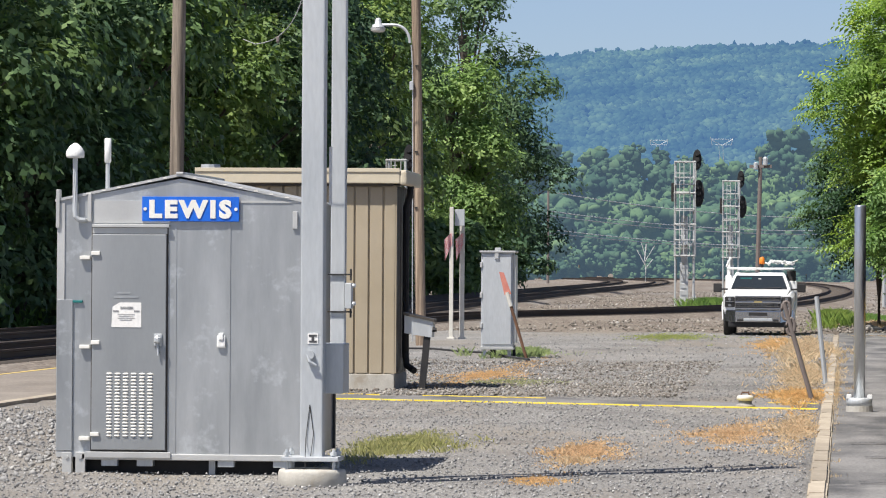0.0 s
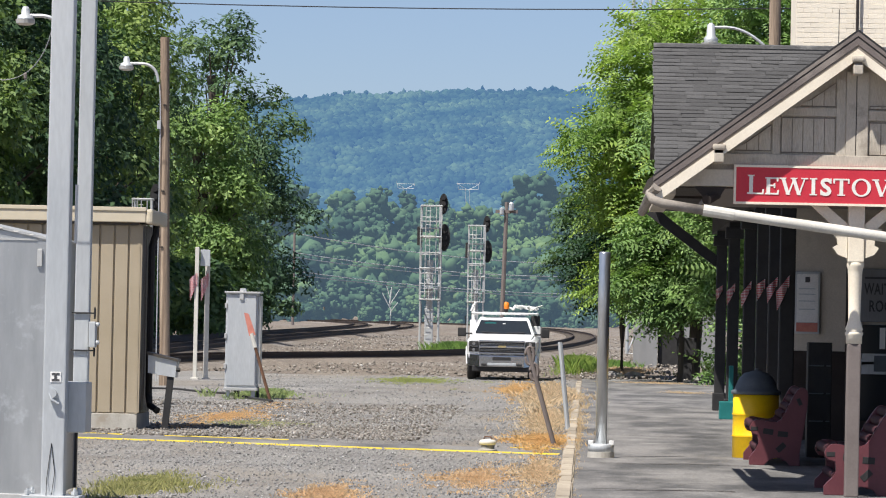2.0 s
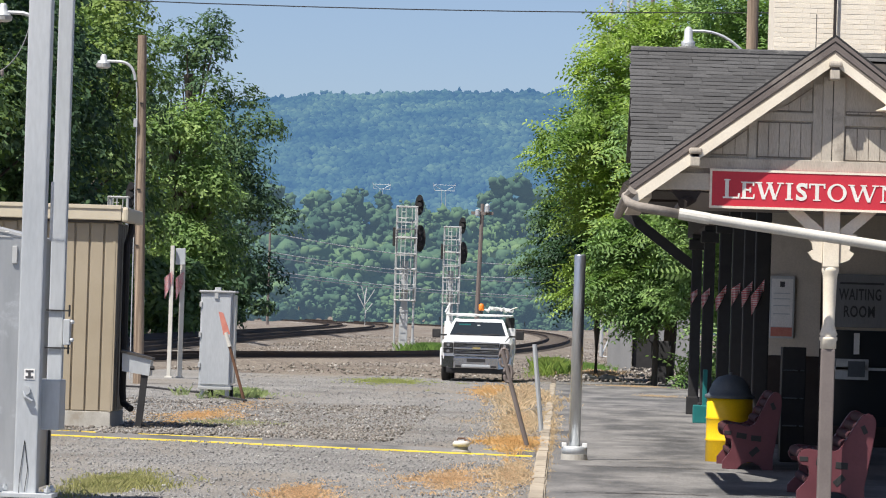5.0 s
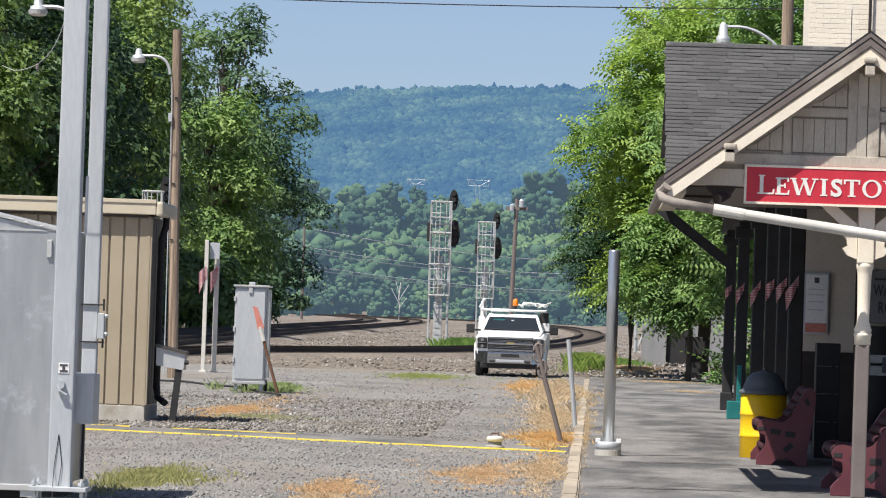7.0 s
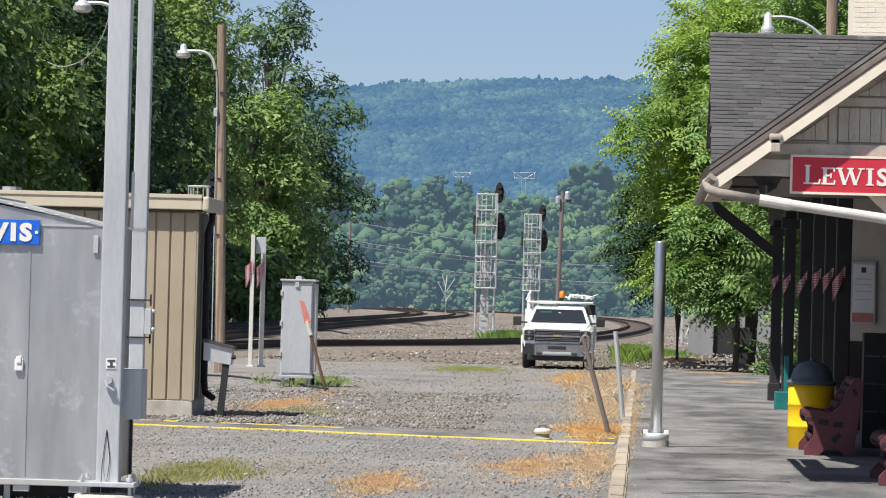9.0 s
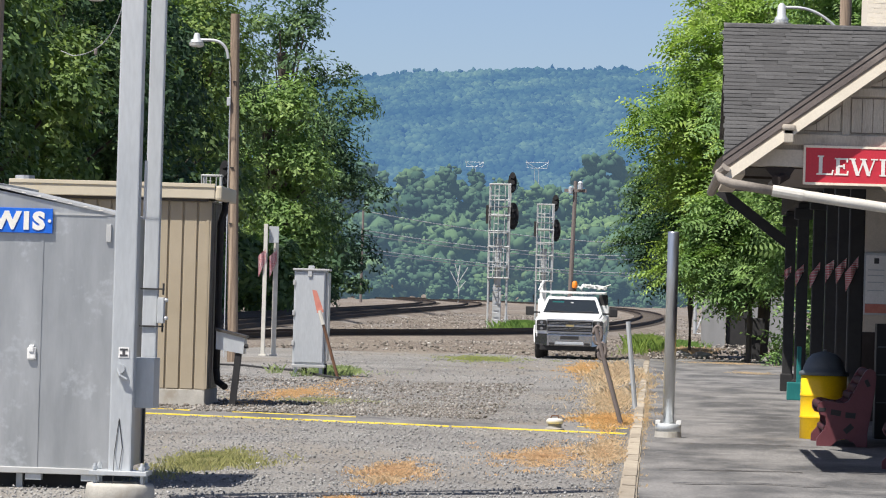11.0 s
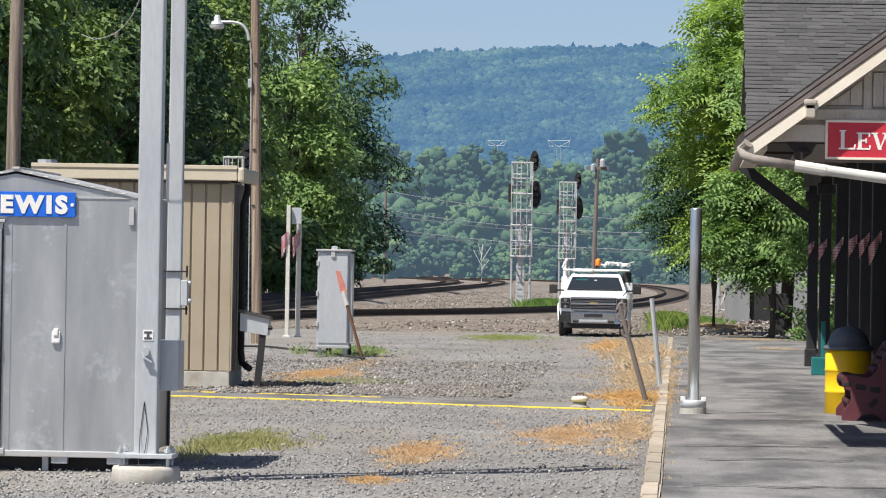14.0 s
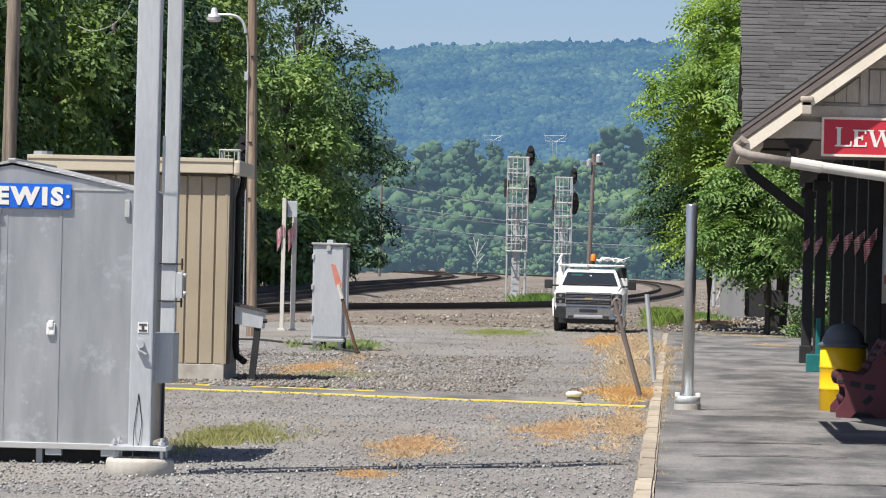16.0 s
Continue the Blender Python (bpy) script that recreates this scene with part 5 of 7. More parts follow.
# ---------------------------------------------------------------- station
def serif_letter(ch, x0, x1, z0, h, y):
    """One raised roman capital with thick stems, thin hairlines and serifs, its back against the plane at y."""
    own = bmesh.new()
    w, th, hair, ser = x1 - x0, 0.038, 0.017, 0.013
    depth = itertools.count()

    def stroke(u0, v0, u1, v1, k):
        d = (0, -0.005 - 0.0004 * next(depth), 0)
        ax, bx, az, bz = x0 + u0 * w, x0 + u1 * w, z0 + v0 * h, z0 + v1 * h
        if abs(v1 - v0) < 0.02:
            slab([(ax, y, az), (bx, y, az), (bx, y, az + k), (ax, y, az + k)], d, own)
        else:
            slab([(ax - k / 2, y, az), (ax + k / 2, y, az), (bx + k / 2, y, bz), (bx - k / 2, y, bz)], d, own)

    def foot(u, top, k):
        z = 1 - ser / h if top else 0
        slab([(x0 + u * w - k / 2, y, z0 + z * h), (x0 + u * w + k / 2, y, z0 + z * h), (x0 + u * w + k / 2, y, z0 + z * h + ser), (x0 + u * w - k / 2, y, z0 + z * h + ser)], (0, -0.005 - 0.0004 * next(depth), 0), own)

    if ch in "LE":
        stroke(0.24, 0, 0.24, 1, th)
        foot(0.24, True, 0.068)
        stroke(0.0, 0.0, 1.0, 0.0, hair)
        stroke(0.95, 0.0, 0.99, 0.27, hair)
        if ch == "E":
            stroke(0.24, 1 - hair / h, 0.96, 1 - hair / h, hair)
            stroke(0.93, 0.76, 0.93, 1.0, hair)
            stroke(0.24, 0.48, 0.72, 0.48, hair)
            stroke(0.70, 0.38, 0.70, 0.66, hair)
    elif ch == "I":
        stroke(0.5, 0, 0.5, 1, th)
        foot(0.5, True, 0.078)
        foot(0.5, False, 0.078)
    elif ch == "T":
        stroke(0.5, 0, 0.5, 1, th)
        foot(0.5, False, 0.08)
        stroke(0.0, 1 - hair / h, 1.0, 1 - hair / h, hair)
        stroke(0.04, 0.72, 0.04, 1.0, hair)
        stroke(0.96, 0.72, 0.96, 1.0, hair)
    elif ch == "N":
        stroke(0.17, 0, 0.17, 1, hair)
        stroke(0.15, 1.0, 0.84, 0.0, th)
        stroke(0.86, 0, 0.86, 1, hair)
        foot(0.14, True, 0.06)
        foot(0.17, False, 0.06)
        foot(0.86, True, 0.06)
    elif ch == "W":
        for u0, u1, k in ((0.12, 0.32, th), (0.54, 0.32, hair), (0.50, 0.71, th), (0.92, 0.71, hair)):
            stroke(u0, 1.0, u1, 0.0, k)
        for u in (0.12, 0.52, 0.91):
            foot(u, True, 0.07)
    elif ch == "O":
        n = 28
        rings = []
        for a, b in ((0.5 * w, 0.53 * h), (0.5 * w - 0.036, 0.53 * h - hair)):
            for d in (0, -0.006):
                rings.append([own.verts.new((x0 + 0.5 * w + a * math.cos(2 * math.pi * i / n), y + d, z0 + 0.5 * h + b * math.sin(2 * math.pi * i / n))) for i in range(n)])
        for p, q in ((0, 1), (1, 3), (3, 2)):
            for i in range(n):
                own.faces.new((rings[p][i], rings[p][(i + 1) % n], rings[q][(i + 1) % n], rings[q][i]))
        bmesh.ops.recalc_face_normals(own, faces=own.faces[:])
    else:
        own.free()
        own = words(ch, w * 0.92, h * 1.05, (x0 + w * 0.04, y - 0.001, z0 - h * 0.03), heavy=0.03)
        for u, v in ((0.90, 0.70), (0.10, 0.02)):
            slab([(x0 + u * w - 0.007, y, z0 + v * h), (x0 + u * w + 0.007, y, z0 + v * h), (x0 + u * w + 0.007, y, z0 + (v + 0.3) * h), (x0 + u * w - 0.007, y, z0 + (v + 0.3) * h)], (0, -0.0055, 0), own)
    return own


NEAR = 0.925


def nearer(ob, k):
    """Shrinks a thing by k towards the standing eye, keeping its bearing."""
    ob.location = Vector((0, 0, EYE)) + (ob.location - Vector((0, 0, EYE))) * k
    ob.scale = (k, k, k)


def station():
    # canopy roof: slope towards the camera, crossed by a gable
    XL, XM, XR = 0.66, 2.75, 4.84
    ZE, ZP = 3.08, 4.62
    YG = 41.03
    t = thing("station_canopy", (XM, 44, 0), "old station canopy with shingled gable roof and cream woodwork", "canopy")
    pitch = (ZP - ZE) / (XM - XL)
    YR, ZR, YE, ZEM = 45.2, 4.78, 41.6, 3.16
    # main slope facing the yard's near end, and its back slope
    main = part("main_roof_deck", slab([(XL + 0.06, YE, ZEM), (XR, YE, ZEM), (XR, YR, ZR), (XL + 0.06, YR, ZR)], (0, 0, -0.09)), BROWN_TRIM, t)
    part("back_roof_deck", slab([(XL + 0.06, YR, ZR), (XR, YR, ZR), (XR, 47.6, 3.7), (XL + 0.06, 47.6, 3.7)], (0, 0, -0.09)), SHINGLE, t)
    part("ridge_strip", rod((XL + 0.04, YR, ZR + 0.02), (XR, YR, ZR + 0.02), 0.05, n=8), SHINGLE, t)
    # gable roof running out over the front
    for s in (-1, 1):
        xe = XL if s < 0 else XR
        ztop = 0.13
        g = part("gable_roof", slab([(xe - 0.0, YG, ZE), (XM, YG, ZP), (XM, YG, ZP + ztop * 0.5), (xe - s * -0.06, YG, ZE + ztop * 0.35)], (0, 3.9, 0)), BROWN_TRIM, t, "dark shingle edge of the gable roof")
        n = Vector((-(ZP - ZE) * s * -1, 0, (XM - XL))).normalized()
        d = Vector((XM - xe, 0, ZP - ZE)).normalized()
        down = Vector((d.z, 0, -d.x)) * (1 if s < 0 else -1)
        a, b = Vector((xe, YG - 0.03, ZE - 0.02)), Vector((XM, YG - 0.03, ZP - 0.02))
        up = Vector((0, 0, 1))
        part("rake_shingle_edge", slab([a + up * 0.098, b + up * 0.103, b + up * 0.128, a + up * 0.118], (0, 0.3, 0)), BLACK, t, "dark shingle edge")
        part("rake_crown_moulding", slab([a + up * 0.055, b + up * 0.058, b + up * 0.101, a + up * 0.096], (0, 0.2, 0)), RAKE, t)
        part("rake_fillet", slab([a + Vector((0, 0.012, 0.038)), b + Vector((0, 0.012, 0.038)), b + Vector((0, 0.012, 0.057)), a + Vector((0, 0.012, 0.054))], (0, 0.2, 0)), BROWN_TRIM, t)
        part("rake_moulding", slab([a + up * -0.03, b + up * -0.035, b + up * 0.037, a + up * 0.037], (0, 0.1, 0)), RAKE, t)
        part("rake_bead", slab([a + Vector((0, 0.01, -0.066)), b + Vector((0, 0.01, -0.076)), b + Vector((0, 0.01, -0.037)), a + Vector((0, 0.01, -0.032))], (0, 0.1, 0)), TAUPE_SHADE, t)
        part("barge_board", slab([a + Vector((-s * 0.06, 0, -0.15)) , b + up * -0.185, b + up * -0.077, a + up * -0.067], (0, 0.06, 0)), CREAM, t, "weathered cream barge board")
        part("soffit", slab([a + up * -0.10 + Vector((0, 0.06, 0)), b + up * -0.14 + Vector((0, 0.06, 0)), b + up * -0.10 + Vector((0, 0.06, 0)), a + up * -0.05 + Vector((0, 0.06, 0))], (0, 0.4, 0)), TAUPE, t)
    # gable wall
    YW = 41.29
    part("gable_wall", slab([(XL + 0.25, YW, 3.1), (XR - 0.25, YW, 3.1), (XR - 0.25, YW, 3.25), (XM, YW, ZP - 0.12), (XL + 0.25, YW, 3.25)], (0, 0.1, 0)), PEEL, t)
    part("king_post", box(2.655, 2.757, YW - 0.04, YW, 3.3, 4.3, 0.006), PEEL, t)
    part("king_post", box(2.766, 2.885, YW - 0.04, YW, 3.3, 4.3, 0.006), PEEL, t)
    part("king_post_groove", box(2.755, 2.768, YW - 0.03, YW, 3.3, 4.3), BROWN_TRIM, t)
    # framed panels
    def panel(x0, x1, z0, z1, cut=None):
        pts = [(x0, YW - 0.012, z0), (x1, YW - 0.012, z0), (x1, YW - 0.012, z1)] + ([(x0, YW - 0.012, z1)] if cut is None else [(x0, YW - 0.012, cut)] if cut > z0 else [])
        fr = part("panel_recess", slab(pts, (0, 0.012, 0)), TAUPE_SHADE, t)
        k = max(1, round((x1 - x0) / 0.12))
        for i in range(k):
            a, b = x0 + (x1 - x0) * i / k + 0.005, x0 + (x1 - x0) * (i + 1) / k - 0.003
            top = lambda x: z1 if cut is None else cut + (z1 - cut) * (x - x0) / (x1 - x0)
            part("board", slab([(a, YW - 0.02, z0 + 0.012), (b, YW - 0.02, z0 + 0.012), (b, YW - 0.02, max(z0 + 0.03, top(b) - 0.014)), (a, YW - 0.02, max(z0 + 0.025, top(a) - 0.014))], (0, 0.01, 0)), PEEL, fr)
    panel(1.987, 2.545, 3.445, 3.82)
    panel(1.50, 1.88, 3.457, 3.74, 3.46)
    panel(2.18, 2.545, 3.93, 4.19, 3.935)
    panel(2.90, 3.50, 3.43, 3.78)
    panel(3.62, 3.98, 3.43, 3.6)
    panel(2.90, 3.28, 3.91, 3.95)
    part("rail", box(1.94, 2.555, YW - 0.03, YW, 3.83, 3.92, 0.006), PEEL, t)
    part("rail", box(2.885, 3.56, YW - 0.03, YW, 3.795, 3.90, 0.006), PEEL, t)
    part("rail", box(1.28, 4.2, YW - 0.05, YW, 3.31, 3.425, 0.006), PEEL, t)
    part("stile", box(1.895, 1.975, YW - 0.027, YW, 3.427, 3.83), PEEL, t)
    part("stile", box(2.555, 2.652, YW - 0.027, YW, 3.427, 4.22), PEEL, t)
    part("stile", box(3.515, 3.605, YW - 0.027, YW, 3.427, 3.79), PEEL, t)
    # beams
    part("tie_beam", box(0.86, 4.7, YW - 0.06, YW + 0.12, 3.08, 3.26, 0.01), TAUPE, t)
    part("wall_plate", box(0.72, 0.9, 41.2, 47.5, 2.98, 3.14, 0.01), TAUPE, t)
    for x, z in ((1.285, 3.32), (2.705, 4.26)):
        part("purlin_end", box(x, x + 0.10, YG - 0.06, YW, z, z + 0.10, 0.012), PEEL, t, "carved purlin end")
        part("purlin_neck", box(x + 0.008, x + 0.092, YG - 0.03, YW, z + 0.098, z + 0.132), TAUPE_SHADE, t)
        part("purlin_cap", box(x - 0.018, x + 0.118, YG - 0.08, YW, z + 0.128, z + 0.19, 0.022), PEEL, t, "worn taupe purlin cap")
    flood = part("floodlight", slab([(1.10, YW - 0.05, 3.07), (1.42, YW - 0.05, 3.07), (1.36, YW - 0.05, 2.97), (1.20, YW - 0.05, 2.95)], (0, 0.16, 0)), DARK_BASE, t, "dark floodlight under the beam")
    part("lamp_can", rod((1.22, YW - 0.16, 2.93), (1.34, YW + 0.02, 2.99), 0.055, 0.04, 14), DARK_BASE, flood)
    # gutter and long white drain pipe
    part("gutter", tube([(0.70, YG - 0.05, 3.05), (0.66, YG, 3.0), (0.64, 42, 2.98), (0.64, 47.5, 2.98)], 0.055, 10), GUTTER, t, "grey gutter")
    part("gutter_elbow", tube([(0.63, YG + 0.05, 3.0), (0.66, YG - 0.04, 2.92), (0.76, YG - 0.1, 2.88), (1.2, YG - 0.1, 2.815)], 0.05, 12), GUTTER, t, "dull gutter elbow coloured for grime and shade", smooth=40)
    part("drain_pipe", tube([(1.2, YG - 0.1, 2.815), (1.32, YG - 0.1, 2.80), (2.4, YG - 0.1, 2.665), (3.6, YG - 0.1, 2.51), (4.6, YG - 0.1, 2.39)], 0.054, 12), WHITE_POST, t, "long white drain pipe", smooth=40)
    part("pipe_sleeve", rod((1.18, YG - 0.1, 2.82), (1.5, YG - 0.1, 2.775), 0.060, n=12), WHITE_POST, t)
    # added to shade the bench; its grey-brown puts under-roof shade into the colour
    part("shade_ceiling", box(1.35, 4.8, 41.75, 48.8, 3.1, 3.14), GREY_POST, t)
    # gable lamp
    lamp = part("gooseneck_lamp", lathe(3.34, YG - 0.05, [(0.155, 3.94), (0.16, 3.95), (0.07, 3.99), (0.04, 4.02), (0.04, 4.1), (0.015, 4.11)], 20), TAN_TRIM, t, "off-white enamel shade lamp", smooth=40)
    part("lamp_stem", tube(arc((3.34, YG - 0.05, 4.13), (3.34, YG + 0.1, 4.25), (3.34, YW, 4.1), 8), 0.012, 6), BLACK, lamp)
    part("bulb", lathe(3.34, YG - 0.05, [(0.02, 3.91), (0.06, 3.93), (0.07, 3.945)], 12), WHITE, lamp)
    # aerials on the ridge
    for x, h, r in ((2.76, 5.6, 0.007), (2.6, 5.0, 0.005)):
        part("aerial", rod((x, 41.2 + (2.76 - x) * 4, 4.55), (x, 41.2 + (2.76 - x) * 4, h), r, n=6), BLACK, t)
    # sign
    sg = thing("station_sign", (2.75, 41.3, 2.9), "red painted station name board with white serif lettering", "sign")
    YS = 41.215
    part("board", box(1.5, 4.0, YS, YS + 0.06, 2.90, 3.31, 0.006), RED, sg)
    for a in ((1.5, 4.0, 2.90, 2.925), (1.5, 4.0, 3.285, 3.31), (1.5, 1.525, 2.925, 3.285), (3.975, 4.0, 2.925, 3.285)):
        part("border", box(a[0], a[1], YS - 0.006, YS, a[2], a[3]), CREAM, sg, "cream border strip")
    spans = (("L", 1.64, 1.81, 0.2), ("E", 1.827, 1.965, 0.178), ("W", 1.975, 2.262, 0.178), ("I", 2.285, 2.37, 0.178), ("S", 2.395, 2.52, 0.178), ("T", 2.535, 2.70, 0.178), ("O", 2.725, 2.925, 0.178), ("W", 2.935, 3.25, 0.178), ("N", 3.265, 3.49, 0.178))
    for ch, x0, x1, h in spans:
        part("letter", serif_letter(ch, x0, x1, 3.005, h, YS), LETTER, sg)
    # turned front post
    pt = thing("canopy_post", (2.79, 41.4, 0), "turned wooden canopy post, cream above and grey below", "post")
    x, y = 2.79, 41.4
    part("lower_shaft", box(x - 0.072, x + 0.072, y - 0.072, y + 0.072, 1.6 - 1.6 / NEAR, 1.47, 0.015), GREY_POST, pt, "grey-brown lower shaft")
    part("upper_shaft", lathe(x, y, [(0.085, 1.47), (0.085, 1.55), (0.095, 1.565), (0.095, 1.59), (0.08, 1.6), (0.095, 1.62), (0.08, 1.66), (0.062, 1.72), (0.068, 2.0), (0.074, 2.2), (0.08, 2.25), (0.092, 2.28), (0.092, 2.31), (0.08, 2.33), (0.08, 3.08)], 18), CREAM, pt, smooth=40)
    part("collar", box(x - 0.085, x + 0.085, y - 0.085, y + 0.085, 2.32, 3.05, 0.012), CREAM, pt)
    for s in (-1, 1):
        part("scroll_bracket", slab([(x + s * 0.09, y - 0.06, 2.36), (x + s * 0.19, y - 0.06, 2.40), (x + s * 0.24, y - 0.06, 2.47), (x + s * 0.19, y - 0.06, 2.5), (x + s * 0.2, y - 0.06, 2.56), (x + s * 0.27, y - 0.06, 2.67), (x + s * 0.09, y - 0.06, 2.67)], (0, 0.12, 0)), CREAM, pt)
        part("brace", slab([(x + s * 0.09, y - 0.05, 2.60), (x + s * 0.16, y - 0.05, 2.62), (x + s * 0.66, y - 0.05, 3.08), (x + s * 0.54, y - 0.05, 3.10), (x + s * 0.09, y - 0.05, 2.72)], (0, 0.1, 0)), CREAM, pt)
    for ob in (t, sg, pt):
        nearer(ob, NEAR)
    # deeper canopy over the platform in front of the waiting room
    rc = thing("rear_canopy", (4.5, 60, 3.4), "dark timber rear canopy, its hidden decks placed to shade the station platform", "canopy")
    # this deck is out of sight, widened to shade the posts and wall
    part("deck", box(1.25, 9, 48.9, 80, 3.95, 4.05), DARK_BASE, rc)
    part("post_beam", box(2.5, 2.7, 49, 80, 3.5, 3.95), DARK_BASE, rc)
    # low unseen deck and its edge, added to set shade on bench and bin
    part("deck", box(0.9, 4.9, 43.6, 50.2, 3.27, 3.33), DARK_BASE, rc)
    part("shade_deck_edge", box(0.9, 4.9, 50.2, 50.26, 3.24, 3.36), DARK_BASE, rc)
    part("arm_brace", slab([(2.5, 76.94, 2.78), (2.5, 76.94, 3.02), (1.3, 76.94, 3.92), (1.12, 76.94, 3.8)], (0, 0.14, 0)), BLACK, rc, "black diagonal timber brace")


station()


def black_post(x, y):
    t = thing("canopy_post", (x, y, 0), "black painted timber canopy post in deep shade", "post", "black canopy posts")
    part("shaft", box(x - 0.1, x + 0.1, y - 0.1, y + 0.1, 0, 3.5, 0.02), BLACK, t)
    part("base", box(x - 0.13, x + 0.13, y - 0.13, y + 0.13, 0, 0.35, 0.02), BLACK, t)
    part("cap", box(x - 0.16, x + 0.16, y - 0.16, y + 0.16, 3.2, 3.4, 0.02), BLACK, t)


for k, (x, y) in enumerate(((2.6, 77), (2.6, 70.5), (2.6, 63.5), (2.6, 58.6), (2.6, 54.8), (2.6, 51.6))):
    black_post(x, y)
    flag((x + 0.02, y - 0.14, 1.6 + 8.6 * (y / 77) * 0.09 + 0.45 * (1 - y / 90)), 0.13 + 0.02 * (k % 3), 0.22 + 0.03 * (k % 2), 0.7 + 0.3 * (k % 3), "flags on the canopy posts")


def station_house():
    t = thing("station_house", (6, 62, 0), "two-storey cream painted brick station house", "building")
    X0, X1, Y0, Y1 = 2.98, 11, 58, 59.6
    part("wall", box(X0, X1, Y0, Y1, 1.28, 8.4), CREAM_BRICK, t)
    # darker facing over the cream wall: canopy shade put into its colour
    part("shaded_lower_wall", box(X0 - 0.004, X1, Y0 - 0.012, Y1, 1.28, 3.9), TAUPE, t, "lower wall in taupe that stands in for canopy shade")
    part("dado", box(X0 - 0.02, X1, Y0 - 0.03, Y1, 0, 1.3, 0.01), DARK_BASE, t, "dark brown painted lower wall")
    # out of view, added only to keep skylight off the waiting area
    part("occluder_wall", box(5.0, 11, 43, 57.9, 0, 3.9), DARK_BASE, t, "dark unseen wall added to block light from the waiting area")
    part("cornice", box(X0 - 0.1, X1, Y0 - 0.1, Y1, 8.4, 8.7), CREAM, t)
    wd = part("window", box(4.66, 5.7, Y0 - 0.03, Y0 + 0.05, 5.82, 7.6), GLASS, t, "upper window with dark red frame")
    part("window_frame", box(4.62, 4.72, Y0 - 0.06, Y0, 5.78, 7.65, 0.01), MAROON, wd)
    part("window_frame", box(4.66, 5.7, Y0 - 0.06, Y0, 6.65, 6.73, 0.01), MAROON, wd)
    part("window_sill", box(4.58, 5.8, Y0 - 0.1, Y0, 5.72, 5.8, 0.01), CREAM, wd)
    # lower front: poster case, doorway and glazing
    part("downpipe", rod((3.86, Y0 - 0.08, 5.0), (3.86, Y0 - 0.08, 8.4), 0.018, n=8), DARK_BASE, t)
    c = thing("poster_case", (3.22, 57.9, 1.5), "framed timetable poster on the station wall", "poster")
    part("frame", box(3.03, 3.40, 57.93, 57.99, 1.55, 2.46, 0.01), GALV, c)
    part("sheet", box(3.06, 3.37, 57.925, 57.935, 1.72, 2.42), PAPER, c)
    part("footer_band", box(3.06, 3.37, 57.92, 57.935, 1.58, 1.71), RED_WORN, c, "orange band")
    part("title_bar", box(3.18, 3.25, 57.92, 57.926, 2.3, 2.38), INK, c)
    for z in (2.2, 2.12, 2.02, 1.9):
        part("print_bar", box(3.09, 3.33, 57.92, 57.926, z, z + 0.015), GALV, c)
    s = thing("waiting_room_sign", (4.35, 57.9, 1.8), "dull grey waiting room sign with dark letters", "sign")
    part("board", box(3.95, 4.76, 57.93, 57.98, 1.74, 2.52, 0.01), SHED_GREY, s)
    part("lettering", words("WAITING", 0.62, 0.17, (4.04, 57.929, 2.14), heavy=0.02), INK, s)
    part("lettering", words("ROOM", 0.45, 0.17, (4.12, 57.929, 1.89), heavy=0.02), INK, s)
    part("print_bar", box(4.05, 4.7, 57.925, 57.932, 2.37, 2.4), INK, s)
    d = part("glass_front", box(3.9, 4.85, 57.94, 58.0, 0.3, 1.7), GLASS, t, "dark glazed front")
    part("glass_bar", box(3.9, 4.85, 57.9, 57.94, 1.12, 1.16), GALV, d)
    part("jamb", box(3.78, 3.9, 57.9, 58, 0, 2.6), DARK_BASE, t)
    part("jamb", box(4.85, 4.98, 57.9, 58, 0, 2.6), DARK_BASE, t)
    b = part("hours_plate", box(4.02, 4.5, 57.9, 57.94, 0.98, 1.28), GALV, d)
    part("hours_panel", box(4.2, 4.45, 57.89, 57.9, 1.02, 1.25), BIN_LID, b)
    part("paper_scrap", box(4.28, 4.36, 57.9, 57.94, 1.35, 1.66), PAPER, d)


station_house()


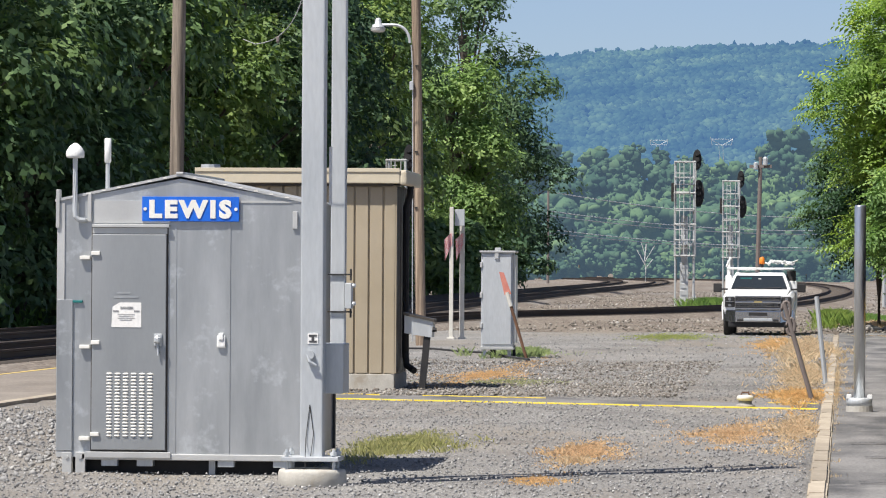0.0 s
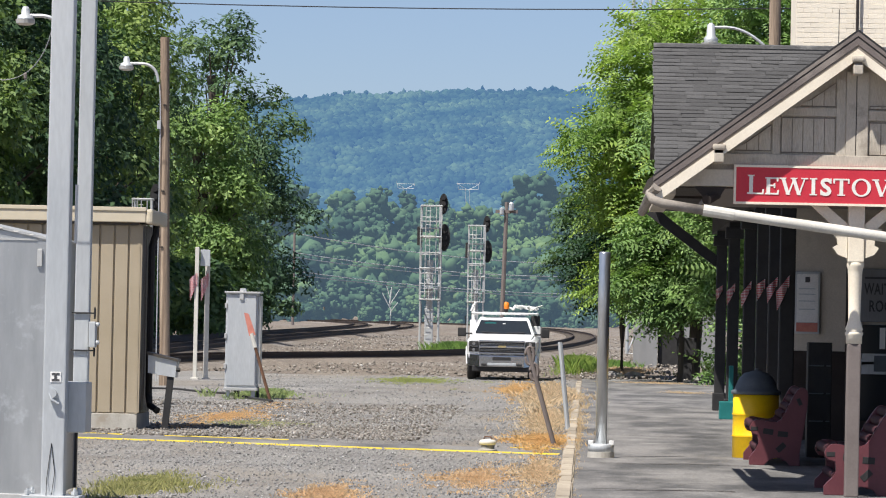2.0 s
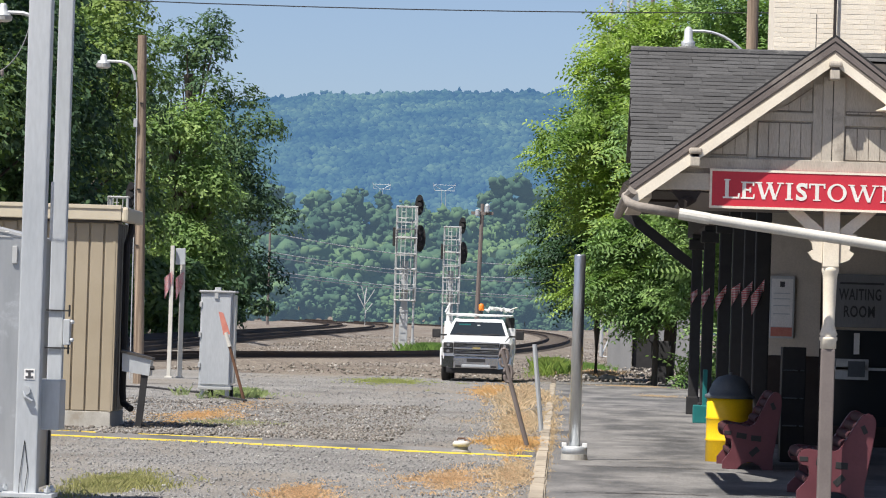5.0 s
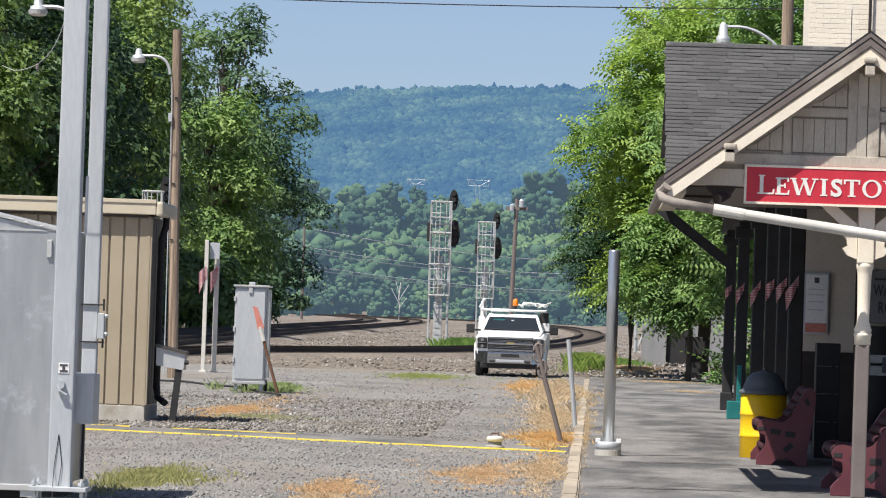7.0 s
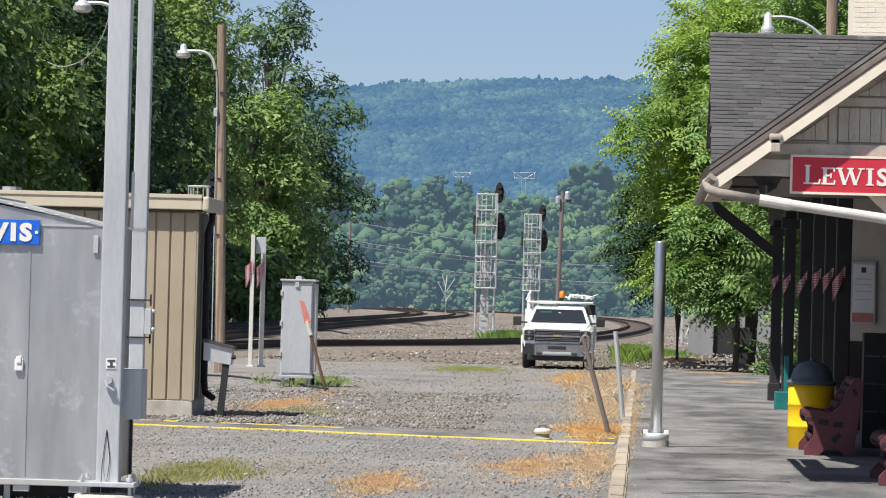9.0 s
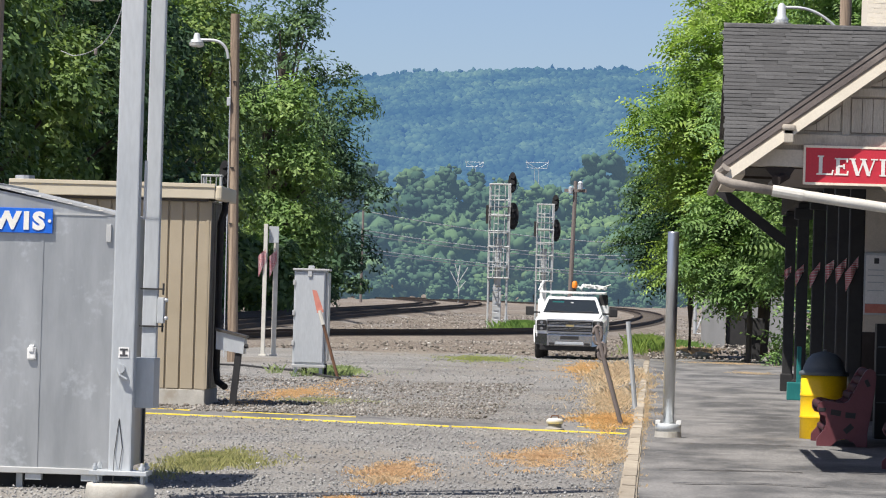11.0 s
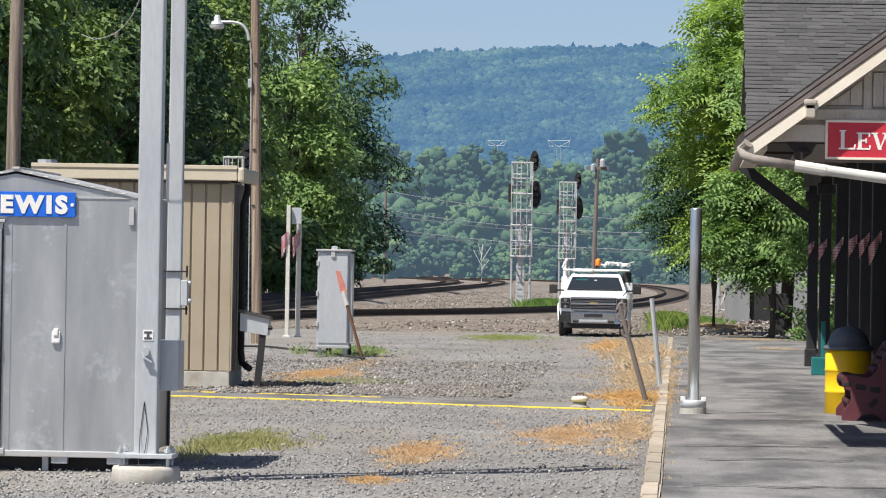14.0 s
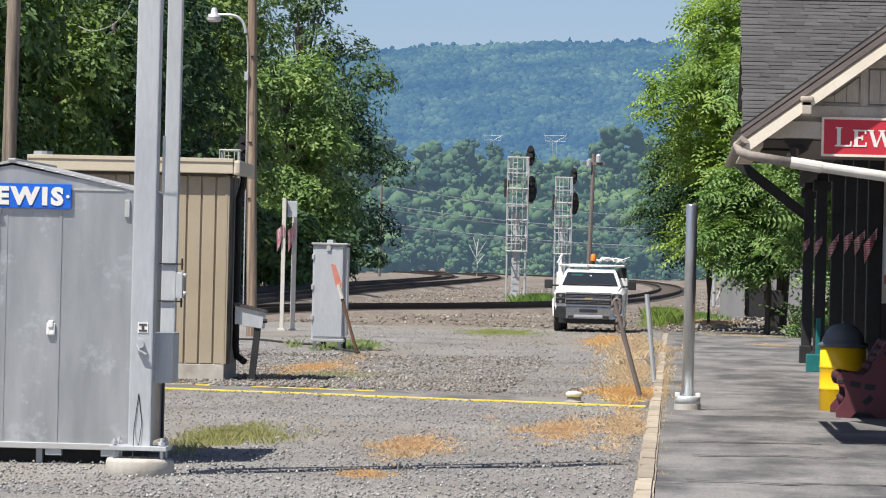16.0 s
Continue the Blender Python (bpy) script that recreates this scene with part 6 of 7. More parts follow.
def platform_bench(x, y, length, label, sx=1.0, sz=1.0):
    """A moulded slatted bench seen end-on: shaped end frames, round slats for seat and back. Its sitter would face -x."""
    t = thing("platform_bench", (x + 0.35, y, 0), label, "bench", "platform benches")
    ctrl = [(0.0, 0.0), (0.0, 0.085), (0.07, 0.16), (0.115, 0.235), (0.10, 0.325), (0.04, 0.34), (0.0, 0.41), (0.04, 0.48), (0.12, 0.50), (0.29, 0.475), (0.40, 0.50), (0.48, 0.62), (0.575, 0.78), (0.64, 0.85), (0.715, 0.845), (0.755, 0.77), (0.73, 0.55), (0.685, 0.30), (0.655, 0.14), (0.66, 0.0), (0.53, 0.0), (0.47, 0.06), (0.36, 0.085), (0.26, 0.06), (0.19, 0.0)]
    prof = []
    for i, p1 in enumerate(ctrl):
        p0, p2, p3 = ctrl[i - 1], ctrl[(i + 1) % len(ctrl)], ctrl[(i + 2) % len(ctrl)]
        prof.append(p1)
        if p1[1] > 0.01 and p2[1] > 0.01:
            prof.append(tuple((-a + 9 * q + 9 * c - d) / 16 for a, q, c, d in zip(p0, p1, p2, p3)))
    place = lambda a, b: (x + a * sx, b * sz)
    for yy in (y, y + length - 0.12):
        own = slab([(x + a * sx, yy, b * sz) for a, b in prof], (0, 0.12, 0))
        bmesh.ops.bevel(own, geom=[e for e in own.edges if abs(e.verts[0].co.y - e.verts[1].co.y) < 1e-5], offset=0.008, segments=2, affect="EDGES")
        f = part("end_frame", own, MAROON, t)
        for hx, hz, turn in ((0.24, 0.37, 8), (0.43, 0.345, 4), (0.41, 0.20, -42), (0.06, 0.40, 0), (0.64, 0.70, 65)):
            px, pz = place(hx, hz)
            own = box(-0.06, 0.06, -0.004, 0.01, -0.033, 0.033, 0.004)
            if hx < 0.1 or hx > 0.6:
                own.transform(Matrix.Diagonal((0.7, 1.0, 0.7, 1.0)))
            own.transform(Matrix.Translation((px, yy, pz)) @ Matrix.Rotation(radians(turn), 4, "Y"))
            part("frame_socket", own, BLACK, f, "dark recessed socket")
    for i in range(4):
        px, pz = place(0.06 + i * 0.10, 0.44 - i * 0.004)
        part("seat_slat", rod((px, y + 0.05, pz), (px, y + length - 0.05, pz), 0.052, n=12), MAROON_SHADE, t, smooth=40)
    for i in range(4):
        px, pz = place(0.465 + i * 0.066, 0.545 + i * 0.085)
        part("back_slat", rod((px, y + 0.05, pz), (px, y + length - 0.05, pz), 0.05, n=12), MAROON_SHADE, t, smooth=40)
    px, pz = place(0.06, 0.19)
    part("stretcher", rod((px + 0.06, y + 0.05, pz), (px + 0.06, y + length - 0.05, pz), 0.045, n=12), MAROON_SHADE, t, smooth=40)
    return t


platform_bench(1.945, 46.65, 1.8, "worn maroon plastic slatted bench on the platform", 0.9, 1.08)
platform_bench(2.34, 38.62, 1.7, "maroon plastic bench beside the canopy post")


def barrel():
    x, y = 2.12, 49.2
    t = thing("trash_barrel", (x, y, 0), "yellow steel drum litter bin with a dark domed lid", "trash bin")
    part("drum", lathe(x, y, [(0.275, 0), (0.285, 0.01), (0.285, 0.26), (0.297, 0.275), (0.285, 0.29), (0.285, 0.53), (0.297, 0.545), (0.285, 0.56), (0.285, 0.8), (0.27, 0.8)], 32), BIN_YELLOW, t, smooth=40)
    lid = part("lid", lathe(x, y, [(0.298, 0.79), (0.31, 0.80), (0.31, 0.835), (0.27, 0.85), (0.255, 0.90), (0.215, 0.99), (0.15, 1.055), (0.05, 1.085), (0.02, 1.09)], 32), BIN_LID, t, "dark grey-blue dome lid", smooth=40)
    part("lid_knob", rod((x, y, 1.08), (x, y, 1.115), 0.022, n=8), BIN_LID, lid)


barrel()


def teal_stand():
    t = thing("teal_stand", (2.5, 69.7, 0), "teal painted post base on the platform", "post base")
    part("base", box(2.36, 2.66, 69.6, 69.9, 0, 0.32, 0.02), TEAL, t)
    part("post", box(2.52, 2.6, 69.7, 69.8, 0.3, 0.95, 0.01), TEAL, t)


teal_stand()

# platform lamp above the roof
pl = utility_pole("lamp_pole", (3.48, 75), (3.44, 75, 9.8), 0.13, WOOD_POLE, "wooden pole with a street lamp behind the canopy roof")
part("arm", tube(arc((3.4, 74.9, 6.8), (2.95, 74.9, 7.35), (2.4, 74.9, 7.3), 8) + [(2.26, 74.9, 7.3)], 0.028, 8), GALV, pl)
hd = part("lamp_head", lathe(2.24, 74.9, [(0.13, 6.98), (0.13, 7.09), (0.085, 7.14), (0.075, 7.33), (0.03, 7.38)], 16), GALV, pl, smooth=40)
part("lens", lathe(2.24, 74.9, [(0.08, 6.86), (0.18, 6.94), (0.19, 7.0)], 14), ALU_EDGE, hd)


def yard_huts():
    t = thing("storage_shed", (4.0, 150, 0), "pale grey metal storage sheds beyond the platform", "shed")
    part("wall", box(1.8, 2.7, 150, 152, -0.1, 2.3, 0.02), SHED_GREY, t)
    part("dark_door", box(2.75, 3.6, 150.2, 152, -0.1, 2.4, 0.02), BLACK, t)
    part("wall", box(3.65, 5.2, 150, 152, -0.1, 2.3, 0.02), SHED_GREY, t)
    part("base_strip", box(1.75, 5.25, 149.9, 150, -0.1, 0.08), GREY_POST, t)
    g = thing("mail_cabinet", (3.2, 120, 0), "black box on a post beyond the platform", "box")
    part("cabinet", box(2.75, 3.35, 119.9, 120.4, 0.75, 1.3, 0.04), BLACK, g)
    part("post", box(2.92, 3.22, 120, 120.3, -0.1, 0.8), BLACK, g)


yard_huts()


def leaflet_rack():
    t = thing("leaflet_rack", (2.95, 50, 0), "black metal leaflet rack under the canopy", "rack")
    part("frame", box(2.8, 3.1, 50, 50.4, 0, 1.45, 0.01), BLACK, t)
    for z in (1.15, 0.8, 0.45):
        part("shelf_lip", box(2.82, 3.0, 49.96, 50.0, z, z + 0.015, 0.004), BIN_LID, t)
        part("shelf_lip", box(3.03, 3.08, 49.96, 50.0, z, z + 0.015, 0.004), BIN_LID, t)


leaflet_rack()


def steel_frame():
    t = thing("steel_gantry", (3.9, 165, 0), "distant slender steel gantry above the trees", "gantry")
    for x in (3.4, 4.4):
        part("leg", rod((x, 165, -0.2), (x, 165, 16.5), 0.09, n=6), GREY_POST, t)
    for z in (14.6, 15.6, 16.4):
        part("crossbar", rod((2.6, 165, z), (5.4, 165, z), 0.05, n=6), GREY_POST, t)
    for x in (2.8, 3.9, 5.2):
        part("insulator", rod((x, 165, 14.6), (x, 165, 13.9), 0.06, n=6), GREY_POST, t)


steel_frame()
for i, (x, y, s) in enumerate(((3.9, 118, 0.45), (4.35, 118.5, 0.4), (3.5, 119, 0.25), (0.9, 122, 0.3), (1.5, 123, 0.3))):
    own = bmesh.new()
    bmesh.ops.create_icosphere(own, subdivisions=3, radius=1)
    for v in own.verts:
        v.co *= 1 + 0.28 * noise.noise(v.co * 1.3 + Vector((i * 7, 0, 0))) + 0.08 * noise.noise(v.co * 4)
        v.co = Vector((x + v.co.x * s, y + v.co.y * s, 0.05 + v.co.z * s * 0.55))
    solo("boulder", own, STONE, "pale weathered boulder at the platform end", "rock", (x, y, 0), "boulders", smooth=60)

# ---------------------------------------------------------------- plants
def crown_points(rng, centre, radii, clumps, per, clump_r, flat=0.62):
    """Uneven leaf places: flattened clumps over a lumpy crown, leaves over each clump's shell, with the way each leaf faces."""
    d = rng.normal(size=(clumps, 3))
    d /= np.linalg.norm(d, axis=1)[:, None]
    r = rng.uniform(0.4, 1.0, clumps) ** 0.55
    lump = np.array([1 + 0.42 * noise.noise(Vector(v * 1.9) + Vector(centre) * 0.37) for v in d])
    c = d * (r * lump)[:, None] * np.array(radii)
    s = clump_r * rng.uniform(0.55, 1.45, clumps)
    e = rng.normal(size=(clumps, per, 3))
    e /= np.linalg.norm(e, axis=2)[:, :, None]
    e[:, :, 2] = np.where(e[:, :, 2] < -0.45, -e[:, :, 2], e[:, :, 2])
    out = e * np.array((1, 1, flat))
    rough = rng.uniform(0.62, 1.06, (clumps, per))
    p = c[:, None, :] + out * (s[:, None] * rough)[:, :, None]
    p[:, :, 2] -= (np.hypot(out[:, :, 0], out[:, :, 1]) ** 2 * s[:, None] * 0.22)
    face = e + 0.35 * d[:, None, :] + np.array((0, 0, 0.45))
    return c, p.reshape(-1, 3), face.reshape(-1, 3)


def facing(face, rng, scatter=0.33, size=(0.7, 1.3)):
    """Turns whose z axis follows the given directions loosely, rolled at random, with sizes."""
    n = face / np.linalg.norm(face, axis=1)[:, None] + rng.normal(0, scatter, face.shape)
    n /= np.linalg.norm(n, axis=1)[:, None]
    u = np.cross(n, rng.normal(size=face.shape))
    u /= np.linalg.norm(u, axis=1)[:, None]
    w = np.cross(n, u)
    return np.stack([u, w, n], 2) * rng.uniform(size[0], size[1], len(n))[:, None, None]


def arching(face, rng, size=(0.7, 1.25)):
    """Turns whose x axis points out of the clump and a little up, for long leaves that arch outwards."""
    u = face * np.array((1, 1, 0.35)) + rng.normal(0, 0.42, face.shape)
    u /= np.linalg.norm(u, axis=1)[:, None]
    up = np.array((0, 0, 0.55)) + 0.5 * face + rng.normal(0, 0.35, face.shape)
    w = np.cross(up, u)
    w /= np.linalg.norm(w, axis=1)[:, None]
    n = np.cross(u, w)
    return np.stack([u, w, n], 2) * rng.uniform(size[0], size[1], len(n))[:, None, None]


def pinnate(pairs, length, width):
    """One compound leaf: a drooping stem of paired leaflets (diamond quads)."""
    v, f = [], []
    for i in range(pairs):
        u = (i + 1) / pairs
        x = length * u
        z = -0.45 * length * u * u
        w = width * (1.1 - 0.5 * u)
        for s in (-1, 1):
            k = len(v)
            tipx = x + w * 0.35
            v += [(x, 0, z), (x - w * 0.12 + 0.02, s * w * 0.5, z + 0.01), (tipx, s * w, z - w * 0.35), (x + w * 0.46, s * w * 0.45, z - 0.02)]
            f.append((k, k + 1, k + 2, k + 3) if s > 0 else (k, k + 3, k + 2, k + 1))
    return np.array(v), np.array(f)


def spray(size, fingers=((0.0, 1.0, -0.12), (2.2, 0.85, 0.1))):
    """A few pointed leaves fanned from one twig end."""
    v, f = [], []
    for a, l, t in fingers:
        d, n = np.array((math.cos(a), math.sin(a), t)), np.array((-math.sin(a), math.cos(a), 0))
        k = len(v)
        v += [-d * 0.12 * size, d * 0.42 * l * size + n * 0.34 * size, d * l * size, d * 0.46 * l * size - n * 0.30 * size]
        f.append((k, k + 1, k + 2, k + 3))
    return np.array(v), np.array(f)


def tree(name, at, height, radii, clumps, per, clump_r, template, material, seed, label, low=0.15, arch=False, group="", trunk_r=None, bare=True, floor=0.1):
    rng = np.random.default_rng(seed)
    x, y = at
    z0 = float(rise(x, y))
    t = thing(name, (x, y, z0), label, "tree", group)
    cz = height * (1 + low) / 2
    c, p, face = crown_points(rng, (x, y, cz), radii, clumps, per, clump_r)
    p = p + np.array((0, 0, cz))
    c = c + np.array((0, 0, cz))
    keep = p[:, 2] > floor + 0.5 * np.sin(p[:, 0] * 2.1) * (floor > 1)
    p, face = p[keep], face[keep]
    v, f = spread(template[0], template[1], arching(face, rng) if arch else facing(face, rng), p)
    bulk("crown", v, f, material, t)
    if bare:
        r = trunk_r or height * 0.017
        part("trunk", tube([(x, y, z0 - 0.3), (x + rng.normal(0, 0.1), y, z0 + height * 0.25), (x + rng.normal(0, 0.2), y, z0 + height * 0.5), (x + rng.normal(0, 0.3), y, z0 + height * 0.8)], r, 8), BARK, t)
        for i in range(0, clumps, max(1, clumps // 18)):
            q = Vector(c[i]) + Vector((x, y, z0))
            zb = z0 + height * 0.2 + (q.z - z0 - height * 0.2) * 0.45
            part("limb", rod((x, y, zb), q, r * 0.4, r * 0.1, 5), BARK, t)
    return t


SPRAY = spray(0.25)
SPRAY_BIG = spray(0.36)
PINNATE = pinnate(5, 0.62, 0.21)
WOODS = [
    (-24.0, 100, 14, 3.6), (-27.5, 106, 16, 4.6), (-23.6, 112, 13, 3.6), (-28, 118, 18, 5.0), (-23.4, 123, 15, 3.8), (-27, 131, 18, 5.0), (-23.2, 137, 14, 3.8),
    (-28, 144, 19, 5.4), (-23.4, 151, 16, 4.0), (-27, 160, 19, 5.0), (-23.6, 168, 16, 4.2), (-26.5, 178, 20, 5.2), (-23.8, 188, 18, 4.4), (-26, 200, 20, 5.2),
    (-25.6, 212, 19, 3.7), (-28.5, 226, 23, 4.8), (-23.5, 240, 15.0, 2.8), (-25.0, 262, 21.5, 4.9), (-25.0, 290, 14, 4.0), (-29.5, 300, 19, 5.0), (-33, 125, 20, 6), (-33, 150, 21, 6), (-33, 180, 22, 6), (-33, 215, 23, 6.5),
]
for i, (x, y, h, r) in enumerate(WOODS):
    back = x < -30
    tree("broadleaf_tree", (x, y), h, (r, r * 1.2, h * 0.5), 60 if back else 84, 60 if back else 150, 1.9 if back else 1.6, SPRAY_BIG if back else SPRAY, LEAF_LIGHT if y == 240 else LEAF_MIXED if y in (123, 137, 188) else LEAF_WOODS, 40 + i, "tall dense green broadleaf tree at the wood's edge", 0.0, group="trees beside the tracks")
for i in range(26):
    x, y = -22.8 - (i % 3) * 1.3, 96 + i * 6.6
    tree("shrub", (x, y), 3.6 + (i * 7 % 5) * 0.5, (2.6, 3.4, 2.1), 34, 50, 0.8, SPRAY_BIG, LEAF_WOODS, 140 + i, "leafy shrub in the undergrowth beside the tracks", 0.0, group="undergrowth shrubs", bare=False)

# right-hand tree of compound leaves and its neighbours
tree("compound_leaf_tree", (3.3, 122), 11.4, (3.3, 3.0, 5.6), 190, 52, 1.0, PINNATE, LEAF_PINNATE, 71, "bright green tree with long compound leaves beyond the platform", 0.08, True, floor=1.9)
tree("compound_leaf_tree", (2.75, 115.5), 5.0, (1.25, 1.2, 1.9), 46, 46, 0.7, PINNATE, LEAF_PINNATE, 77, "low bright green compound-leaved tree beside the platform end", 0.3, True, floor=2.0)
tree("compound_leaf_tree", (1.15, 127), 6.0, (1.7, 1.8, 2.0), 55, 50, 0.75, PINNATE, LEAF_WOODS, 74, "low green compound-leaved tree leaning over the platform end", 0.3, True, floor=2.3)
tree("compound_leaf_tree", (5.4, 112), 11.5, (3.0, 3.0, 5.8), 150, 40, 0.95, PINNATE, LEAF_PINNATE, 72, "bright green compound-leaved tree behind the station", 0.1, True)
tree("compound_leaf_tree", (8.6, 116), 13.5, (3.4, 3.0, 6.4), 130, 40, 0.95, PINNATE, LEAF_PINNATE, 73, "tall green tree behind the station house", 0.1, True)

def bare_tree(x, y, h):
    """A pale dead trunk with forked bare limbs."""
    z0 = float(rise(x, y))
    t = thing("dead_tree", (x, y, z0), "pale bare dead tree before the valley woods", "tree")
    part("trunk", tube([(x, y, z0 - 0.3), (x + 0.1, y, z0 + h * 0.35), (x - 0.05, y, z0 + h * 0.6), (x + 0.15, y, z0 + h)], 0.085, 6), CAGE, t)
    for a, b, c in ((0.45, -1.0, 0.85), (0.55, 1.1, 0.95), (0.7, -0.5, 1.05), (0.35, 0.9, 0.6)):
        part("limb", tube([(x, y, z0 + h * a), (x + b * 0.5, y, z0 + h * (a + c) / 2), (x + b, y, z0 + h * c)], 0.045, 5), CAGE, t)


bare_tree(-23.4, 470, 4.6)

# valley woods: a few crowns, repeated
def ball(level):
    ico = bmesh.new()
    bmesh.ops.create_icosphere(ico, subdivisions=level, radius=1)
    tv = np.array([v.co[:] for v in ico.verts])
    tf = np.array([[v.index for v in f.verts] for f in ico.faces])
    ico.free()
    return tv, tf


def clump_tree_mesh(seed, r, h, clumps):
    """A far crown: many rough-skinned leaf clumps of mixed size heaped into a rounded head."""
    rng = np.random.default_rng(seed)
    c, p, face = crown_points(rng, (seed, 0, 0), (r * 0.80, r * 0.80, h * 0.36), clumps, 8, r * 0.30, 0.85)
    p = np.concatenate([c, p])
    p[:, 2] += h * 0.50
    tv, tf = ball(1)
    big = r * np.where(np.arange(len(p)) < clumps, rng.uniform(0.20, 0.30, len(p)), rng.uniform(0.07, 0.15, len(p)))
    v, f = spread(tv, tf, turns(len(p), rng, 0.5, (0.85, 1.15)) * big[:, None, None] * np.array((1, 1, 0.8))[None, None, :], p)
    v = v + rng.normal(0, 1, v.shape) * np.repeat(big, len(tv))[:, None] * 0.27
    return v, f


rngv = np.random.default_rng(17)
VARIANTS = []
for i in range(5):
    v, f = clump_tree_mesh(90 + i, 5.5, 12.5, 26 + i)
    base = thing("valley_tree", (-60 - i * 14, 700, float(rise(-60, 700)) - 0.5), "distant rounded green tree in the valley woods", "tree", "valley trees")
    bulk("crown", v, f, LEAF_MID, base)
    x, y, z = base.location
    part("trunk", rod((x, y, z - 1), (x, y, z + 6), 0.22, 0.15, 6), WOOD_DARK, base)
    VARIANTS.append(base)
count = 0
for row, (y, step) in enumerate(((535, 5.0), (565, 7.0), (605, 8), (650, 8), (710, 8.5), (780, 9), (860, 9.5), (950, 10), (1060, 12), (1200, 13))):
    half = y * 0.085
    x = -half - 10
    while x < y * 0.075:
        q = (x + rngv.uniform(-2.5, 2.5), y + rngv.uniform(-18, 18))
        s = rngv.uniform(0.75, 1.3) * (0.36 if row == 0 else 0.62 if row == 1 else 1.0) * (1.0, 1.0, 1.0, 1.0, 1.0, 1.0, 1.05, 1.15, 1.35, 1.5)[row]
        m = pose(q[0], q[1], float(rise(*q)) - 1.6, 0, 0, rngv.uniform(0, 360))
        c = copy_thing(VARIANTS[count % 5], m)
        c.scale = (s * 1.05, s * 1.05, s)
        count += 1
        x += step * rngv.uniform(0.8, 1.2)


def ridge():
    """The far wooded ridge: thousands of small lumpy crowns over its slope."""
    rng = np.random.default_rng(23)
    n = 34000
    x = rng.uniform(-350, 230, n)
    u = rng.uniform(0, 1, n) ** 0.9
    y = 2350 + u * 750
    crest = lambda a: np.interp(a, (-700, -420, -300, -249, -190, -130, -60, 0, 200, 600), (126, 156, 170, 178, 185, 188, 191, 193, 197, 187)) + 0.8 * np.sin(a / 21.0) + 0.6 * np.sin(a / 8.0)
    z = 20 + (crest(x) - 28) * u ** 0.8
    tv, tf = ball(1)
    m = turns(n, rng, 0.4, (0.4, 1.3)) * np.array((3.2, 3.2, 3.9))[None, None, :]
    v, f = spread(tv, tf, m, np.stack([x, y, z], 1))
    v = v + rng.normal(0, 0.6, v.shape)
    # single trees that stand above the crest
    k = 60
    tx = rng.uniform(-330, 60, k)
    tall = rng.uniform(-2, 2, k)
    sv, sf = spread(tv, tf, turns(k * 4, rng, 0.4, (0.5, 1.0)) * np.array((2.5, 2.5, 3.0))[None, None, :], np.stack([np.repeat(tx, 4) + rng.normal(0, 2.2, k * 4), np.full(k * 4, 3102.0), np.repeat(crest(tx) - 8 + tall, 4) + rng.uniform(-4, 3, k * 4)], 1))
    sv = sv + rng.normal(0, 0.5, sv.shape)
    f = np.concatenate([f, sf + len(v)])
    v = np.concatenate([v, sv])
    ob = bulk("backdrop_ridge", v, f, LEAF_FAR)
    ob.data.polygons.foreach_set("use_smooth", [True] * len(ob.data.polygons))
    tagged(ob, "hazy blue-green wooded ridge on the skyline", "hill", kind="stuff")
    xs, us = np.linspace(-700, 600, 80), np.linspace(0, 1, 30)
    gx, gu = np.meshgrid(xs, us)
    gz = 12 + (crest(gx) - 28) * gu ** 0.8
    pts = np.stack([gx.ravel(), (2350 + gu * 750).ravel(), gz.ravel()], 1)
    idx = np.arange(gx.size).reshape(gx.shape)
    q = np.stack([idx[:-1, :-1].ravel(), idx[:-1, 1:].ravel(), idx[1:, 1:].ravel(), idx[1:, :-1].ravel()], 1)
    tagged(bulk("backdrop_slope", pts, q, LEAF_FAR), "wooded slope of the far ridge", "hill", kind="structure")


ridge()


def pylon(x, y, top, w):
    z0 = float(rise(x, y)) - 1
    t = thing("pylon", (x, y, z0), "distant pale steel transmission pylon", "pylon", "pylons")
    for a, b in (((-w, top), (w, top)), ((-w, top), (0, top - w * 0.55)), ((w, top), (0, top - w * 0.55)), ((-w * 0.9, top - w * 0.5), (w * 0.9, top - w * 0.5)), ((-w * 0.25, top - w * 0.5), (w * 0.1, z0)), ((w * 0.1, top - w * 0.5), (w * 0.4, z0)), ((-w, top + w * 0.2), (-w * 0.85, top - w * 0.5)), ((w, top + w * 0.2), (w * 0.85, top - w * 0.5))):
        part("strut", rod((x + a[0], y, a[1]), (x + b[0], y, b[1]), 0.075, n=4), GALV, t)


pylon(-49, 1600, 58, 4.6)
pylon(-79, 1700, 61, 4.0)

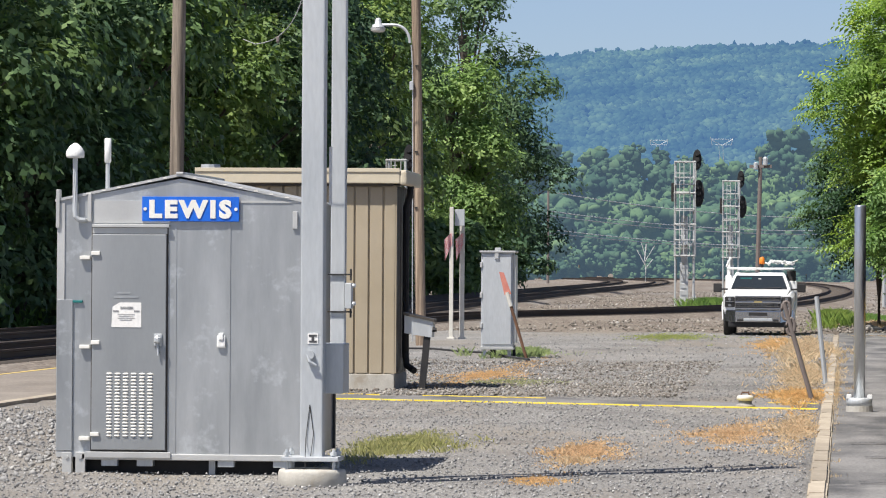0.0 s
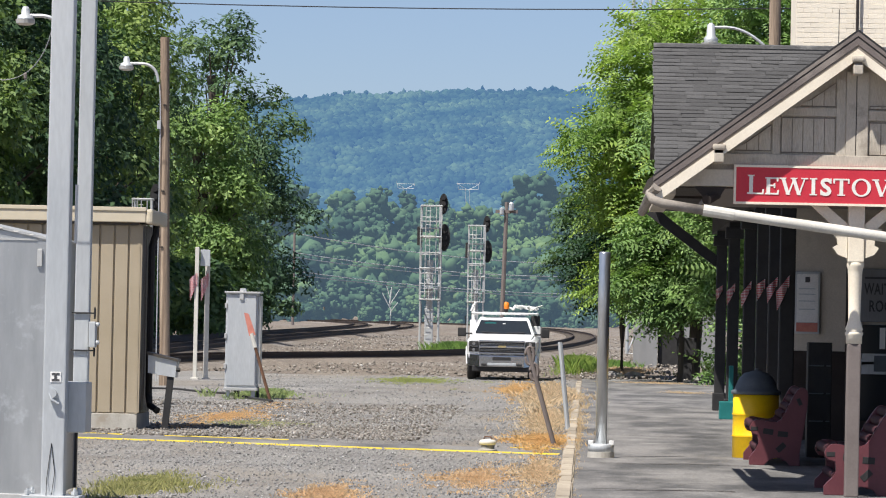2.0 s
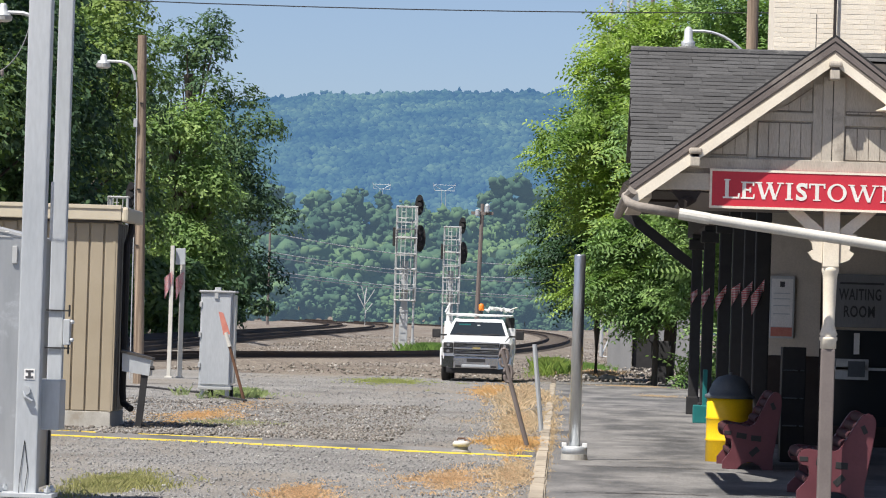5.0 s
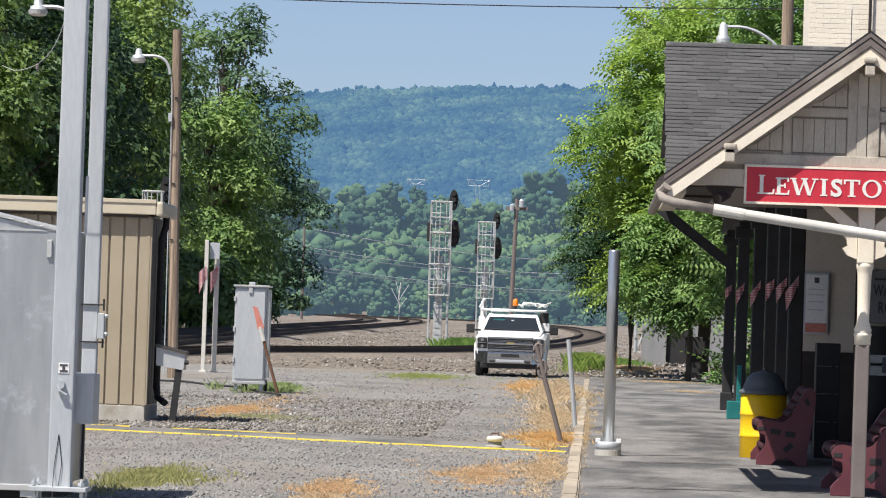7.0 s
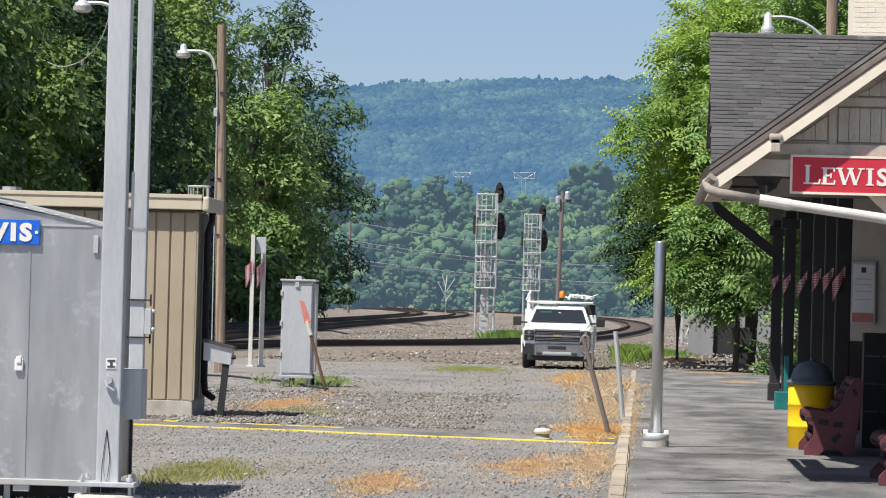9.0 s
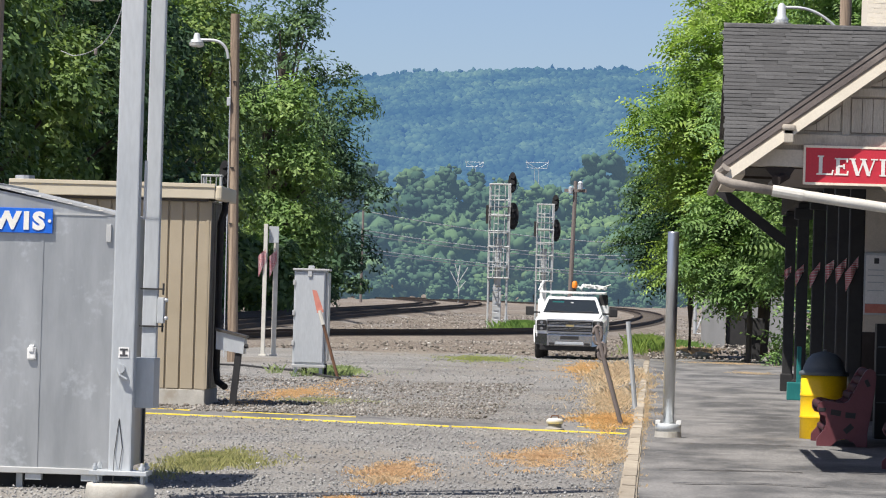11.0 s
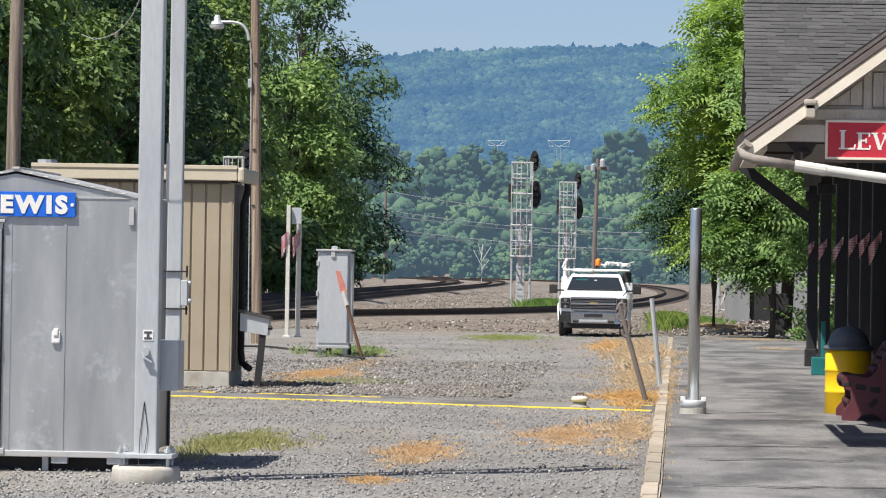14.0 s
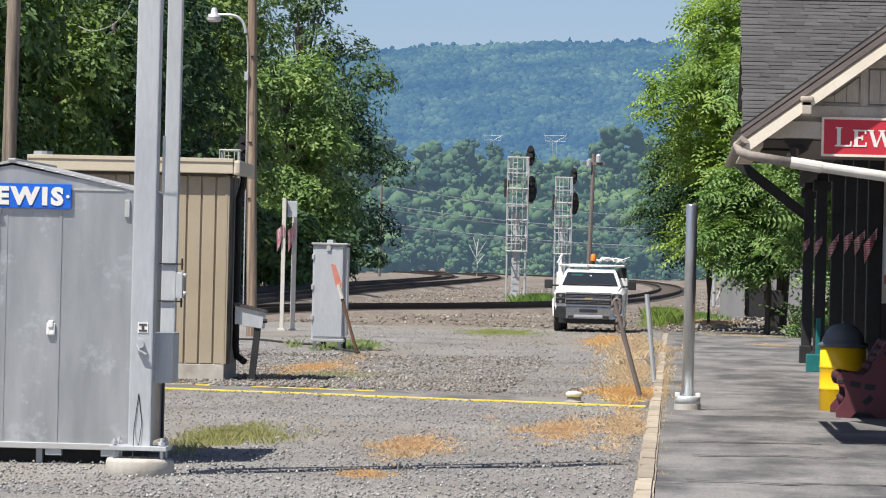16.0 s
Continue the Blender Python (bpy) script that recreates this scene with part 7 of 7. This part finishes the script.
def lattice_tower(x, y, w, top):
    """A guyless steel lattice tower whose top shows over the trees."""
    z0 = float(rise(x, y))
    t = thing("lattice_tower", (x, y, z0), "grey steel lattice tower rising behind the trees", "tower")
    legs = [(x - w / 2, y), (x + w / 2, y), (x - w * 0.08, y + w), (x + w * 0.06, y + w * 0.9)]
    for a in legs:
        part("leg", rod((a[0], a[1], z0), (a[0], a[1], top), 0.085, n=8), GALV, t)
    step = 2.0
    for k in range(int((top - z0) / step)):
        z = z0 + k * step
        for i, j in ((0, 2), (3, 1), (0, 1)):
            a, c = legs[i], legs[j]
            part("cross_bar", rod((a[0], a[1], z), (c[0], c[1], z), 0.035, n=5), GALV, t)
            if (i, j) != (0, 1):
                up, low = (z + step, z) if k % 2 else (z, z + step)
                part("diagonal", rod((a[0], a[1], up), (c[0], c[1], low), 0.035, n=5), GALV, t)


lattice_tower(2.95, 190, 2.0, 24.0)

# ---------------------------------------------------------------- grass and weeds
def tuft_patch(name, cx, cy, rx, ry, n, h, material, seed, label, lean=0.35):
    rng = np.random.default_rng(seed)
    n, h = int(n * (3.4 if h < 0.2 else 1.6)), h * (0.46 if h < 0.2 else 0.8)
    a = rng.uniform(0, 2 * np.pi, n)
    r = np.minimum(np.abs(rng.normal(0, 0.52, n)), 1.4) * (1 + 0.35 * np.sin(a * 3 + seed) + 0.2 * np.sin(a * 7 + seed * 2))
    px, py = cx + rx * r * np.cos(a), cy + ry * r * np.sin(a)
    # gather blades into clumps
    k = max(6, n // 60)
    gx, gy = px[rng.integers(0, n, k)], py[rng.integers(0, n, k)]
    w = rng.integers(0, k, n)
    mixv = rng.random(n) < 0.4
    px, py = np.where(mixv, gx[w] + rng.normal(0, 0.05, n), px), np.where(mixv, gy[w] + rng.normal(0, 0.1, n), py)
    tall = h * rng.uniform(0.3, 1.0, n) * np.clip(1.25 - r, 0.35, 1)
    lean = lean * (1.5 if h < 0.25 else 1.0)
    dx, dy = rng.normal(0, lean, n) * tall, rng.normal(0, lean, n) * tall
    wd = rng.uniform(0.0007, 0.0015, n) * (1 + min(cy, 150) / 80)
    ang = rng.uniform(0, np.pi, n)
    ox, oy = wd * np.cos(ang), wd * np.sin(ang) * 0.5
    z = rise(px, py)
    v = np.stack([np.stack([px - ox, py - oy, z - 0.02], 1), np.stack([px + ox, py + oy, z - 0.02], 1),
                  np.stack([px + dx * 0.4 + ox * 0.8, py + dy * 0.4, z + tall * 0.6], 1), np.stack([px + dx, py + dy, z + tall], 1)], 1).reshape(-1, 3)
    f = (np.arange(n)[:, None] * 4 + np.array((0, 1, 2, 3))[None])
    return tagged(bulk(name, v, f, material), label, "grass", kind="stuff")


tuft_patch("weed_patch", -4.12, 36.9, 0.5, 3.0, 4600, 0.195, GRASS_OLIVE, 1, "scruffy olive green weeds beside the mast footing", 0.28)
tuft_patch("dead_grass", -2.35, 36.0, 0.3, 2.4, 4600, 0.08, GRASS_DRY, 2, "patch of dead orange grass in the gravel", 0.6)
tuft_patch("dead_grass", -2.3, 34.2, 0.2, 0.6, 500, 0.13, GRASS_DRY, 22, "tuft of dead brown stalks in the gravel", 0.4)
tuft_patch("dead_grass", -2.4, 31.0, 0.25, 0.8, 900, 0.06, GRASS_DRY, 3, "patch of dead orange grass in the gravel", 0.6)
tuft_patch("dead_grass", -1.1, 40.5, 0.5, 3.2, 5200, 0.075, GRASS_DRY, 4, "patch of dead orange grass in the gravel", 0.6)
tuft_patch("dead_grass", -0.5, 42.0, 0.24, 5.0, 5200, 0.085, GRASS_DRY, 5, "dead orange grass along the kerb", 0.6)
tuft_patch("dead_grass", -0.6, 54.0, 0.42, 4.2, 7500, 0.12, GRASS_DRY, 6, "dead orange grass along the kerb", 0.5)
tuft_patch("dead_grass", -0.65, 66, 0.5, 8.5, 12000, 0.13, GRASS_DRY, 7, "dead orange grass along the kerb", 0.5)
tuft_patch("dead_grass", -0.8, 88, 0.62, 16.0, 15000, 0.2, GRASS_DRY, 8, "tall dead orange grass along the kerb", 0.45)
tuft_patch("dead_grass", -1.6, 97, 0.6, 12.0, 4500, 0.13, GRASS_DRY, 9, "sparse dead grass near the truck", 0.5)
tuft_patch("dead_grass", -5.85, 64, 0.7, 8.0, 11000, 0.07, GRASS_DRY, 10, "broad patch of dead orange grass by the building", 0.6)
tuft_patch("dead_grass", -5.2, 60, 1.3, 3.0, 1500, 0.07, GRASS_OLIVE, 11, "thin weeds by the building", 0.6)
tuft_patch("weed_patch", -6.5, 80.5, 0.8, 3.0, 2200, 0.26, GRASS_PALE, 12, "green weeds round the signal cabinet")
tuft_patch("weed_patch", -4.7, 107, 1.5, 7.0, 3000, 0.14, GRASS_PALE, 13, "low green weeds in the gravel")
tuft_patch("weed_patch", -5.9, 178, 1.3, 6.0, 6500, 0.7, GRASS_GREEN, 14, "bright tall grass below the signal mast")
tuft_patch("weed_patch", -0.3, 135, 0.65, 10.0, 7500, 0.62, GRASS_GREEN, 15, "bright tall grass beyond the platform end")
tuft_patch("weed_patch", 5.2, 126, 1.6, 4.0, 3000, 1.0, GRASS_GREEN, 16, "rough green grass under the trees")
tuft_patch("weed_patch", -24.5, 105, 2.0, 16.0, 5200, 1.1, GRASS_GREEN, 17, "rough green undergrowth at the wood's edge")
tuft_patch("dead_grass", 2.3, 97, 1.0, 2.4, 3200, 0.06, GRASS_DRY, 18, "brown leaf litter at the platform end")
tuft_patch("dead_grass", 2.0, 113, 1.5, 3.0, 4200, 0.06, GRASS_DRY, 19, "brown leaf litter at the platform end")
tuft_patch("dead_grass", 1.3, 130, 1.2, 8.0, 2500, 0.2, GRASS_DRY, 23, "dead grass beyond the platform end")
tuft_patch("weed_patch", 0.9, 142, 0.9, 6.0, 2500, 0.35, GRASS_GREEN, 24, "green weeds beyond the platform end")
tuft_patch("weed_patch", -9.5, 150, 3.0, 9.0, 1500, 0.15, GRASS_OLIVE, 25, "thin weeds in the ballast")
tuft_patch("dead_grass", -0.08, 60, 0.05, 26.0, 1500, 0.07, GRASS_DRY, 20, "dead weeds in the joint behind the kerb")

# ---------------------------------------------------------------- pieces of the setting
def kerb():
    k = thing("platform_kerb", (-0.18, 60, 0), "worn buff stone kerb along the platform edge", "kerb", kind="structure")
    rng = random.Random(6)
    shapes = []
    for i in range(6):
        own = box(-0.075, 0.075, 0, 1, -0.2, 0.03, 0.0)
        bmesh.ops.bevel(own, geom=[e for e in own.edges if all(v.co.z > 0 for v in e.verts)], offset=0.018, segments=2, affect="EDGES")
        for v in own.verts:
            v.co += Vector((rng.uniform(-0.004, 0.004), 0, rng.uniform(-0.003, 0.004)))
        me = bpy.data.meshes.new("kerb_stone")
        own.to_mesh(me)
        own.free()
        me.materials.append(KERB)
        shapes.append(me)
    y = 22.0
    while y < 112:
        l = rng.uniform(1.1, 2.4)
        ob = new("kerb_stone", rng.choice(shapes))
        ob.parent = k
        ob.location = (rng.uniform(-0.005, 0.005), y - 60, rng.uniform(-0.005, 0.005))
        ob.rotation_euler = (0, 0, rng.uniform(-0.002, 0.002))
        ob.scale = (1, l - 0.02, 1)
        y += l


kerb()


def shingles():
    """Courses of shingle tabs on the slope that faces along the platform."""
    roof = thing("shingled_slope", (2.75, 41.6, 3.22), "weathered grey asphalt shingles on the canopy roof", "roof", kind="structure")
    rng = random.Random(9)
    a, b = Vector((0.70, 41.6, 3.16)), Vector((0.70, 45.2, 4.78))
    run = (b - a).length
    up = (b - a).normalized()
    n = Vector((0, -up.z, up.y))
    metas = []
    for i in range(4):
        w = 0.20 + 0.05 * i
        own = slab([(0, 0, 0), (w, 0, 0), (w, 0.17, 0), (0, 0.17, 0)], (0, 0, 0.007))
        for v in own.verts:
            v.co += Vector((0, rng.uniform(-0.008, 0.008), rng.uniform(0, 0.006)))
        me = bpy.data.meshes.new("shingle")
        own.to_mesh(me)
        own.free()
        me.materials.append(SHINGLE)
        metas.append((w, me))
    q = Matrix((Vector((1, 0, 0)), up, n)).transposed().to_4x4()
    for c in range(int(run / 0.115)):
        x = 0.70 + rng.uniform(-0.02, 0.0)
        # courses stop where the gable crosses them
        zc = a.z + up.z * c * 0.115
        stop = 0.66 + (zc - 3.0) / 0.7608 + 0.5
        while x < min(3.4, stop):
            w, me = rng.choice(metas)
            p = Vector((x, a.y, a.z)) + up * (c * 0.115) + n * (0.008 + 0.004 * rng.random())
            ob = new("shingle", me)
            ob.parent = roof
            ob.matrix_local = Matrix.Translation(p - Vector((2.75, 41.6, 3.22))) @ q @ pose(0, 0, 0.012, -3.6 + rng.uniform(-1.0, 0.8), 0, rng.uniform(-0.9, 0.9))
            x += w + 0.003
    return roof


nearer(shingles(), NEAR)


def bricks():
    """Painted bricks on the part of the upper wall above the canopy roof."""
    w = thing("brick_facing", (2.98, 58, 5.6), "cream painted brickwork of the upper storey", "wall", kind="structure")
    own = box(0, 0.205, -0.005, 0.01, 0, 0.067, 0.003)
    me = bpy.data.meshes.new("brick")
    own.to_mesh(me)
    own.free()
    me.materials.append(CREAM_BRICK)
    rng = random.Random(12)
    for r in range(20):
        x = 0.0 if r % 2 else -0.0
        first = True
        while x < 1.62:
            ob = new("brick", me)
            ob.parent = w
            ob.location = (x, rng.uniform(-0.002, 0.002) - 0.001, r * 0.0725)
            if first and r % 2:
                ob.scale = (0.48, 1, 1)
                x += 0.108
            else:
                x += 0.211
            first = False


bricks()
wire((-34, 90, 9.9), (22, 90, 9.9), 1.15, 0.013, "dark overhead cable against the sky")
